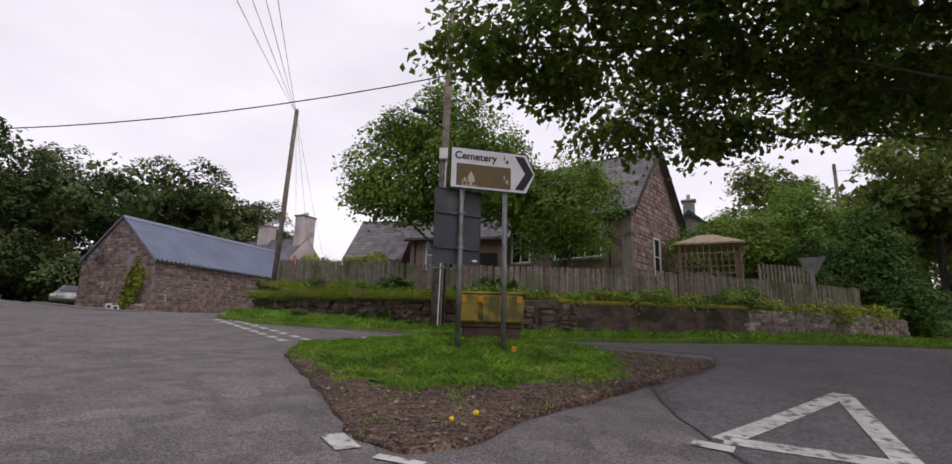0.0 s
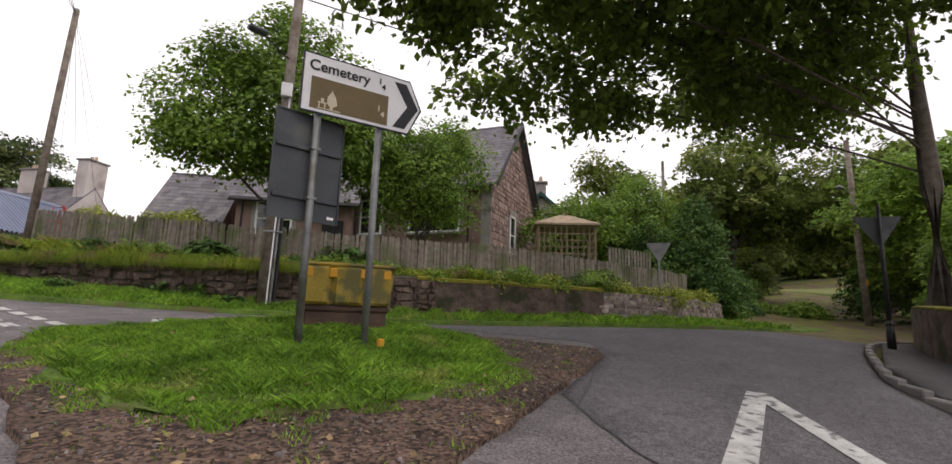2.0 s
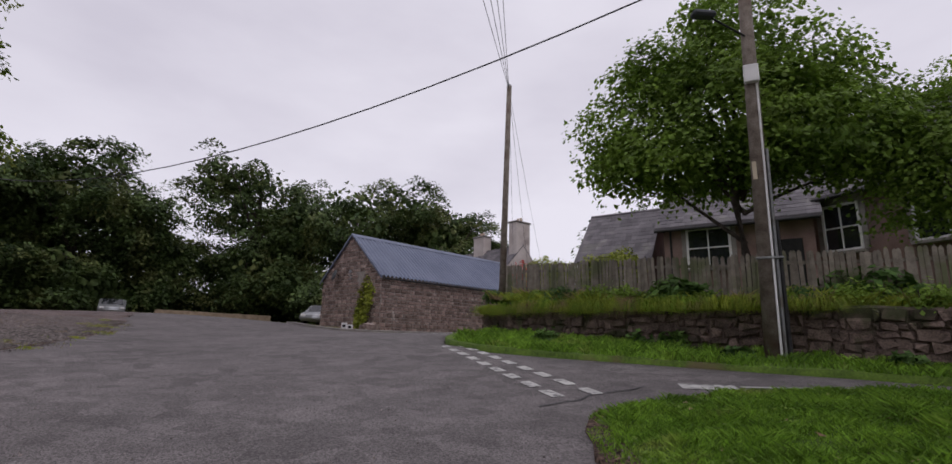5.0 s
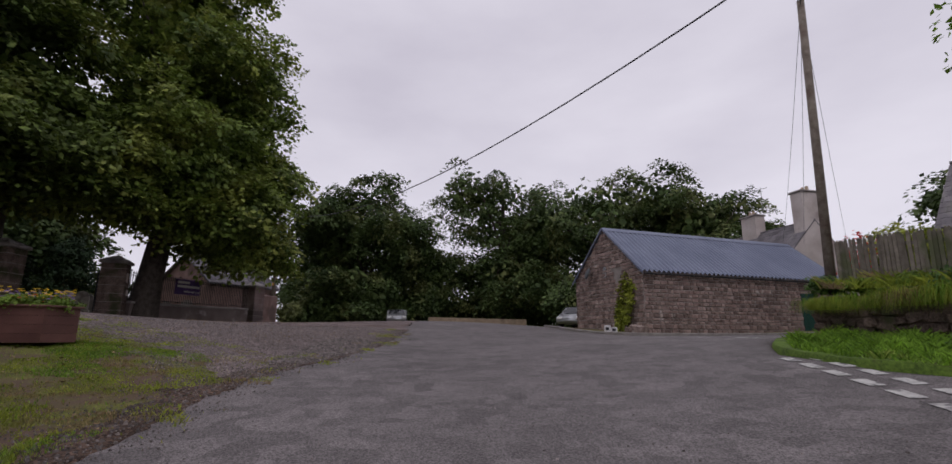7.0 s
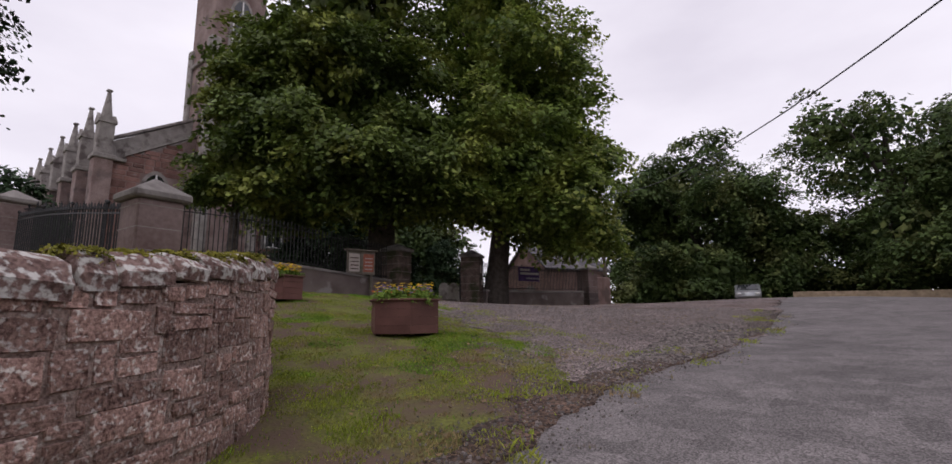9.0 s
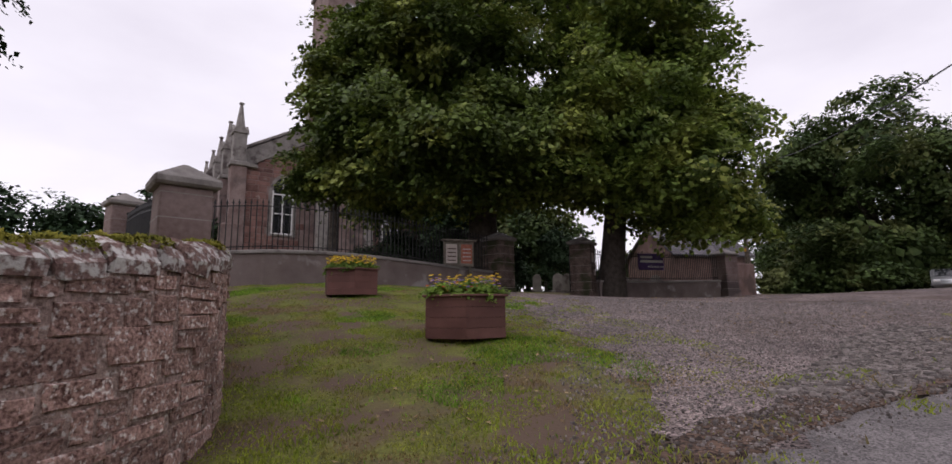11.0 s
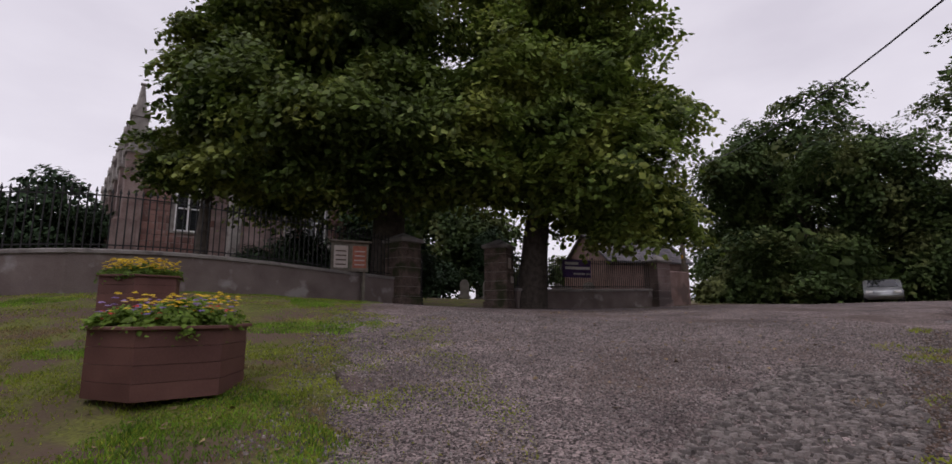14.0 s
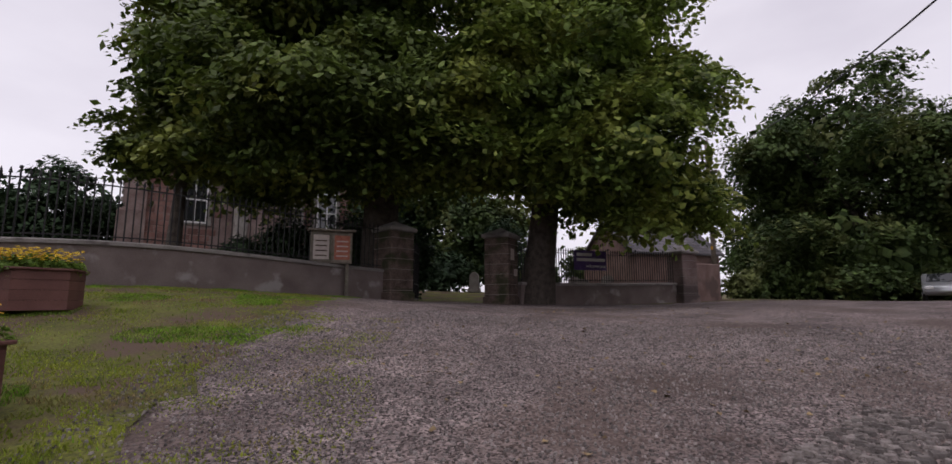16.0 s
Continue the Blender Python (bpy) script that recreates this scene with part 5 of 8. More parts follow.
part("arm", tube(bmn(), (0.0, 4.6, 3.3), (-0.36, 4.6, 3.45), 0.03, 0.03, 6), STEEL, dish)
part("window_slit", box(bmn(), (-0.02, 3.3, 3.4), (0.06, 0.3, 0.6), 0, 0.0), GLASS, barn)
iv = crown("ivy", [(-0.08, 1.5, 1.5, 0.12, 0.75, 1.2), (-0.08, 1.2, 2.3, 0.12, 0.6, 0.9), (-0.08, 1.9, 0.7, 0.12, 0.5, 0.7)], 150, 18, 0.12, 0.14, LEAF_YELLOW, 77, shell=0.1)
ivy = thing("ivy", barn.matrix_world.copy(), "yellow green ivy climbing the barn gable", "climber")
part("foliage", iv, None, ivy)
bm = bmn()
for k in range(9):
    tube(bm, (-0.06, 1.0 + 0.14 * k, -0.15), (-0.07, 0.8 + 0.2 * k, 1.6), 0.02, 0.01, 5)
part("stems", bm, BARK, ivy)
kb = thing("barn_kerb", pose(0, 0, 0), "low stone edging with mossy grass round the barn's foot", "kerb", "", "structure")
part("edging", ribbon(bmn(), smooth_line([(-27.3, 31.0), (-23.0, 28.0), (-19.6, 26.6), (-17.2, 27.2), (-15.0, 33), (-13.2, 39)], 0.8), 0.08, lambda x, y: gz(x, y) - 0.1, lambda x, y: gz(x, y) + 0.14, 0.6, 0.02), KERBSTONE, kb)
sheet("barn_apron", smooth_line([(-27.3, 31.2), (-23.0, 28.2), (-19.6, 26.8), (-17.4, 27.4), (-15.2, 33), (-13.6, 38.5), (-16, 39), (-19.5, 31), (-26, 33)], 0.8, True), 0.09, TURF_WORN, "mossy grass strip at the barn's foot", "grass", 1.0)
for x, y, s in ((-20.0, 27.5, 0.34), (-19.55, 27.4, 0.26)):
    o = thing("number_stone", pose(x, y, gz(x, y) + 0.08, 0, 0, 20), "small white painted number board beside the barn", "sign")
    part("board", box(bmn(), (0, 0, s * 0.5), (0.3, 0.06, s), 0, 0.01), SIGN_WHITE, o)
    part("mark", box(bmn(), (0, -0.034, s * 0.5), (0.16, 0.008, 0.14)), SIGN_BLACK, o)
for k, (x, y, s) in enumerate(((-18.4, 27.6, 0.7), (-19.0, 27.9, 0.5))):
    o = new("boulder", random.Random(k).choice(stone_meshes("boulder", STONE_RUBBLE, 1, 60 + k, 0.2)))
    o.matrix_world = pose(x, y, gz(x, y) + s * 0.3, 5, 8, 33 * k) @ Matrix.Diagonal((s, s * 0.7, s * 0.8, 1))
    tagged(o, "rounded grey boulder at the barn's corner", "stone")

# the cottage: pink sandstone, slated
house = thing("cottage", frame_of((-0.96, 30.15, 3.6), (0.76, -0.65)), "pink sandstone cottage with a grey slate roof", "house")
gable_block(house, 11.0, 7.0, 4.1, 7.9, PINKWALL, SLATE, 0.35, 0.1, 0.28, 0.3)
STONE_PINK = material("pink_squared_rubble", (0.20, 0.125, 0.105), (0.36, 0.26, 0.23), 2.0, 0.9, 0.5, 25, (0.30, 0.25, 0.225), 3.0, 0.64, vary=0.35, per="island")
st = ([], [])
facing(st, (11.0, 0, 0.0), (0, 1), 7.0, lambda s: 4.0 + 3.8 * (1 - abs(s - 3.5) / 3.5), 0.26, 0.42, 5, 0.035, ((2.6, 3.5, 0.8, 2.9),))
joined("stonework", st, STONE_PINK, house)
for s in (-1, 1):
    yy = 3.5 + s * 3.85
    part("bargeboard", prism(bmn(), [(11.32, yy, 3.62), (11.32, 3.5, 7.86), (11.32, 3.5, 8.14), (11.32, yy, 3.86)], (0, 0, 0), (0.06, 0, 0)), IRON, house, "dark painted bargeboard")
window(house, pose(8.1, -0.02, 1.75, 0, 0, 180), 2.6, 1.75, (2, 1), WHITE, surround=STONE_DRESSED)
window(house, pose(4.6, -0.02, 1.75, 0, 0, 180), 1.2, 1.7, (1, 1), WHITE, surround=STONE_DRESSED)
window(house, pose(11.02, 3.0, 1.0, 0, 0, -90), 0.8, 1.9, (0, 1), WHITE, surround=STONE_DRESSED)
part("quoin", box(bmn(), (10.75, -0.02, 1.5), (0.5, 0.06, 5.2), 0, 0.01), STONE_DRESSED, house)
part("gutter", tube(bmn(), (-0.3, -0.42, 3.72), (11.2, -0.42, 3.72), 0.06, 0.06, 8), IRON, house)
part("downpipe", tube(bmn(), (9.9, -0.1, -0.5), (9.9, -0.1, 3.7), 0.045, 0.045, 8), IRON, house)
part("rooflight", box(bmn(), (9.0, 1.35, 5.72), (0.6, 0.9, 0.09), 0, 0.01, pose(0, 0, 0)), GLASS, house)
wing = thing("cottage_wing", frame_of((-3.7, 27.9, 3.5), (0.98, -0.18)), "pink sandstone wing with a white sash window", "house")
gable_block(wing, 5.4, 5.0, 3.35, 5.6, PINKWALL, SLATE, 0.3, 0.1, 0.28)
window(wing, pose(1.75, -0.02, 1.45, 0, 0, 180), 1.6, 1.6, (1, 1), WHITE, surround=STONE_DRESSED)
# No recess is cut: a flat black slab gives the doorway's shade.
part("door", box(bmn(), (4.5, -0.03, 1.2), (1.0, 0.08, 2.3), 0, 0.01), IRON, wing, "doorway, its shaded recess painted as a black slab")
part("gutter", tube(bmn(), (-0.3, -0.36, 3.05), (5.6, -0.36, 3.05), 0.06, 0.06, 8), IRON, wing)
part("downpipe", tube(bmn(), (0.3, -0.1, -0.5), (0.3, -0.1, 3.1), 0.045, 0.045, 8), IRON, wing)
shed = thing("cottage_annex", frame_of((-7.7, 29.4, 3.3), (0.98, -0.18)), "low pink annex with a slate roof", "house")
gable_block(shed, 3.4, 4.6, 2.5, 5.0, PINKWALL, SLATE, 0.35, 0.1, 0.28, 0.15)
window(shed, pose(2.0, -0.02, 1.35, 0, 0, 180), 0.9, 0.8, (0, 0), WHITE)
for k in range(8):
    part("rafter_end", box(bmn(), (0.1 + 0.45 * k, -0.22, 2.28), (0.07, 0.3, 0.1)), IRON, shed)

# neighbour beyond the cottage, gazebo
nb = thing("neighbour_house", frame_of((15.9, 29.15, 3.9), (0.42, 0.87)), "grey stone gable end with a chimney beyond the garden", "house")
gable_block(nb, 8, 5.5, 3.0, 5.4, STONE_DRESSED, SLATE, 0.2, 0.1, 0.3)
for s in (-1, 1):
    yy = 2.75 + s * 2.95
    part("bargeboard", prism(bmn(), [(-0.26, yy, 2.72), (-0.26, 2.75, 5.3), (-0.26, 2.75, 5.55), (-0.26, yy, 2.95)], (0, 0, 0), (0.05, 0, 0)), GREEN_DOOR, nb, "dark green bargeboard")
chimney(nb, 0.45, 2.75, 5.0, 6.2, 0.5, 0.7, STONE_DRESSED, 1)


def gazebo():
    ob = thing("gazebo", pose(10.1, 21.2, garden_z(9.6, 20.8) + 0.5, 0, 0, -22), "pale timber trellis gazebo with a felted hipped roof", "gazebo")
    w, d, h = 2.3, 1.7, 1.95
    for x in (-w / 2, 0, w / 2):
        for y in (-d / 2, d / 2):
            part("post", box(bmn(), (x, y, h / 2), (0.09, 0.09, h), 0, 0.008), TIMBER_PALE, ob)
    for y in (-d / 2 - 0.055, d / 2 + 0.055):
        for k in range(11):
            part("lath", box(bmn(), (-w / 2 + w * k / 10, y, h / 2), (0.03, 0.02, h - 0.1)), TIMBER_PALE, ob)
        for k in range(7):
            part("lath", box(bmn(), (0, y * 1.02, 0.2 + 0.28 * k), (w, 0.02, 0.03)), TIMBER_PALE, ob)
    for x in (-w / 2 - 0.055, w / 2 + 0.055):
        for k in range(8):
            part("lath", box(bmn(), (x, -d / 2 + d * k / 7, h / 2), (0.02, 0.03, h - 0.1)), TIMBER_PALE, ob)
        for k in range(7):
            part("lath", box(bmn(), (x * 1.02, 0, 0.2 + 0.28 * k), (0.02, d, 0.03)), TIMBER_PALE, ob)
    bm = bmn()
    a = [bm.verts.new(p) for p in ((-w / 2 - .2, -d / 2 - .2, h), (w / 2 + .2, -d / 2 - .2, h), (w / 2 + .2, d / 2 + .2, h), (-w / 2 - .2, d / 2 + .2, h))]
    b = [bm.verts.new((x * 1.0, y, h + 0.08)) for x, y in ((-w / 2 - .2, -d / 2 - .2), (w / 2 + .2, -d / 2 - .2), (w / 2 + .2, d / 2 + .2), (-w / 2 - .2, d / 2 + .2))]
    t = [bm.verts.new((-0.25, 0, h + 0.6)), bm.verts.new((0.25, 0, h + 0.6))]
    bm.faces.new(a)
    for k in range(4):
        bm.faces.new((a[k], a[(k + 1) % 4], b[(k + 1) % 4], b[k]))
    bm.faces.new((b[0], b[1], t[1], t[0]))
    bm.faces.new((b[1], b[2], t[1]))
    bm.faces.new((b[2], b[3], t[0], t[1]))
    bm.faces.new((b[3], b[0], t[0]))
    part("roof", bm, TIMBER_PALE, ob, "pale boarded hipped roof")
    part("finial", tube(bmn(), (0, 0, h + 0.55), (0, 0, h + 0.75), 0.05, 0.03, 8), TIMBER_PALE, ob)


gazebo()
trellis = thing("trellis_panel", pose(13.0, 20.6, garden_z(13, 20.6), 0, 0, 14), "dark slatted timber panel beside the gazebo", "fence")
for k in range(14):
    part("slat", box(bmn(), (-1.3 + 0.2 * k, 0, 0.95), (0.12, 0.025, 1.9)), TIMBER, trellis)
for z in (0.3, 1.6):
    part("rail", box(bmn(), (0, 0.04, z), (2.8, 0.05, 0.08)), TIMBER, trellis)

# white house with chimneys beyond the barn
far_house = thing("white_house", frame_of((-29.0, 49.7, 2.8), (0.89, -0.45)), "pale limewashed house with tall chimneys", "house")
gable_block(far_house, 13.0, 6.0, 4.1, 7.2, LIMEWASH, SLATE, 0.15, 0.1, 0.35, -0.02)
chimney(far_house, 12.5, 3.0, 6.4, 9.3, 0.95, 1.7, LIMEWASH, 2)
chimney(far_house, 7.4, 3.0, 6.6, 8.7, 1.5, 0.9, LIMEWASH, 2)
chimney(far_house, 0.6, 3.0, 6.4, 8.2, 0.9, 1.3, LIMEWASH, 2)
part("downpipe", tube(bmn(), (10.6, -0.08, 0), (10.6, -0.08, 4.0), 0.06, 0.06, 8), IRON, far_house)
aer = thing("aerial", pose(-20.6, 50.2, 2.8 + 8.4), "thin television aerial on the chimney", "aerial")
part("mast", tube(bmn(), (0, 0, -0.6), (0, 0, 3.0), 0.03, 0.02, 6), STEEL, aer)
part("boom", tube(bmn(), (-0.5, 0, 2.8), (0.5, 0, 2.9), 0.02, 0.02, 6), STEEL, aer)

# the church: nave with pinnacled buttresses, gabled front, tower with a clock
church = thing("church", frame_of((-59.6, -7.75, 2.6), (-0.68, -0.73)) @ Matrix.Scale(1.32, 4), "red sandstone church with pinnacled buttresses and a tower", "church")
C_W = 13.0
part("wall", prism(bmn(), [(0, 0, -1), (0, C_W, -1), (0, C_W, 9.2), (0, C_W - 0.7, 9.2), (0, C_W / 2, 13.1), (0, 0.7, 9.2), (0, 0, 9.2)], (0, 0, 0), (25.0, 0, 0)), STONE_CHURCH, church)
part("nave_gable", prism(bmn(), [(0.9, 0.2, 9.0), (0.9, C_W - 0.2, 9.0), (0.9, C_W - 0.2, 10.7), (0.9, C_W / 2, 14.4), (0.9, 0.2, 10.7)], (0, 0, 0), (0.5, 0, 0)), STONE_DRESSED, church, "grey raking parapet wall above the red front")
for s in (0, 1):
    y0, z0 = (0.4, 8.9) if s == 0 else (C_W - 0.4, 8.9)
    part("roof_slope", prism(bmn(), [(1.4, y0, z0 + 0.3), (1.4, C_W / 2, 13.2), (1.4, C_W / 2, 13.35), (1.4, y0, z0 + 0.45)], (0, 0, 0), (23.4, 0, 0)), SLATE, church)
    yy, ys = (0.0, 0.7) if s == 0 else (C_W, C_W - 0.7)
    part("gable_cope", prism(bmn(), [(-0.15, ys, 9.6), (-0.15, C_W / 2, 13.1), (-0.15, C_W / 2, 13.36), (-0.15, ys, 9.86)], (0, 0, 0), (0.6, 0, 0)), STONE_DRESSED, church)
    part("shoulder_cope", box(bmn(), (0.1, (yy + ys) / 2, 9.32), (0.7, 0.9, 0.22), 0, 0.03), STONE_DRESSED, church)
    part("parapet_cope", prism(bmn(), [(0.8, yy, 10.72), (0.8, C_W / 2, 14.42), (0.8, C_W / 2, 14.6), (0.8, yy, 10.9)], (0, 0, 0), (0.7, 0, 0)), STONE_DRESSED, church)
part("side_parapet", box(bmn(), (12.5, C_W - 0.1, 9.6), (24.6, 0.4, 1.2), 0, 0.03), STONE_DRESSED, church)
st = ([], [])
facing(st, (0, C_W, -0.3), (0, -1), C_W, lambda s: 9.6 + 3.4 * (1 - abs(s - 6.5) / 6.5), 0.36, 0.7, 9, 0.03, ((1.7, 3.4, 4.7, 9.2), (3.6, 7.6, 0, 14)))
STONE_CH2 = material("red_church_ashlar", (0.15, 0.075, 0.062), (0.25, 0.145, 0.125), 1.5, 0.9, 0.4, 20, (0.28, 0.22, 0.20), 2.5, 0.66, vary=0.35, per="island")
joined("ashlar", st, STONE_CH2, church)


def pinnacle(x, y, w=0.95):
    """A buttress with offsets, a gabled shaft and a slim spirelet."""
    bt = part("buttress", box(bmn(), (x, y, 4.2), (w, w, 10.6), 0, 0.03), STONE_CHURCH, church)
    part("weathering", box(bmn(), (x, y + 0.25, 2.4), (w + 0.1, w + 0.3, 6.0), 0, 0.12), STONE_CHURCH, bt)
    part("offset", box(bmn(), (x, y, 9.35), (w + 0.22, w + 0.22, 0.3), 0, 0.05), STONE_DRESSED, bt)
    part("cap", box(bmn(), (x, y, 10.5), (w * 0.84, w * 0.84, 2.2), 0, 0.03), STONE_DRESSED, bt)
    for dx, dy in ((1, 0), (-1, 0), (0, 1), (0, -1)):
        g = prism(bmn(), [(-0.5 * w, 0, 0), (0.5 * w, 0, 0), (0.5 * w, 0, 0.12), (0, 0, 0.62), (-0.5 * w, 0, 0.12)], (0, 0, 0), (0, 0.16, 0))
        bmesh.ops.transform(g, matrix=pose(x + dx * w * 0.42 + (0.08 if dx else 0), y + dy * w * 0.42 - (0.0 if dx else 0.08), 11.45, 0, 0, 90 if dx else 0), verts=g.verts)
        part("gablet", g, STONE_DRESSED, bt)
    bm = bmn()
    bmesh.ops.create_cone(bm, cap_ends=True, segments=8, radius1=w * 0.36, radius2=0.09, depth=1.9, matrix=pose(x, y, 12.6))
    part("spirelet", bm, STONE_DRESSED, bt)
    bm = box(bmn(), (x, y, 13.6), (0.3, 0.3, 0.14), 0, 0.04)
    part("finial", bm, STONE_DRESSED, bt)


for k in range(7):
    pinnacle(0.2 + 4.0 * k, C_W + 0.35)
    if k < 6:
        part("parapet_gable", prism(bmn(), [(0.7 + 4.0 * k, C_W + 0.1, 10.15), (3.7 + 4.0 * k, C_W + 0.1, 10.15), (2.2 + 4.0 * k, C_W + 0.1, 11.3)], (0, 0, 0), (0, -0.35, 0)), STONE_DRESSED, church)
pinnacle(0.2, -0.3)


def lancet(m, w, h):
    """A pointed window in a pale stone surround."""
    def ring(ww, hh):
        pts = [(-ww / 2, 0), (ww / 2, 0), (ww / 2, hh - ww * 0.8)]
        for k in range(1, 6):
            t = k / 6
            pts.append((ww / 2 - ww / 2 * t ** 1.6, hh - ww * 0.8 + ww * 0.8 * math.sin(t * math.pi / 2)))
        pts.append((0, hh))
        for k in range(5, 0, -1):
            t = k / 6
            pts.append((-ww / 2 + ww / 2 * t ** 1.6, hh - ww * 0.8 + ww * 0.8 * math.sin(t * math.pi / 2)))
        pts.append((-ww / 2, hh - ww * 0.8))
        return pts

    bm = prism(bmn(), [(a, 0, b - 0.12) for a, b in ring(w + 0.5, h + 0.36)], (0, 0, 0), (0, 0.05, 0))
    bmesh.ops.transform(bm, matrix=m, verts=bm.verts)
    fr = part("window", bm, STONE_DRESSED, church, "pointed window in a pale stone surround")
    bm = prism(bmn(), [(a, 0.05, b) for a, b in ring(w, h)], (0, 0, 0), (0, 0.02, 0))
    bmesh.ops.transform(bm, matrix=m, verts=bm.verts)
    part("pane", bm, GLASS, fr)
    for c, s in (((0, 0.09, h / 2), (0.09, 0.05, h)), ((-w / 2 + .03, 0.09, h * 0.38), (0.09, 0.05, h * 0.76)), ((w / 2 - .03, 0.09, h * 0.38), (0.09, 0.05, h * 0.76)), ((0, 0.085, h * 0.36), (w, 0.04, 0.08)), ((0, 0.085, h * 0.7), (w, 0.04, 0.08)), ((0, 0.085, 0.04), (w, 0.06, 0.1))):
        part("glazing_bar", box(bmn(), c, s, 0, 0, m), WHITE, fr)


lancet(pose(-0.04, C_W - 2.5, 4.9, 0, 0, 90), 1.35, 3.9)
lancet(pose(-0.04, 2.5, 4.9, 0, 0, 90), 1.35, 3.9)
for k in range(6):
    lancet(pose(2.2 + 4.0 * k, C_W + 0.02, 2.6, 0, 0, 0), 1.3, 4.6)
tw = part("tower", box(bmn(), (0.4, 6.5, 13.5), (3.6, 3.6, 30), 0, 0.1), STONE_CHURCH, church, "square grey sandstone tower")
for dx in (-1, 1):
    for dy in (-1, 1):
        part("corner_buttress", box(bmn(), (0.4 + dx * 1.65, 6.5 + dy * 1.65, 9.5), (0.7, 0.7, 19), 0, 0.08), STONE_DRESSED, tw)
for z in (10.4, 17.6, 24.0):
    part("string_course", box(bmn(), (0.4, 6.5, z), (3.95, 3.95, 0.3), 0, 0.06), STONE_DRESSED, tw)
clk = part("clock", tube(bmn(), (-1.28, 7.35, 15.0), (-1.38, 7.35, 15.0), 0.8, 0.8, 28), IRON, tw, "round clock on the tower")
part("clock_face", tube(bmn(), (-1.33, 7.35, 15.0), (-1.4, 7.35, 15.0), 0.7, 0.7, 28), CLOCKFACE, clk, "pale clock face")
for a, n in ((0.6, 0.5), (2.4, 0.36)):
    part("clock_pointer", tube(bmn(), (-1.42, 7.35, 15.0), (-1.42, 7.35 + math.sin(a) * n, 15.0 + math.cos(a) * n), 0.035, 0.02, 6), IRON, clk)
for k in range(12):
    a = k * math.pi / 6
    part("hour_mark", box(bmn(), (-1.405, 7.35 + math.sin(a) * 0.58, 15.0 + math.cos(a) * 0.58), (0.012, 0.05, 0.1)), IRON, clk)
lancet(pose(-1.42, 6.5, 18.2, 0, 0, 90), 1.2, 4.2)
# lower porch with a pale doorway beside the tower
part("porch", prism(bmn(), [(-3.4, 1.2, -1), (-3.4, 4.2, -1), (-3.4, 4.2, 3.0), (-3.4, 2.7, 4.4), (-3.4, 1.2, 3.0)], (0, 0, 0), (3.4, 0, 0)), STONE_DRESSED, church, "grey stone porch")


# ---- churchyard gate, piers, railings ----
def pier(x, y, w, h, rz, label, mat=None):
    ob = thing("gate_pier", pose(x, y, gz(x, y), 0, 0, rz), label, "gate pier")
    part("shaft", box(bmn(), (0, 0, h / 2 - 0.2), (w, w, h + 0.4), 0, 0.03), mat or STONE_CHURCH, ob)
    part("plinth", box(bmn(), (0, 0, 0.1), (w + 0.12, w + 0.12, 0.5), 0, 0.04), mat or STONE_CHURCH, ob)
    for k in range(int(h / 0.42)):
        part("joint", box(bmn(), (0, 0, 0.42 * (k + 1)), (w + 0.006, w + 0.006, 0.018)), MORTAR_PALE, ob)
    bm = bmn()
    box(bm, (0, 0, h + 0.08), (w + 0.22, w + 0.22, 0.17), 0, 0.04)
    bmesh.ops.create_cone(bm, cap_ends=True, segments=4, radius1=(w + 0.14) * 0.7, radius2=0.05, depth=0.3, matrix=pose(0, 0, h + 0.31, 0, 0, 45))
    part("cap", bm, STONE_DRESSED, ob, "grey lichened pyramidal capstone")
    return ob


pier(-17.35, 1.75, 0.8, 2.65, 52, "square sandstone pier with pyramidal grey cap")
pier(-23.6, -6.2, 0.85, 3.0, 60, "square sandstone pier at the railings' end")
# These two take the dark wall stone to paint in the limes' shade.
pier(-35.0, 4.6, 1.15, 2.8, 58, "stone pier beside the churchyard gate, coloured dark for tree shade", RETAIN)
gp = pier(-36.7, 8.8, 1.1, 2.8, 75, "stone pier with paper notices beside the gate, coloured dark for tree shade", RETAIN)
part("notice", box(bmn(), (-0.05, 0.556, 2.1), (0.4, 0.012, 0.5)), POSTER, gp, "pale paper notice")
part("notice", box(bmn(), (0.556, -0.1, 2.1), (0.012, 0.4, 0.48)), POSTER, gp, "pale paper notice")
part("plaque", box(bmn(), (0.558, 0.25, 1.35), (0.012, 0.4, 0.3)), POSTER, gp, "small white edged plaque")
pier(-43.3, 17.5, 1.05, 2.45, 35, "sandstone pier at the end of the curved wall")
ew = thing("wall_end", pose(0, 0, 0), "pink harled end wall beside the utility pole", "wall", "", "structure")
part("wall_body", ribbon(bmn(), [(-43.9, 18.0), (-46.4, 20.0)], 0.2, lambda x, y: gz(x, y) - 0.3, lambda x, y: gz(x, y) + 2.0, 0.5, 0.05), PINKWALL, ew)


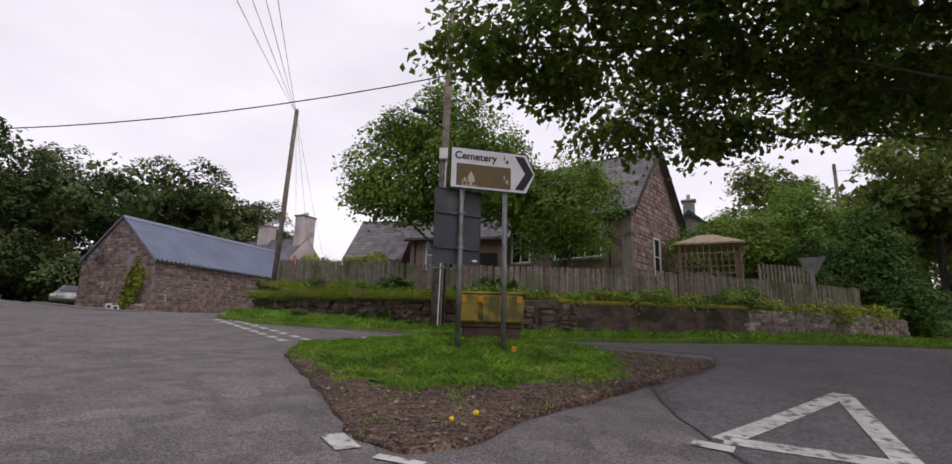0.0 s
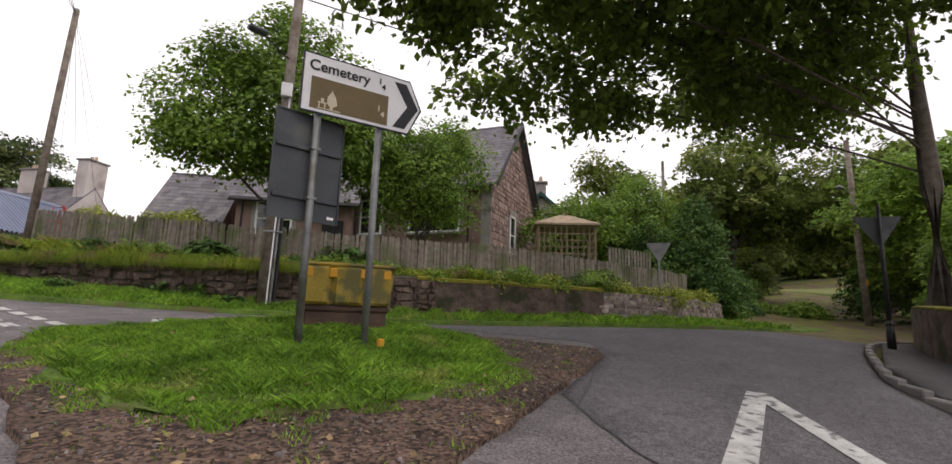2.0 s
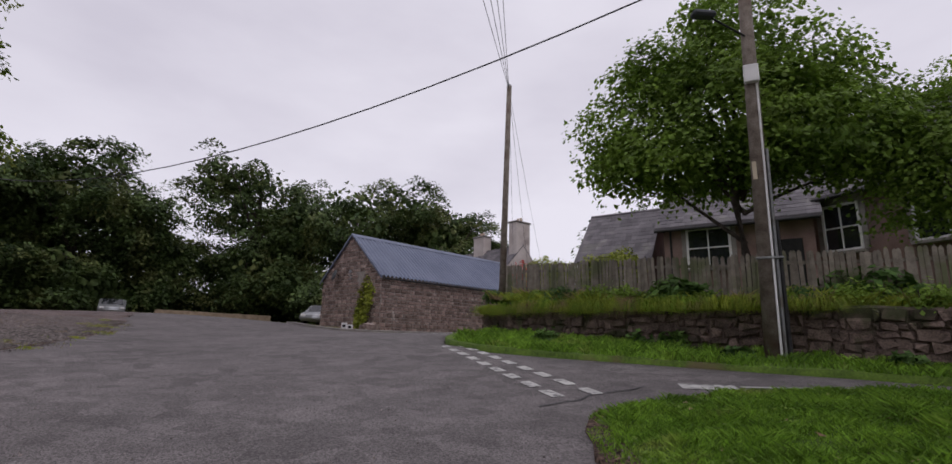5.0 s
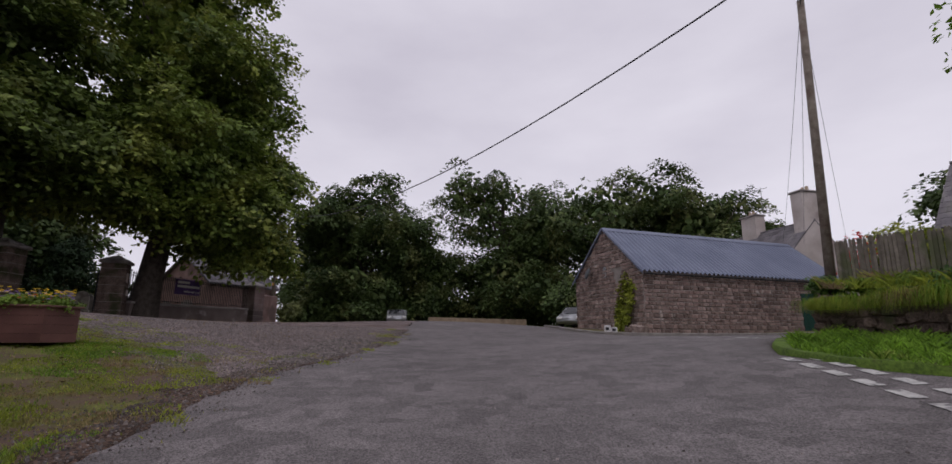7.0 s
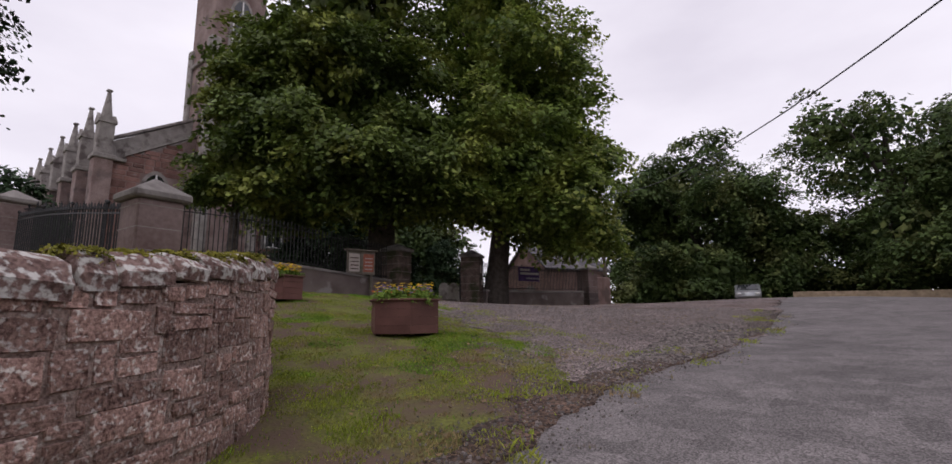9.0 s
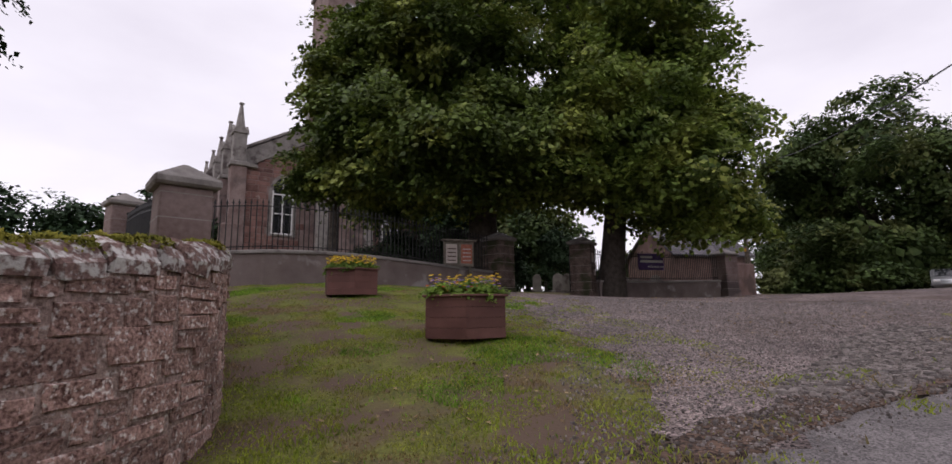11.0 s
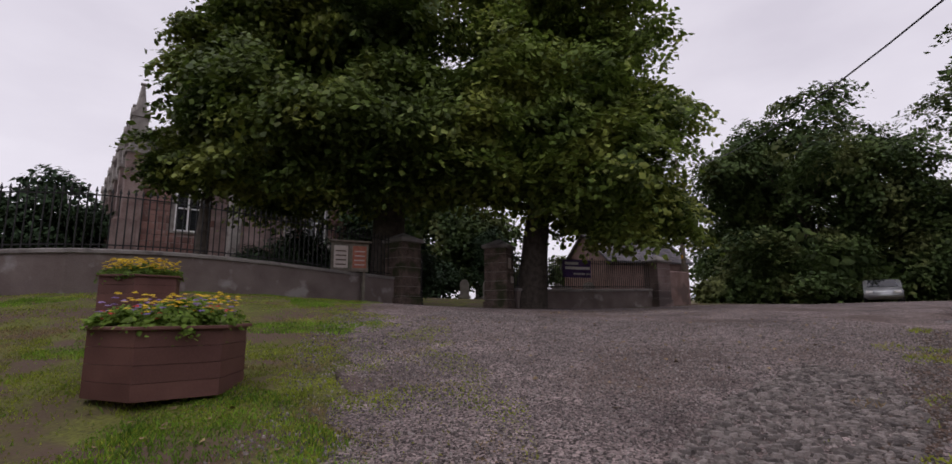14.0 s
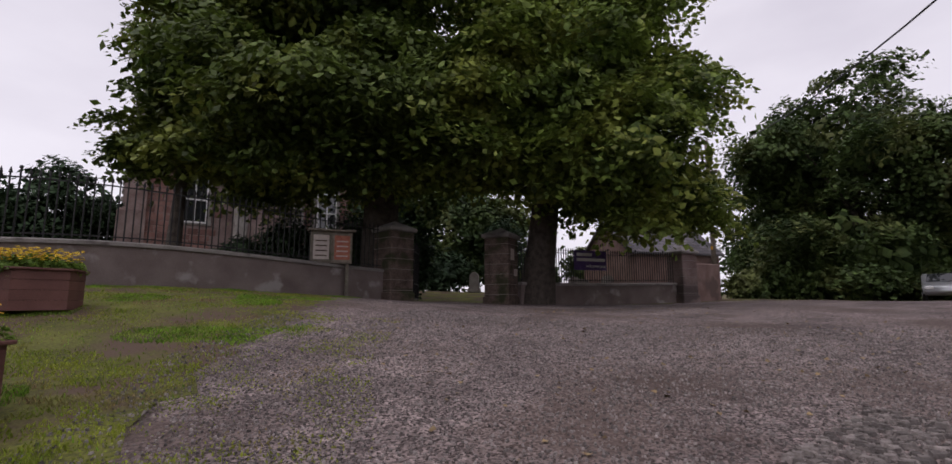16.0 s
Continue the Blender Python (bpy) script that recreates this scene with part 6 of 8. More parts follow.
def railing(line, foot, height, label, n=None, step=0.19, group="railings"):
    """Iron railings on a wall: every bar with its spear head, two rails."""
    ob = thing("railing", pose(0, 0, 0), label, "railing", group)
    total, at = along(line)
    n = n or int(total / step)
    bm = tube(bmn(), (0, 0, 0), (0, 0, height), 0.02, 0.02, 6)
    bmesh.ops.create_cone(bm, cap_ends=True, segments=6, radius1=0.045, radius2=0.004, depth=0.16, matrix=pose(0, 0, height + 0.05))
    bar = finish("bar", bm, IRON)
    bm = tube(bmn(), (0, 0, 0), (0, 0, height + 0.08), 0.022, 0.022, 6)
    bmesh.ops.create_icosphere(bm, subdivisions=1, radius=0.055, matrix=pose(0, 0, height + 0.13))
    post = finish("standard", bm, IRON)
    for k in range(n + 1):
        x, y, a = at(total * k / n)
        o = part("standard" if k % 12 == 0 else "bar", post if k % 12 == 0 else bar, None, ob)
        o.location = (x, y, foot(x, y))
    for z in (0.12, height - 0.14):
        part("rail", ribbon(bmn(), line, 0.015, lambda x, y, z=z: foot(x, y) + z, lambda x, y, z=z: foot(x, y) + z + 0.035, 0.8), IRON, ob)
    return ob


railing(CHURCH_WALL, lambda x, y: gz(x, y) + 1.24, 1.7, "black spear topped iron railings on the churchyard wall")
railing(CURVE_WALL, lambda x, y: gz(x, y) + 0.97, 1.5, "black iron railings on the curved wall by the gate", step=0.15)
railing(SIDE_WALL, lambda x, y: gz(x, y) + 1.12, 1.45, "black iron railings between two stone piers")


def gate(x, y, rz, w, h, label):
    ob = thing("gate", pose(x, y, gz(x, y), 0, 0, rz), label, "gate")
    for a in (0, w):
        part("stile", box(bmn(), (a, 0, h / 2), (0.045, 0.045, h)), IRON, ob)
    for z in (0.12, 0.75, h - 0.2):
        part("rail", box(bmn(), (w / 2, 0, z), (w, 0.03, 0.04)), IRON, ob)
    for k in range(1, 11):
        hh = h + 0.25 * math.sin(math.pi * k / 11)
        part("bar", tube(bmn(), (w * k / 11, 0, 0.1), (w * k / 11, 0, hh), 0.012, 0.008, 6), IRON, ob)
    return ob


gate(-36.9, 8.1, 175, 1.6, 2.3, "black iron churchyard gate leaf standing open")
gate(-35.5, 5.3, 190, 1.6, 2.3, "black iron churchyard gate leaf standing open beside the pier")


def notice_board():
    ob = thing("notice_board", pose(-32.5, 3.1, gz(-32.5, 3.1) + 1.0, 0, 0, 124) @ Matrix.Scale(1.2, 4), "wooden two door notice board with faded posters", "notice board")
    part("case", box(bmn(), (0, 0.05, 0.68), (1.25, 0.12, 0.98), 0, 0.015), TIMBER, ob)
    for s in (-1, 1):
        d = part("door", box(bmn(), (s * 0.31, -0.02, 0.68), (0.58, 0.03, 0.88), 0, 0.01), TIMBER, ob)
        part("poster", box(bmn(), (s * 0.31, -0.04, 0.68), (0.46, 0.012, 0.74)), POSTER if s < 0 else POSTER_RED, d, "faded paper poster")
        for k in range(4):
            part("text_bar", box(bmn(), (s * 0.31, -0.048, 0.42 + 0.15 * k), (0.34, 0.006, 0.04)), BIN_BASE if s < 0 else POSTER, d)
    part("head", box(bmn(), (0, 0.0, 1.2), (1.4, 0.28, 0.06), 0, 0.01), TIMBER, ob)
    for s in (-1, 1):
        part("leg", box(bmn(), (s * 0.5, 0.1, -0.3), (0.09, 0.09, 1.4)), TIMBER, ob)


notice_board()


def banner():
    ob = thing("banner", pose(-39.75, 12.6, gz(-40, 12.6) + 1.55, 0, 0, 122) @ Matrix.Scale(1.2, 4), "purple cloth church banner with white lettering on railings", "banner")
    bm = bmn()
    rows = []
    for i in range(13):
        x = -0.75 + 1.5 * i / 12
        rows.append([bm.verts.new((x, 0.03 * math.sin(i * 1.3) - 0.08, z)) for z in (0.02, 0.4, 0.78)])
    for a, b in zip(rows, rows[1:]):
        for k in range(2):
            bm.faces.new((a[k], b[k], b[k + 1], a[k + 1]))
    bmesh.ops.solidify(bm, geom=bm.faces[:], thickness=0.006)
    part("cloth", bm, PURPLE, ob)
    for z, w, x in ((0.62, 0.7, -0.3), (0.42, 1.3, 0.0)):
        part("text_bar", box(bmn(), (x, -0.125, z), (w, 0.012, 0.12)), WHITE, ob)
    o = part("lettering", text_mesh("welcomes you", 0.16, WHITE, 0.004, 0.003), None, ob, "white lettering welcomes you")
    o.matrix_basis = pose(-0.25, -0.13, 0.13, 90, 0, 0)
    for x in (-0.73, 0.73):
        part("tie", tube(bmn(), (x, -0.05, 0.75), (x, 0.0, 0.85), 0.008, 0.008, 5), WHITE, ob)


banner()


# ---- bench, planters, cars, gravestones ----
def bench():
    ob = thing("bench", pose(-23.75, -4.5, gz(-23.7, -4.5), 0, 0, 118), "dark red brown wooden bench before the churchyard wall", "bench")
    for s in (-0.85, 0.85):
        part("leg", box(bmn(), (s, -0.42, 0.3), (0.09, 0.09, 0.66)), PLANTER_RED, ob)
        part("leg", box(bmn(), (s, 0.0, 0.45), (0.09, 0.09, 0.95)), PLANTER_RED, ob)
        part("armrest", box(bmn(), (s, -0.22, 0.64), (0.09, 0.56, 0.05), 0, 0.01), PLANTER_RED, ob)
    for k in range(4):
        part("seat_slat", box(bmn(), (0, -0.4 + 0.13 * k, 0.44), (1.8, 0.1, 0.035), 0, 0.008), PLANTER_RED, ob)
    for k in range(3):
        part("back_slat", box(bmn(), (0, 0.05, 0.58 + 0.14 * k), (1.8, 0.03, 0.11), 0, 0.008), PLANTER_RED, ob)


bench()


def planter(x, y, rz, label, yellow, purple, red, seed, r=0.76, h=0.68):
    ob = thing("planter", pose(x, y, gz(x, y) + 0.015, 0, 0, rz), label, "planter", "hexagonal planters")
    side = r
    ap = r * math.cos(math.pi / 6)
    for k in range(6):
        for j in range(4):
            bm = box(bmn(), (0, -ap + 0.012, (j + 0.5) * h / 4), (side + 0.004, 0.03, h / 4 - 0.004), 0, 0.003)
            bmesh.ops.transform(bm, matrix=pose(0, 0, 0, 0, 0, 60 * k), verts=bm.verts)
            part("plank", bm, PLANTER_RED, ob)
        bm = box(bmn(), (0, -ap + 0.0, h + 0.015), (side + 0.07, 0.11, 0.035), 0, 0.006)
        bmesh.ops.transform(bm, matrix=pose(0, 0, 0, 0, 0, 60 * k), verts=bm.verts)
        part("rim", bm, PLANTER_RED, ob)
    bm = bmn()
    bmesh.ops.create_cone(bm, cap_ends=True, segments=6, radius1=r - 0.07, radius2=r - 0.07, depth=h - 0.06, matrix=pose(0, 0, h / 2 - 0.02, 0, 0, 30))
    part("soil", bm, SOIL, ob)
    blobs = [(0, 0, h + 0.06, r * 0.95, r * 0.95, 0.2), (0.25, 0.15, h + 0.16, r * 0.5, r * 0.5, 0.18), (-0.3, -0.1, h + 0.14, r * 0.5, r * 0.5, 0.17), (0, -0.35, h + 0.12, r * 0.5, r * 0.4, 0.15)]
    plants = thing("bedding_plants", pose(x, y, gz(x, y) + 0.015, 0, 0, rz), "mixed bedding plants in flower filling the planter", "flowers")
    part("foliage", crown("foliage", blobs, 230, 26, 0.06, 0.055, LEAF_BRIGHT, seed, shell=0.3), None, plants)
    rn = np.random.default_rng(seed)
    for name, k, mat, zz in (("yellow_flowers", yellow, PETAL_YELLOW, 0.36), ("purple_flowers", purple, PETAL_PURPLE, 0.3), ("red_flowers", red, PETAL_RED, 0.22)):
        if not k:
            continue
        cs, ns = [], []
        for _ in range(k):
            a, q = rn.uniform(0, 6.283), r * 0.9 * math.sqrt(rn.random())
            c = np.array((q * math.cos(a), q * math.sin(a), h + zz * rn.uniform(0.45, 1.1)))
            for p in range(5):
                cs.append(c + np.array((math.cos(p * 1.257), math.sin(p * 1.257), 0)) * 0.018)
                ns.append((math.cos(p * 1.257) * 0.3 + rn.normal() * .15, math.sin(p * 1.257) * 0.3 + rn.normal() * .15, 1))
        o = part(name, leaf_mesh(name, cs, ns, np.full(len(cs), 0.052), mat, rn), None, plants)
        o["kind"] = "stuff"
    return ob


planter(-18.55, 6.5, 14, "red brown hexagonal wooden planter of yellow and purple flowers", 110, 80, 26, 51)
planter(-22.9, 2.3, 32, "red brown hexagonal wooden planter of yellow flowers", 330, 0, 0, 52)


def car(x, y, rz, label, mat):
    ob = thing("car", pose(x, y, gz(x, y) + 0.03, 0, 0, rz), label, "car")
    prof = [(-2.1, 0.32), (2.05, 0.32), (2.1, 0.62), (1.95, 0.82), (1.0, 0.95), (0.45, 1.42), (-1.2, 1.48), (-1.95, 1.0), (-2.12, 0.8)]
    bm = prism(bmn(), [(a, -0.86, b) for a, b in prof], (0, 0, 0), (0, 1.72, 0))
    bmesh.ops.bevel(bm, geom=bm.edges[:], offset=0.07, segments=2, affect="EDGES")
    part("body", bm, mat, ob, "", True)
    part("windscreen", prism(bmn(), [(0.98, -0.7, 0.99), (0.50, -0.62, 1.39), (0.50, 0.62, 1.39), (0.98, 0.7, 0.99)], (0, 0, 0), (0.03, 0, 0.03)), GLASS, ob)
    part("rear_window", prism(bmn(), [(-1.92, -0.66, 1.05), (-1.28, -0.62, 1.44), (-1.28, 0.62, 1.44), (-1.92, 0.66, 1.05)], (0, 0, 0), (-0.03, 0, 0.03)), GLASS, ob)
    for s in (-1, 1):
        part("side_window", prism(bmn(), [(0.85, s * 0.865, 0.98), (0.42, s * 0.865, 1.36), (-1.15, s * 0.865, 1.41), (-1.6, s * 0.865, 1.02)], (0, 0, 0), (0, s * 0.012, 0)), GLASS, ob)
        part("headlight", box(bmn(), (2.06, s * 0.62, 0.68), (0.1, 0.32, 0.16), 0, 0.03), WHITE, ob)
        part("tail_light", box(bmn(), (-2.08, s * 0.68, 0.82), (0.08, 0.2, 0.25), 0, 0.02), PETAL_RED, ob)
        for wx in (-1.3, 1.32):
            wh = part("wheel", tube(bmn(), (wx, s * 0.70, 0.32), (wx, s * 0.89, 0.32), 0.32, 0.32, 20), RUBBER, ob)
            part("rim", tube(bmn(), (wx, s * 0.885, 0.32), (wx, s * 0.90, 0.32), 0.2, 0.19, 14), STEEL, wh)


car(-45.2, 30.6, -31, "silver hatchback parked under the trees", CARPAINT)
car(-26.6, 33.6, -70, "silver car parked behind the barn", CARPAINT)


def gravestone(x, y, z, w, h, rz, tilt):
    ob = thing("gravestone", pose(x, y, z, tilt, 0, rz), "weathered grey gravestone with a rounded head", "gravestone", "gravestones")
    pts = [(-w / 2, 0, -0.2), (w / 2, 0, -0.2), (w / 2, 0, h * 0.7)] + [(w / 2 * math.cos(a), 0, h * 0.7 + h * 0.3 * math.sin(a)) for a in [math.pi * k / 7 for k in range(1, 7)]] + [(-w / 2, 0, h * 0.7)]
    part("slab", prism(bmn(), pts, (0, 0, 0), (0, 0.14, 0)), STONE_DRESSED, ob)
    part("plinth", box(bmn(), (0, 0.07, 0.05), (w + 0.2, 0.36, 0.22), 0, 0.02), STONE_DRESSED, ob)


rnd = random.Random(14)
for x, y, h in ((-40, 5.5, 1.3), (-42, 7.0, 1.5), (-44, 6.2, 1.2), (-39, 7.8, 1.4), (-46, 8.4, 1.6), (-38.0, 12.5, 1.1), (-39.5, 14, 1.3), (-41, 12, 1.2), (-37, 14.2, 0.9), (-43, 15, 1.4), (-30.5, -10, 1.7), (-33, -12, 2.0), (-29, -7.5, 1.2), (-34.5, -7, 1.4), (-27.2, -11, 1.8), (-35.5, -3, 1.3)):
    x -= 8.0 if x < -36.5 else 0.0
    gravestone(x, y, gz(x, y), 0.75 * rnd.uniform(0.8, 1.2), h, 80 + rnd.uniform(-12, 12), rnd.uniform(-4, 4))
mv = thing("mausoleum", pose(-30.5, -13.5, gz(-30.5, -13.5), 0, 0, 40), "grey stone tomb house with a low pediment", "tomb")
part("wall", box(bmn(), (0, 0, 1.3), (3.4, 2.6, 2.8), 0, 0.04), STONE_DRESSED, mv)
part("pediment", prism(bmn(), [(-1.9, -1.5, 2.7), (1.9, -1.5, 2.7), (0, -1.5, 3.4)], (0, 0, 0), (0, 3.0, 0)), STONE_DRESSED, mv)
for k in range(4):
    part("pilaster", box(bmn(), (-1.5 + k, -1.33, 1.3), (0.25, 0.12, 2.6)), STONE_DRESSED, mv)
outb = thing("outbuilding", frame_of((-57.5, 19.0, 2.9), (0.45, -0.9)) @ Matrix.Scale(1.25, 4), "pink stone outbuilding with a slate gable behind the railings", "shed")
gable_block(outb, 5.5, 5.0, 2.6, 4.4, PINKWALL, SLATE, 0.2, 0.1, 0.3)
fx = thing("low_fence", pose(0, 0, 0), "low pale fence panels beside the far road", "fence")
for k in range(7):
    part("panel", box(bmn(), (-41.0 + 0.75 * k, 32.0 + 0.95 * k, gz(-41 + 0.75 * k, 32.0 + 0.95 * k) + 0.4), (1.24, 0.06, 0.9), 52), TIMBER_PALE, fx)

# ---- trees ----
LIME_A = [(0.3, -0.8, 9.0, 5.0, 5.2, 4.2), (1.5, -2.9, 6.6, 4.4, 4.6, 2.9), (-1, 2.2, 7.4, 4.0, 4.0, 3.2), (0.8, -2.4, 13.5, 5.0, 5.4, 4.6), (2.4, 1.0, 6.2, 3.0, 3.2, 2.0), (3.0, -4.8, 6.0, 2.4, 2.6, 1.7), (2.0, -2.0, 5.4, 2.2, 2.6, 1.3), (0.5, -1.0, 17.5, 3.0, 3.0, 2.6), (4.2, -0.6, 5.6, 2.6, 2.8, 1.5), (3.8, -3.4, 5.4, 2.0, 2.4, 1.3), (3.6, 2.2, 5.8, 2.2, 2.2, 1.5)]
LIME_B = [(0, 0, 9.0, 4.8, 4.8, 4.2), (0.8, 1.8, 7.2, 4.2, 4.0, 3.4), (1.8, -0.8, 6.8, 3.4, 3.4, 2.4), (0.2, 0.4, 13.8, 4.4, 4.4, 4.4), (0.5, 3.6, 5.2, 2.6, 2.6, 2.0), (1.4, 2.0, 5.2, 2.2, 2.6, 1.3), (0, 3.0, 10.5, 3.2, 3.2, 3.0), (0, 0.6, 18, 3.0, 3.0, 2.4), (3.8, -1.8, 5.7, 2.4, 2.4, 1.5), (3.2, 1.6, 5.5, 2.2, 2.4, 1.4), (0.3, 4.6, 3.8, 2.0, 2.0, 1.2), (1.6, 2.8, 3.7, 1.8, 1.8, 1.1), (-0.8, 6.0, 4.4, 1.6, 1.6, 1.2)]
lime = tree("lime_tree", -36.0, 3.6, gz(-36, 4), "large dark green lime tree behind the churchyard wall", "tree", 19, 0.75, LIME_A, 1350, 105, 0.52, 0.20, LEAF_LIME, 11, 0.3, shell=0.8, flat=0.3, lumps=12)
lime.scale = (1.15, 1.15, 1.15)
lime = tree("lime_tree", -37.6, 10.2, gz(-37, 10), "tall lime tree leaning beside the churchyard gate", "tree", 19, 0.6, LIME_B, 1350, 105, 0.52, 0.20, LEAF_LIME_LIT, 12, 0.3, (-0.6, 1.6), shell=0.8, flat=0.3, lumps=12)

lime.scale = (1.15, 1.15, 1.15)
LIME_C = [(0.6, 0.4, 6.0, 1.9, 1.9, 1.2), (0.0, 1.6, 8.4, 2.6, 2.4, 2.2), (1.0, -0.4, 4.9, 1.2, 1.3, 0.8), (-1.2, 2.4, 11.5, 3.0, 2.8, 3.0), (-0.6, 3.4, 6.0, 2.2, 2.2, 1.4), (0.4, 0.2, 9.8, 1.6, 1.6, 1.6)]
tree("lime_tree", -31.88, -3.00, gz(-31.88, -3.00), "slim lime tree behind the churchyard railings", "tree", 14, 0.27, LIME_C, 520, 100, 0.42, 0.19, LEAF_LIME, 13, 0.35, shell=0.75, flat=0.3, lumps=9)


def round_crown(r, h, seed, low=0.25, k=8):
    rnd = random.Random(seed)
    out = [(0, 0, h * 0.60, r * 0.78, r * 0.78, h * 0.36)]
    for i in range(k):
        a = 6.283 * i / k + rnd.uniform(-.3, .3)
        out.append((math.cos(a) * r * 0.58, math.sin(a) * r * 0.58, h * rnd.uniform(low + 0.12, 0.74), r * rnd.uniform(0.36, 0.55), r * rnd.uniform(0.36, 0.55), h * rnd.uniform(0.12, 0.2)))
    for i in range(4):
        a = 6.283 * rnd.random()
        out.append((math.cos(a) * r * 0.5, math.sin(a) * r * 0.5, h * (low + 0.12), r * 0.5, r * 0.5, h * 0.13))
    return out


def big_tree(x, y, r, h, seed, label, mat=LEAF_FAR, clumps=330, leaf=0.27, name="chestnut_tree", per=110, spread=0.75, low=0.14, z=None):
    return tree(name, x, y, gz(x, y) if z is None else z, label, "tree", h, 0.03 * h, round_crown(r, h, seed, low), clumps, per, spread, leaf, mat, seed, shell=0.75, flat=0.32, lumps=6)


big_tree(-53.8, 31.5, 7.2, 17.0, 21, "round dark green horse chestnut beside the road", clumps=460, low=0.02)
big_tree(-47.5, 46.0, 8.0, 21.2, 22, "large dark green horse chestnut beyond the road", clumps=400, low=0.04)
big_tree(-36.8, 50, 9.4, 19.0, 23, "large broadleaf tree behind the barn", clumps=460, low=0.03)
big_tree(-30.0, 57, 7.4, 17.5, 24, "broadleaf tree behind the barn roof")
big_tree(-59.0, 29.5, 5.4, 12.5, 25, "dark broadleaf tree beyond the churchyard")
big_tree(-54, 38, 6, 11, 26, "dark broadleaf tree down the road")
big_tree(-57, 57, 7, 17, 27, "dark broadleaf tree across the road")
big_tree(-27.5, 65, 4.2, 14.0, 28, "dark tree behind the white house", clumps=300)
big_tree(-6.5, 46, 4.2, 11, 29, "green tree behind the cottage annex", clumps=350)
for k, (x, y, r, h) in enumerate(((-57, 4, 5, 12), (-60, -4, 5, 14))):
    big_tree(x, y, r, h, 70 + k, "dark tree at the back of the churchyard", LEAF_YEW if k % 2 else LEAF_FAR, 380, 0.34, "churchyard_tree", 40)
for k, (x, y, r, h) in enumerate(((-45, -27, 3.0, 10.5), (-41, -29, 2.6, 8.5), (-49.5, -26, 2.6, 9), (-36, -32, 3.0, 9.5))):
    big_tree(x, y, r, h, 80 + k, "dark tree beyond the graves", LEAF_YEW, 200, 0.3, "churchyard_tree", 40)
# yew by the churchyard wall
YEW = [(-0.4, -0.3, 6.2, 2.1, 2.1, 2.2), (-0.6, 0.6, 5.0, 1.4, 1.4, 1.4), (-0.4, 0, 8.8, 1.8, 1.8, 2.2), (-0.8, 0.8, 6.5, 1.4, 1.4, 1.4), (0, -0.2, 3.4, 1.0, 1.0, 1.2)]
tree("yew_tree", -12.4, 0.1, gz(-12.4, 0.1), "dark dense yew tree inside the churchyard", "tree", 12, 0.35, YEW, 1300, 110, 0.16, 0.07, LEAF_YEW, 91, 0.3, shell=0.8, lumps=14)
# dark yews under the limes, behind the railings
for k, (x, y, r, h) in enumerate(((-43.5, 1.2, 2.2, 4.8), (-42.0, -2.5, 2.0, 4.0), (-52, 7.2, 1.6, 6.5), (-37.8, -1.2, 2.2, 4.4), (-38.8, 1.9, 2.2, 4.6), (-36.2, -3.6, 1.6, 3.0), (-37.6, 4.4, 1.3, 3.6))):
    shrub(x, y, gz(x, y), r, h, LEAF_YEW, "clipped dark yew bush in the churchyard", 95 + k, 0.16, 160, 40)

ROWAN = [(0, 0, 5.4, 2.6, 2.6, 2.3), (-2.7, 0.1, 5.4, 1.7, 1.7, 1.3), (1.8, -0.2, 4.6, 2.1, 2.0, 1.4), (0.2, 0, 7.6, 1.7, 1.7, 1.4), (-1.2, -0.5, 3.9, 2.4, 2.0, 0.8), (-2.0, 0, 7.0, 1.4, 1.3, 1.0), (1.8, 0.4, 6.8, 1.6, 1.6, 1.2), (3.0, 0.6, 5.2, 1.6, 1.6, 1.3), (-3.2, 0, 4.4, 1.0, 1.0, 0.7), (3.2, 0.2, 3.9, 1.4, 1.3, 0.8), (-0.6, 0, 8.6, 0.8, 0.8, 0.7)]
tree("garden_tree", -1.3, 20.6, garden_z(-1.3, 20.6), "bushy bright green garden tree behind the picket fence", "tree", 8.6, 0.16, ROWAN, 780, 60, 0.36, 0.13, LEAF_BRIGHT, 31, 0.2, shell=0.35, limbs=16)
WILLOW = [(0, 0, 3.6, 1.9, 1.7, 1.6), (0.6, 0.2, 4.7, 1.3, 1.3, 1.1), (-1.0, -0.2, 3.0, 1.4, 1.3, 1.3), (1.0, 0, 2.7, 1.2, 1.2, 1.0), (-0.8, 0, 4.4, 1.1, 1.1, 1.0), (0.9, 0.3, 5.6, 1.2, 1.2, 0.9), (1.9, 0.2, 4.6, 1.0, 1.0, 0.9)]
tree("garden_tree", 3.7, 20.7, garden_z(4, 21), "thin open garden tree before the cottage window", "tree", 5.0, 0.07, WILLOW, 430, 46, 0.3, 0.10, LEAF_BRIGHT, 32, 0.05, limbs=18, shell=0.3)

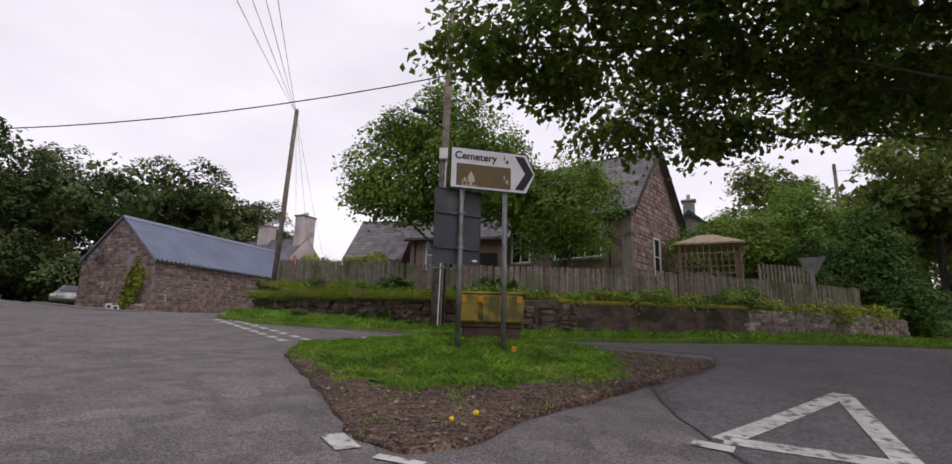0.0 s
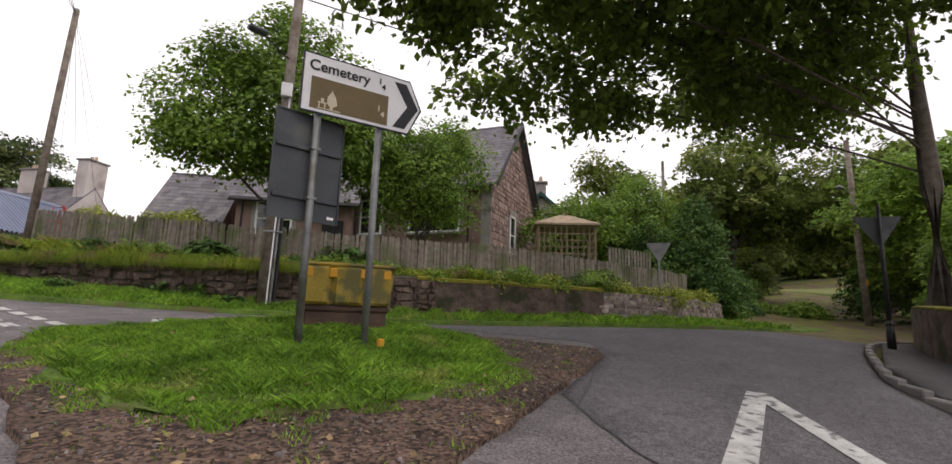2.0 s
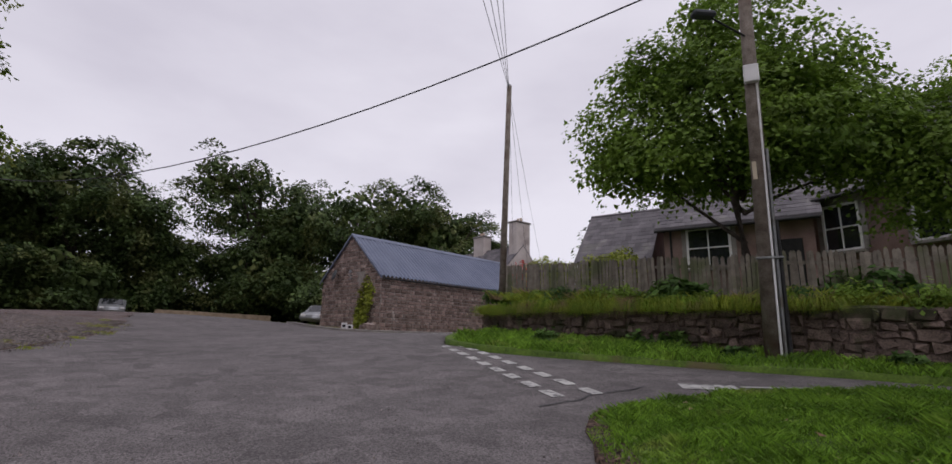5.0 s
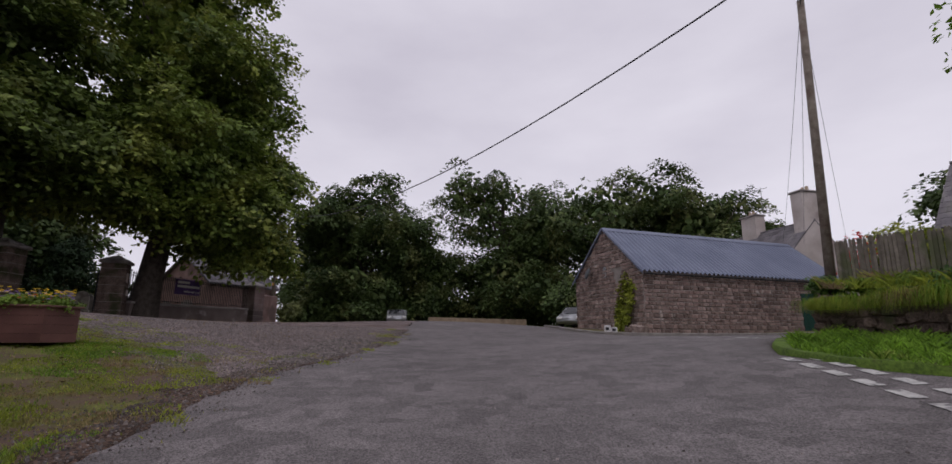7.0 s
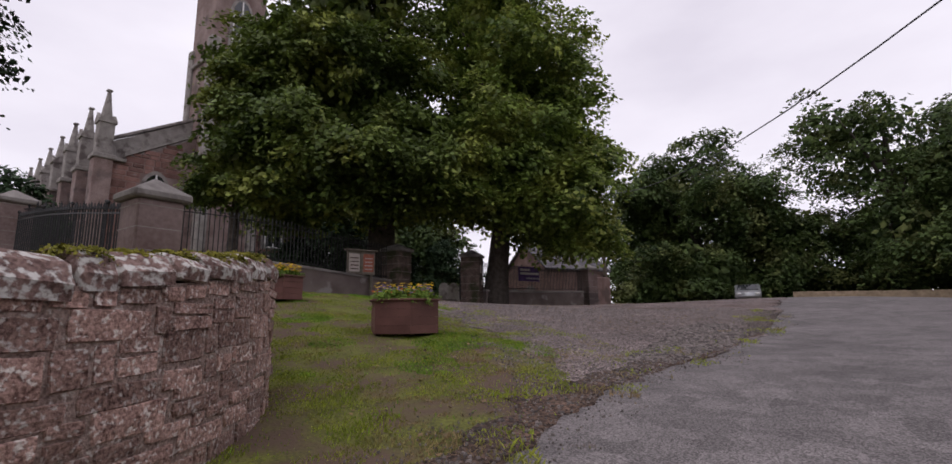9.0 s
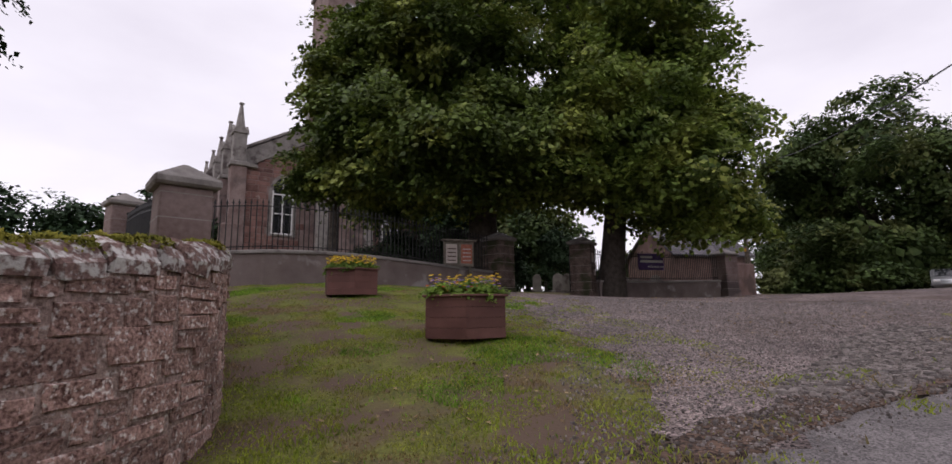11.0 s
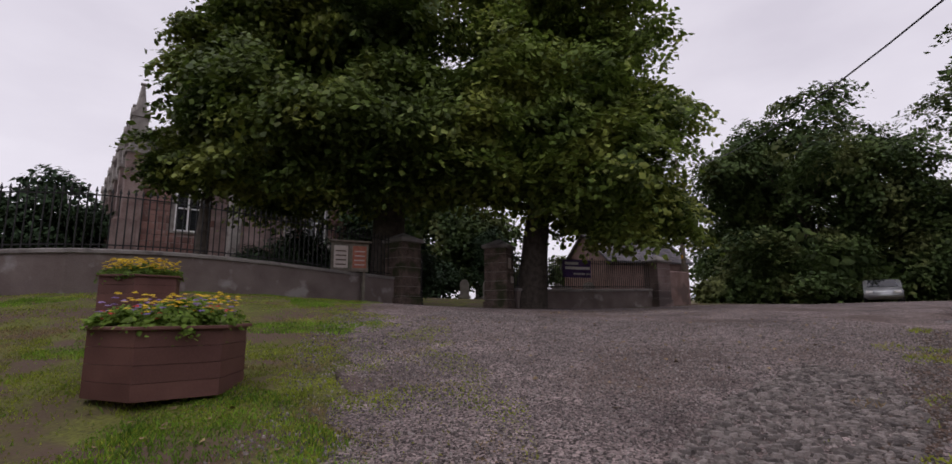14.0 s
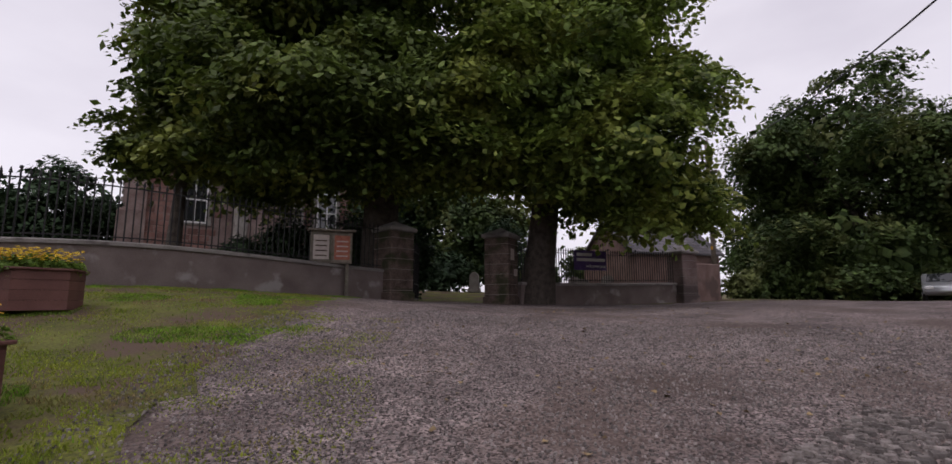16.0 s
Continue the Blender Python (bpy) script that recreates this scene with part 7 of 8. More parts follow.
# sycamore over the junction: its trunk stands beyond the footway
SYC_X, SYC_Y = 15.5, 10.85
SYC = [(x - SYC_X, y - SYC_Y, z, rx, ry, rz) for x, y, z, rx, ry, rz in (
    (6.9, 10.4, 7.9, 2.8, 2.6, 1.4), (4.6, 10.2, 7.4, 2.0, 1.9, 1.0), (2.0, 9.4, 7.3, 2.2, 1.8, 0.8), (0.2, 9.8, 7.1, 1.4, 1.3, 0.6), (3.0, 8.0, 8.2, 2.2, 1.8, 1.0), (5.0, 12.2, 6.3, 1.7, 1.5, 0.8), (9.2, 9.2, 9.2, 3.4, 3.0, 2.0), (8.6, 12.4, 7.2, 2.6, 2.2, 1.3), (11.6, 11.6, 8.2, 3.0, 2.8, 1.9), (12.7, 7.5, 11, 4.0, 4.0, 3.2), (7.6, 6.5, 9.6, 3.0, 3.0, 2.0), (4.2, 7.6, 8.8, 2.4, 2.2, 1.2),
    (0.9, 10.8, 6.9, 1.3, 1.0, 0.6), (2.6, 11.2, 6.7, 1.5, 1.0, 0.6), (-0.9, 9.0, 7.4, 0.9, 0.9, 0.4), (3.6, 13.0, 6.3, 1.0, 0.9, 0.5), (6.4, 13.0, 6.5, 1.4, 1.0, 0.6), (14.5, 13.2, 9.0, 2.4, 2.2, 1.6), (16.5, 15.2, 8.8, 2.6, 2.2, 1.8), (12.0, 14.4, 8.4, 2.2, 1.8, 1.2))]
tree("sycamore_tree", SYC_X, SYC_Y, gz(SYC_X, SYC_Y), "broad sycamore whose leafy boughs hang over the junction", "tree", 14, 0.36, SYC, 1240, 50, 0.36, 0.165, LEAF_SYC, 41, 0.66, limbs=9, limb_r=0.09, shell=0.25, droop=0.8)

# trees and bushes along the side road
big_tree(29.5, 31, 6.0, 15, 101, "tall broadleaf tree beside the side road", LEAF_ROAD, 420, 0.24, "roadside_tree", 60, 0.5, 0.34)
big_tree(37, 25.5, 5.5, 15, 102, "broadleaf tree beyond the pole", LEAF_ROAD, 380, 0.24, "roadside_tree", 60, 0.5, 0.34)
big_tree(22, 36, 4.6, 12, 103, "tall green tree behind the garden", LEAF_ROAD, 340, 0.24, "roadside_tree", 60, 0.5, 0.2)
big_tree(48, 46, 7, 16, 104, "distant broadleaf tree by the field", LEAF_ROAD, 380, 0.34, "roadside_tree", 60, 0.6, 0.42)
big_tree(30, 18.5, 4.2, 12, 105, "leafy tree overhanging the footway wall", LEAF_BRIGHT, 460, 0.2, "roadside_tree", 60, 0.5, 0.2)
for k, (x, y, r, h) in enumerate(((62, 51, 8, 15), (76, 64, 9, 17), (55, 60, 8, 16), (70, 42, 8, 14), (88, 54, 9, 15), (50, 68, 8, 15), (96, 72, 9, 16))):
    big_tree(x, y, r, h, 120 + k, "broadleaf tree at the field's edge", LEAF_ROAD, 300, 0.5, "distant_tree", 40, 0.9, 0.05, gz(x, y) + far_rise(x, y))
sheet("field", [(44, 34), (70, 22), (150, 40), (150, 130), (60, 130), (40, 70)], 0.12, FIELD, "pale yellow green pasture rising beyond the lane", "field", 9.0, far_rise)
tree("garden_tree", 17.0, 25.5, garden_z(17, 25), "bright green multi stemmed garden tree", "tree", 6.5, 0.12, [(0, 0, 4, 2.4, 2.2, 2.2), (-2.4, 0, 3.4, 2.0, 2.0, 1.8), (1.2, -0.5, 2.6, 1.8, 1.8, 1.6), (0.3, 0.3, 5.8, 1.5, 1.5, 1.3)], 380, 44, 0.34, 0.14, LEAF_BRIGHT, 111, 0.1, shell=0.5)
tree("garden_tree", 13.2, 25.0, garden_z(13, 25), "light green garden tree behind the gazebo", "tree", 5.0, 0.1, [(0, 0, 3.2, 1.9, 1.8, 1.6), (-1.6, 0.4, 2.8, 1.5, 1.5, 1.3), (1.4, -0.4, 2.4, 1.4, 1.4, 1.2)], 260, 40, 0.3, 0.13, LEAF_BRIGHT, 112, 0.1, shell=0.5)
tree("conifer", 17.6, 21.8, garden_z(17.6, 22), "dark green feathery conifer at the garden's corner", "tree", 5.2, 0.12, [(0, 0, 1.6, 1.7, 1.6, 1.5), (0.2, 0, 2.9, 1.3, 1.3, 1.2), (0, 0, 4.2, 0.8, 0.8, 0.9), (0.6, -0.6, 0.8, 1.6, 1.5, 0.9)], 420, 44, 0.26, 0.11, LEAF_CON, 113, 0.05, shell=0.5)
tree("conifer", 15.6, 22.6, garden_z(15.6, 22.6), "dark green conifer beside the garden tree", "tree", 4.4, 0.1, [(0, 0, 1.4, 1.2, 1.2, 1.3), (0, 0, 2.8, 0.9, 0.9, 1.1)], 220, 40, 0.22, 0.10, LEAF_CON, 114, 0.05, shell=0.5)

rnd = random.Random(77)
# planting on the bank between wall and fence
for k in range(26):
    x, y, a = f_at(f_total * (k + 0.5) / 26)
    q = rnd.uniform(0.35, 0.75)
    x, y = x + math.sin(a) * q, y - math.cos(a) * q
    r = rnd.uniform(0.4, 0.75)
    mat, lab = ((LEAF_CON, "dark leafy ground cover on the bank"), (LEAF_BRIGHT, "bright green weeds on the bank"), (LEAF_BRIGHT, "low leafy plants below the fence"))[k % 3]
    if x > 8.8 and k % 2:
        mat, lab = LEAF_YELLOW, "yellow green flowering clump spilling over the wall"
    shrub(x, y, garden_z(x, y) - 0.1, r, r * rnd.uniform(0.7, 1.1), mat, lab, 200 + k, 0.075, 46, 26, "bank_plant")
for k, (x, y, r, h) in enumerate(((9.4, 17.95, 0.9, 1.1), (10.6, 18.0, 0.9, 0.8), (13.4, 18.7, 0.9, 0.7), (12.0, 18.3, 0.8, 0.7), (14.8, 19.3, 0.8, 0.7), (15.8, 19.8, 0.8, 0.7), (7.6, 17.95, 0.7, 0.7), (5.6, 18.0, 0.6, 0.6))):
    shrub(x, y, wall_top(x, y) - 0.25, r, h, LEAF_YELLOW if k else LEAF_BRIGHT, "yellow green flowering clump spilling over the wall", 240 + k, 0.09, 60, 30, "bank_plant")
for k, (x, y, r, h) in enumerate(((-7.4, 24.6, 1.0, 1.6), (-6.0, 24.4, 0.9, 1.7), (-8.4, 25.4, 0.9, 1.6), (-5.2, 26.0, 0.9, 1.9))):
    shrub(x, y, garden_z(x, y), r, h, LEAF_YELLOW, "yellow green garden shrub behind the fence", 250 + k, 0.10, 80, 30)
shrub(-8.9, 24.0, garden_z(-8.9, 24), 0.6, 1.5, PETAL_RED, "red flowering garden shrub behind the fence", 260, 0.08, 26, 16)
for k, (x, y, r, h) in enumerate(((1.0, 19.05, 0.8, 0.9), (0.2, 19.3, 0.5, 0.8), (-3.0, 19.3, 0.6, 0.7))):
    shrub(x, y, garden_z(x, y), r, h, LEAF_CON, "broad leaved dark green plant below the fence", 270 + k, 0.2, 34, 14, "bank_plant")
# undergrowth beyond the wall's end and along the lane
for k, (x, y, r, h) in enumerate(((18.6, 21.6, 1.0, 1.0), (19.8, 22.8, 1.3, 1.4), (21.5, 24.0, 1.5, 1.2), (23.5, 25.5, 1.6, 1.3), (27.5, 24.0, 1.6, 1.4), (29.8, 22.2, 1.6, 4.6), (26, 27, 2.0, 1.2), (33, 20.5, 2.2, 5.5), (20, 28.5, 2.2, 3.6))):
    shrub(x, y, gz(x, y) - 0.1, r, h, LEAF_CON if k % 2 else LEAF_BRIGHT, "wild green undergrowth beside the lane", 280 + k, 0.16, 110, 30)
FW = smooth_line([(8.6, 3.6), (10.7, 7.0), (12.85, 9.35), (14.2, 10.45), (17.0, 12.2), (22, 14.0), (30, 16.6)], 0.8)
fw = thing("wall_footway", pose(0, 0, 0), "low mossy stone wall behind the footway", "wall", "", "structure")
part("wall_core", ribbon(bmn(), FW, 0.2, lambda x, y: gz(x, y) - 0.2, lambda x, y: gz(x, y) + 1.25, 0.6, 0.08), RETAIN, fw)
part("moss", ribbon(bmn(), FW, 0.17, lambda x, y: gz(x, y) + 1.22, lambda x, y: gz(x, y) + 1.29, 0.6, 0.03), MOSS, fw, "yellow green moss on the wall top")
for k, (x, y, r, h) in enumerate(((19.5, 11.4, 1.6, 5.6), (22.0, 12.4, 1.8, 6.6), (25.5, 13.8, 2.0, 7.0), (17.0, 10.4, 1.2, 3.4), (28.5, 14.6, 2.2, 6.5))):
    shrub(x, y, gz(x, y), r, h, LEAF_BRIGHT, "bright green hedge bush behind the footway wall", 300 + k, 0.15, 160, 34, "hedge_bush")
# dark hedges that close the far road
for k, (x, y, r, h) in enumerate(((33.5, 33.5, 2.2, 4.6), (42, 26.5, 2.4, 5.0), (47, 28.5, 2.6, 5.5), (36.5, 22.5, 2.0, 5.0), (25.5, 30.5, 2.2, 4.4), (52, 33, 3.0, 6.0), (38, 38, 2.4, 3.0))):
    shrub(x, y, gz(x, y) - 0.1, r, h, LEAF_ROAD, "tall green hedge bush beside the lane", 380 + k, 0.2, 130, 34, "hedge_bush", 0.4)
for k in range(13):
    x, y = -62 + 3.2 * k, 36 + 2.7 * k - 0.06 * (k - 6) ** 2
    shrub(x, y, gz(x, y) - 0.1, 2.6, 3.6 + 0.6 * (k % 3), LEAF_FAR, "dark hedgerow bush closing the far road", 320 + k, 0.3, 120, 34, "hedge_bush", 0.45)
for k in range(7):
    x, y = -51 - 1.2 * k, 23.5 + 2.4 * k
    shrub(x, y, gz(x, y) - 0.1, 1.9, 2.2 + 0.5 * (k % 2), LEAF_FAR, "dark bush below the roadside chestnuts", 340 + k, 0.26, 90, 34, "hedge_bush", 0.4)
for k in range(3):
    x, y = -50 - 0.5 * k, -4 + 3.6 * k
    shrub(x, y, gz(x, y) - 0.1, 2.4, 3.2, LEAF_YEW, "dark hedge bush at the back of the churchyard", 350 + k, 0.28, 110, 34, "hedge_bush", 0.45)
for k, (x, y, r, h) in enumerate(((-57.5, 9, 2.2, 3.4), (-58, 13, 2.4, 4.6), (-57, 16.5, 2.2, 3.0), (-30.5, 41.5, 2.2, 4.0), (-33.5, 43.5, 2.4, 4.5))):
    shrub(x, y, gz(x, y) - 0.1, r, h, LEAF_FAR, "dark hedge bush beyond the graves and barn", 390 + k, 0.28, 130, 34, "hedge_bush", 0.45)
for k in range(10):
    x, y = 6 - 4.4 * k * 0.9, 48 + 1.5 * (k % 3)
    shrub(x, y, 3.6, 2.4, 3.2 + (k % 3), LEAF_FAR, "green garden bushes beyond the cottage", 360 + k, 0.3, 90, 30, "hedge_bush", 0.45)

rnd = random.Random(19)
t_total, t_at = along([p for p in ret_old if p[0] < 0.5])
for k in range(110):
    x, y, a = t_at(t_total * (k + rnd.random()) / 110)
    q = rnd.uniform(-0.05, 0.3)
    x, y = x + math.sin(a) * q, y - math.cos(a) * q
    tuft(x, y, wall_top(x, y) - 0.08, rnd.uniform(0.35, 0.7), rnd.uniform(0.2, 0.45), BLADE_DRY if k % 4 else BLADE, "long dry grass drooping over the old wall", 400 + k)
for k in range(18):
    x = -8.5 + 1.0 * k
    tuft(x, 17.0 + (2.3 * ((1 - x) / 9.5) if x < 1 else 0.15) + rnd.uniform(-.3, .2), gz(x, 17.5) + 0.1, rnd.uniform(0.2, 0.4), rnd.uniform(0.18, 0.35), BLADE, "rough green grass clump at the wall's foot", 430 + k, 120)
for k, (x, y, r) in enumerate(((-3.2, 18.5, 0.28), (-4.0, 18.9, 0.22), (-2.0, 16.9, 0.16), (0.8, 17.0, 0.2), (-6.4, 18.2, 0.2))):
    shrub(x, y, gz(x, y) + 0.1, r * 1.6, r * 1.8, LEAF_CON, "broad leaved dock growing at the wall's foot", 450 + k, 0.13, 22, 12, "weed")

# ---- grass, gravel and litter ----
def edge_soft(poly, dist):
    pts = np.array(poly)

    def keep(x, y):
        d = math.sqrt(((pts - (x, y)) ** 2).sum(1).min())
        return min(1.0, 0.35 + d / dist)
    return keep


def fringe(poly, dist):
    """Grass that creeps out of an outline in ragged tongues."""
    pts = np.array(poly)

    def keep(x, y):
        d = math.sqrt(((pts - (x, y)) ** 2).sum(1).min())
        return 1.0 if d < dist * (0.6 + 1.6 * noise.noise((x * 1.8, y * 1.8, 9))) else (0.25 if noise.noise((x * 2.6, y * 2.6, 2)) > 0.42 else 0.012)
    return keep


blades("island_grass", ISLAND_LINE, 95000, 0.075, BLADE, "short dense green grass on the island", 0.02, mound_edge, 5, 0.007, 1.7, edge_soft(ISLAND_LINE, 0.35), 2.3)
blades("dirt_grass", DIRT_LINE, 14000, 0.05, BLADE, "ragged grass tongues and tufts on the soil", 0.05, mound, 6, 0.007, 1.4, fringe(ISLAND_LINE, 0.34))
NEAR_VERGE = [(-9.4, 19.3), (-8.7, 17.6), (-7.0, 16.4), (-5.7, 16.15), (-0.4, 16.05), (3.2, 15.4), (11, 15.1), (17, 16.4), (17.2, 20.2), (13.5, 18.2), (9.5, 17.3), (3, 17.5), (-1.2, 18.0), (-6, 19.6), (-9.1, 21.2)]
blades("verge_grass", NEAR_VERGE, 34000, 0.15, BLADE, "rough green verge grass", 0.03, bank, 7, 0.012, 1.4)
BANKTOP = [(x, y - 0.05) for x, y in WALL[:5]] + [(x, y + 0.95) for x, y in WALL[:5]][::-1]


def bank_lift(x, y):
    return garden_z(x, y) - gz(x, y)


blades("bank_grass", BANKTOP, 9000, 0.24, BLADE_DRY, "long dry grass hanging over the retaining wall", 0.0, bank_lift, 8, 0.012, 1.6)
blades("lawn_grass", smooth_line(LAWN, 0.6, True), 80000, 0.034, BLADE_DRY, "short patchy lawn grass", 0.02, None, 9, 0.007, 1.0, lambda x, y: (1.0 if x > -21 else 0.35) * (1.0 if noise.noise((x * 0.9, y * 0.9, 4)) + 0.5 * noise.noise((x * 3.1, y * 3.1, 6)) > -0.10 else 0.08))
blades("lawn_patches", smooth_line(LAWN, 0.6, True), 42000, 0.045, BLADE, "brighter green grass patches on the lawn", 0.02, None, 10, 0.007, 0.9, lambda x, y: 1.0 if noise.noise((x * 0.6, y * 0.6, 7)) > 0.18 else 0.03)
BLEND = [(-13.4, 8.4), (-15.9, 8.2), (-18.4, 7.9), (-21.4, 6.6), (-25, 5.9), (-25, 8.4), (-21.5, 9.2), (-18.8, 10.4), (-16.2, 10.6), (-14.2, 9.7)]
blades("moss_edge", BLEND, 8000, 0.02, BLADE_DRY, "low moss and grass creeping into the gravel", 0.038, None, 21, 0.009, 1.4, lambda x, y: 1.0 if noise.noise((x * 1.1, y * 1.1, 15)) > 0.02 else 0.12)
chips("edge_gravel", BLEND, 7000, 0.014, PEBBLE, "gravel scattered into the lawn's edge", "gravel", 0.03, 0.6, 22)
GNEAR = [(-13.8, 9.5), (-14.9, 10.6), (-16.9, 12.9), (-20, 15.5), (-24.2, 18.5), (-26, 18), (-27, 8), (-21.5, 7.4), (-18.6, 8.7), (-16.4, 9.0)]
chips("forecourt_pebbles", GNEAR, 42000, 0.013, PEBBLE, "loose grey and brown gravel stones", "gravel", 0.04, 0.6, 11)
RUB = [(-15.2, 10.9), (-16.6, 12.5), (-18.3, 13.9), (-20.3, 14.8), (-20.9, 14.2), (-19.0, 12.5), (-17.2, 11.4), (-15.6, 10.2)]
chips("stone_chips", RUB, 3000, 0.045, SLATY, "flat broken stone chips at the road's edge", "stones", 0.045, 0.35, 12)
chips("edge_stones", EDGE_SOIL, 2600, 0.02, SLATY, "small stones and crumbled asphalt at the road's edge", "stones", 0.045, 0.5, 13)
chips("edge_grit", EDGE_WIDE, 3200, 0.012, SLATY, "grit spilled from the verge on to the asphalt", "stones", 0.04, 0.5, 25)
blades("edge_weeds", EDGE_WIDE, 3000, 0.05, BLADE_DRY, "sparse weeds along the broken road edge", 0.035, None, 26, 0.008, 1.5, lambda x, y: 1.0 if noise.noise((x * 1.2, y * 1.2, 31)) > 0.25 else 0.02)
chips("soil_stones", DIRT_LINE, 3200, 0.016, SLATY, "small stones scattered on bare soil", "stones", 0.06, 0.6, 14, mound)
chips("road_grit", [(-3.5, 9), (-9, 6.5), (-12, 9.5), (-7, 14), (-4.6, 12)], 260, 0.010, PEBBLE, "loose grit scattered on the asphalt", "stones", 0.035, 0.6, 15)


def litter(name, poly, count, size, label, lift, extra=None, seed=16):
    rn = np.random.default_rng(seed)
    xs, ys = [p[0] for p in poly], [p[1] for p in poly]
    cs, ns = [], []
    while len(cs) < count:
        x, y = rn.uniform(min(xs), max(xs)), rn.uniform(min(ys), max(ys))
        if inside(x, y, poly):
            cs.append((x, y, gz(x, y) + lift + (extra(x, y) if extra else 0)))
            ns.append((rn.normal() * .3, rn.normal() * .3, 1))
    ob = new(name, leaf_mesh(name, cs, ns, size * (0.6 + 0.8 * rn.random(count)), LITTER, rn))
    return tagged(ob, label, "leaves", "", "stuff")


rn = np.random.default_rng(23)
wc, wn2 = [], []
while len(wc) < 3200:
    x, y = rn.uniform(-3.7, 2.8), rn.uniform(6.8, 13.8)
    if inside(x, y, ISLAND_LINE) and noise.noise((x * 1.4, y * 1.4, 12)) > -0.05:
        wc.append((x, y, gz(x, y) + mound(x, y) + 0.115 + 0.02 * rn.random()))
        wn2.append((rn.normal() * .4, rn.normal() * .4, 1))
tagged(new("clover", leaf_mesh("clover", wc, wn2, 0.035 * (0.6 + 0.8 * rn.random(3200)), LEAF_BRIGHT, rn)), "small clover and dock leaves in the island grass", "weeds", "", "stuff")
litter("fallen_leaves", DIRT_LINE, 1500, 0.055, "dry fallen leaves on the soil", 0.075, mound, 16)
litter("fallen_leaves", ISLAND_LINE, 70, 0.08, "few pale fallen leaves on the grass", 0.12, mound, 17)
litter("fallen_leaves", [(-24, 7.5), (-33, 13), (-34.5, 17), (-25, 18), (-18, 11)], 420, 0.06, "pale fallen leaves on the gravel", 0.055, None, 18)
litter("fallen_leaves", [(-11, 7), (-14, 6), (-20, 6), (-17, 9.5), (-13.5, 9)], 140, 0.055, "fallen leaves on the worn lawn", 0.05, None, 19)
for k, (x, y) in enumerate(((0.05, 5.6), (-0.2, 5.3))):
    bm = bmn()
    bmesh.ops.create_icosphere(bm, subdivisions=2, radius=0.035 - 0.008 * k)
    o = solid("fallen_fruit", bm, PETAL_YELLOW, "small yellow windfall fruit on the soil", "fruit", "", pose(x, y, gz(x, y) + 0.09))
MOSSLINE = [p for p in ret_old if p[0] > 2.5]
part("moss", ribbon(bmn(), [(x, y - 0.02) for x, y in MOSSLINE], 0.23, lambda x, y: wall_top(x, y) - 0.10, lambda x, y: wall_top(x, y) + 0.03, 0.5, 0.05), MOSS, retaining, "yellow green moss along the wall top")

# ---- stones of the walls, nearest first ----
st = ([], [])
for (ax, ay), (bx, by) in zip(ret_old, ret_old[1:]):
    if ax < 3.4:
        L = math.hypot(bx - ax, by - ay)
        u = ((bx - ax) / L, (by - ay) / L)
        facing(st, (ax + u[1] * 0.22, ay - u[0] * 0.22, gz(ax, ay)), u, L, lambda s, ax=ax, ay=ay: wall_top(ax, ay) - gz(ax, ay) - 0.12, 0.20, 0.36, int(ax * 7) + 90, 0.10, (), 0.055)
joined("stonework", st, RETAIN, retaining)
def rubble_shapes(count, seed):
    """Flat faced rubble stones of unit size with skewed, rounded outlines."""
    out = []
    for k in range(count):
        r = random.Random(seed + k)
        bm = bmn()
        corners = [(-0.5, -0.5), (0.0, -0.5), (0.5, -0.5), (0.5, 0.0), (0.5, 0.5), (0.0, 0.5), (-0.5, 0.5), (-0.5, 0.0)]
        n = len(corners)
        ring = [(x * r.uniform(0.9, 1.0), z * r.uniform(0.86, 1.0)) for x, z in corners]
        back = [bm.verts.new((x, 0.5, z)) for x, z in ring]
        front = [bm.verts.new((x * 0.99, -0.2 + r.uniform(-.1, .1), z * 0.99)) for x, z in ring]
        face = [bm.verts.new((x * 0.94, -0.42 + r.uniform(-.12, .12), z * 0.91)) for x, z in ring]
        mid = bm.verts.new((r.uniform(-.1, .1), -0.46 + r.uniform(-.16, .16), r.uniform(-.1, .1)))
        for q in range(n):
            e = (q + 1) % n
            bm.faces.new((back[q], back[e], front[e], front[q]))
            bm.faces.new((front[q], front[e], face[e], face[q]))
            bm.faces.new((face[q], face[e], mid))
        out.append(finish("stone", bm, STONE_RED))
    return out


def rubble(parent, line, side, foot, high, meshes, seed, limit=300):
    """Random rubble brought to courses: tall stones beside stacks of two, with narrow joints."""
    rnd = random.Random(seed)
    total, at = along(line)
    made = 0
    z = 0.0
    while z < high and made < limit:
        ch = rnd.choice((0.12, 0.17, 0.22, 0.27))
        d = -rnd.random() * 0.3
        while d < total and made < limit:
            w = rnd.choice((0.16, 0.24, 0.34, 0.46, 0.6))
            stack = [(0.0, ch)] if ch < 0.2 or rnd.random() < 0.6 else [(0.0, ch * 0.55), (ch * 0.55, ch * 0.45)]
            for lo, hh in stack:
                x, y, a = at(min(total, max(0.0, d + w / 2)))
                zc = foot(x, y) + z + lo + hh / 2 + 0.05 * noise.noise((d * 0.7, z * 3, 4))
                if z + lo + hh * 0.5 < high:
                    o = part("stone", rnd.choice(meshes), None, parent)
                    o.matrix_world = pose(x - math.sin(a) * side, y + math.cos(a) * side, zc, 0, rnd.uniform(-2.5, 2.5), math.degrees(a)) @ Matrix.Diagonal((w - 0.014, 0.06 * rnd.uniform(0.8, 1.2), hh - 0.010, 1))
                    made += 1
            d += w
        z += ch


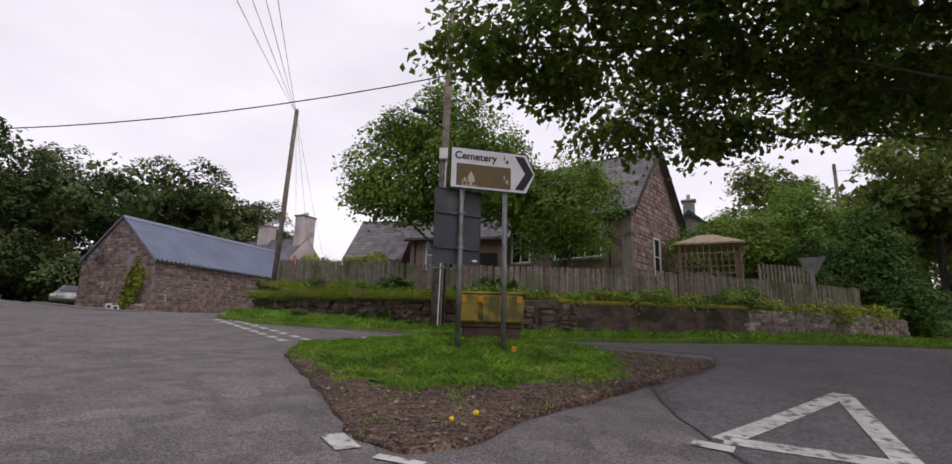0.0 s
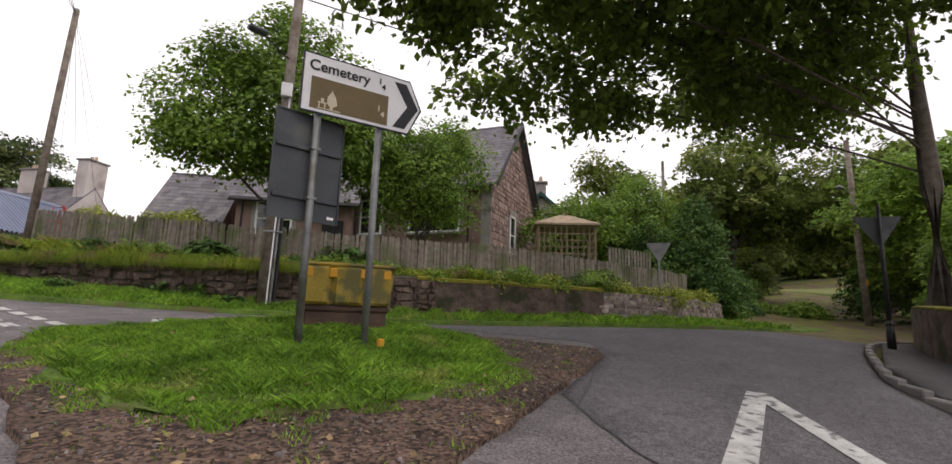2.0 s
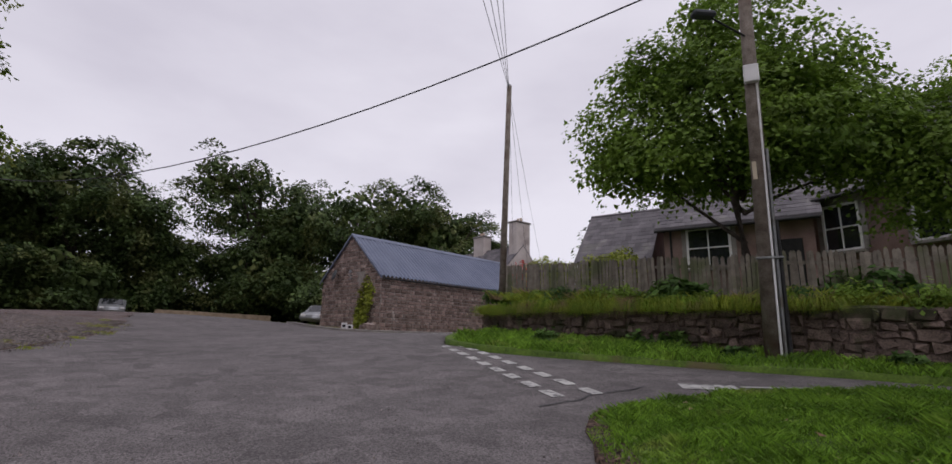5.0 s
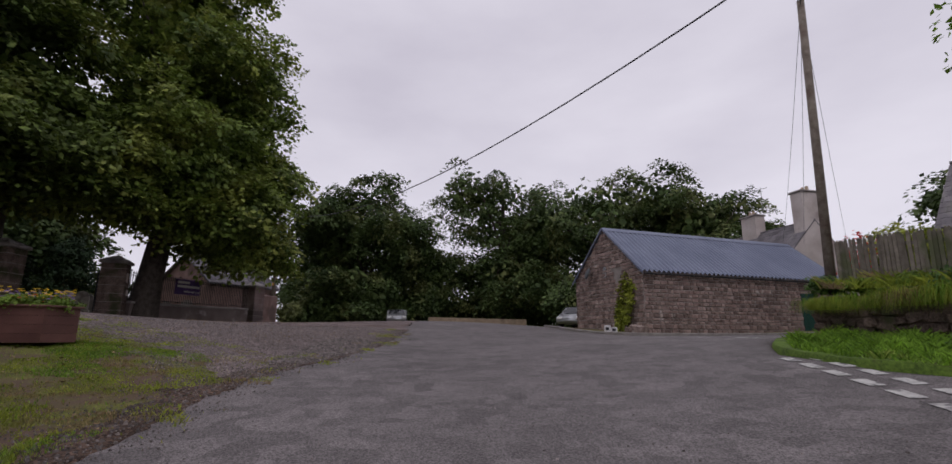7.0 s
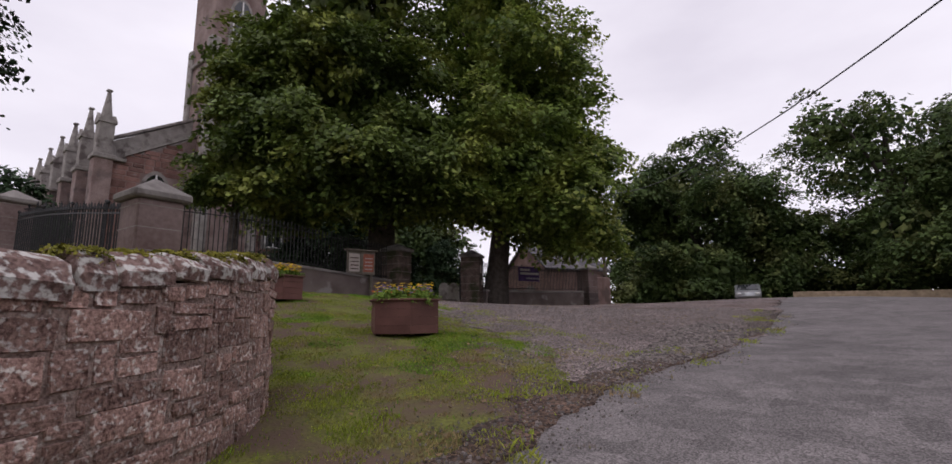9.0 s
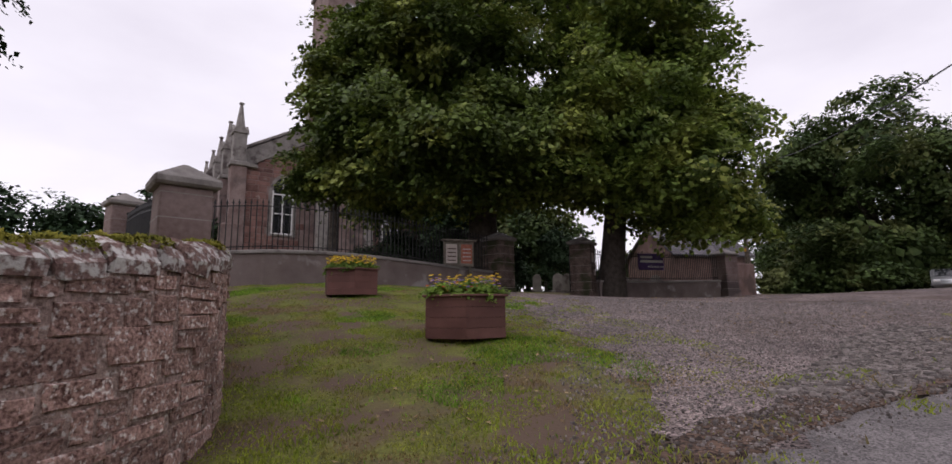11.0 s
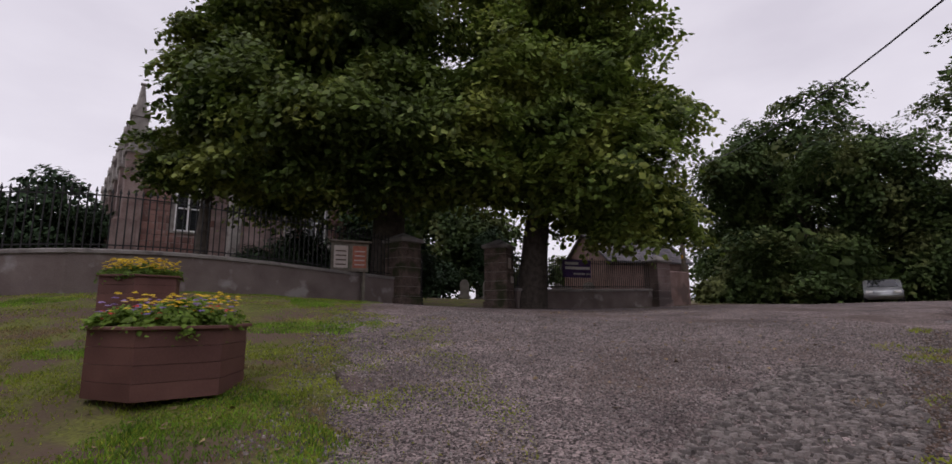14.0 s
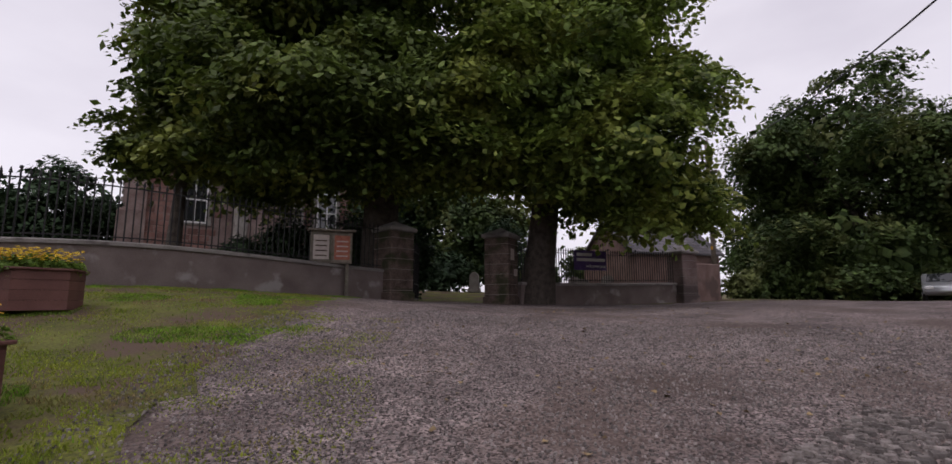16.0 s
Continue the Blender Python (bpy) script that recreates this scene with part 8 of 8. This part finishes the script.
near_seen = [p for p in NEAR if -14.95 < p[0] < -8.3]
near_rest = [p for p in NEAR if p[0] >= -8.6]
rubble(near_wall, near_seen, -0.222, lambda x, y: gz(x, y) - 0.08, 1.55, rubble_shapes(14, 500), 41)
st = ([], [])
for line in (near_rest, [p for p in NEAR if p[0] < -14.6]):
    for (ax, ay), (bx, by) in zip(line, line[1:]):
        L = math.hypot(bx - ax, by - ay)
        u = ((bx - ax) / L, (by - ay) / L)
        facing(st, (ax + u[1] * 0.22, ay - u[0] * 0.22, gz(ax, ay)), u, L, lambda s: 1.5, 0.19, 0.33, int(ax * 9) + 300, 0.05)
joined("stonework", st, STONE_RED, near_wall)
cope_shapes = []
for k in range(6):
    r = random.Random(900 + k)
    bm = bmn()
    pts = [(-0.5, -0.5), (0.5, -0.5), (0.52, -0.1), (0.36, 0.3), (0.14, 0.5), (-0.14, 0.5), (-0.36, 0.3), (-0.52, -0.1)]
    prism(bm, [(-0.5, a, b) for a, b in pts], (0, 0, 0), (1, 0, 0))
    bmesh.ops.bevel(bm, geom=[e for e in bm.edges if abs(e.verts[0].co.x - e.verts[1].co.x) < 0.1], offset=0.06, segments=1, affect="EDGES")
    for v in bm.verts:
        v.co += Vector((r.uniform(-1, 1), r.uniform(-1, 1), r.uniform(-1, 1))) * 0.035
    cope_shapes.append(finish("cope_stone", bm, STONE_COPE))
n_total, n_at = along(NEAR)
d, rnd = 0.0, random.Random(31)
while d < n_total:
    w = rnd.uniform(0.24, 0.46)
    x, y, a = n_at(d + w / 2)
    o = part("cope_stone", rnd.choice(cope_shapes), None, near_wall)
    o.matrix_world = pose(x, y, near_top(x, y) - 0.02 + rnd.uniform(-.012, .012), rnd.uniform(-5, 5), rnd.uniform(-7, 7), math.degrees(a) + rnd.uniform(-4, 4)) @ Matrix.Diagonal((w - 0.02, 0.54 * rnd.uniform(0.93, 1.08), 0.25 * rnd.uniform(0.85, 1.12), 1))
    d += w
moss_c = crown("moss", [(x, y, near_top(x, y) + 0.115, 0.18, 0.16, 0.02) for x, y in NEAR if (noise.noise((x * 1.3, y * 1.3, 6)) > -0.05)], 900, 40, 0.05, 0.028, MOSS, 66, shell=0.1, flat=0.2)
o = part("moss", moss_c, None, near_wall, "yellow green moss cushions on the cope")
o["kind"] = "stuff"
rub_shapes = stone_meshes("stone", STONE_RUBBLE, 8, 700, 0.09)
course_stones(retaining2, [p for p in ret_new if p[0] < 17.3], -0.2, lambda x, y: gz(x, y) + 0.02, lambda x, y: wall_top(x, y) - 0.10, 0.14, 0.25, rub_shapes, 43, 0.07, 300)
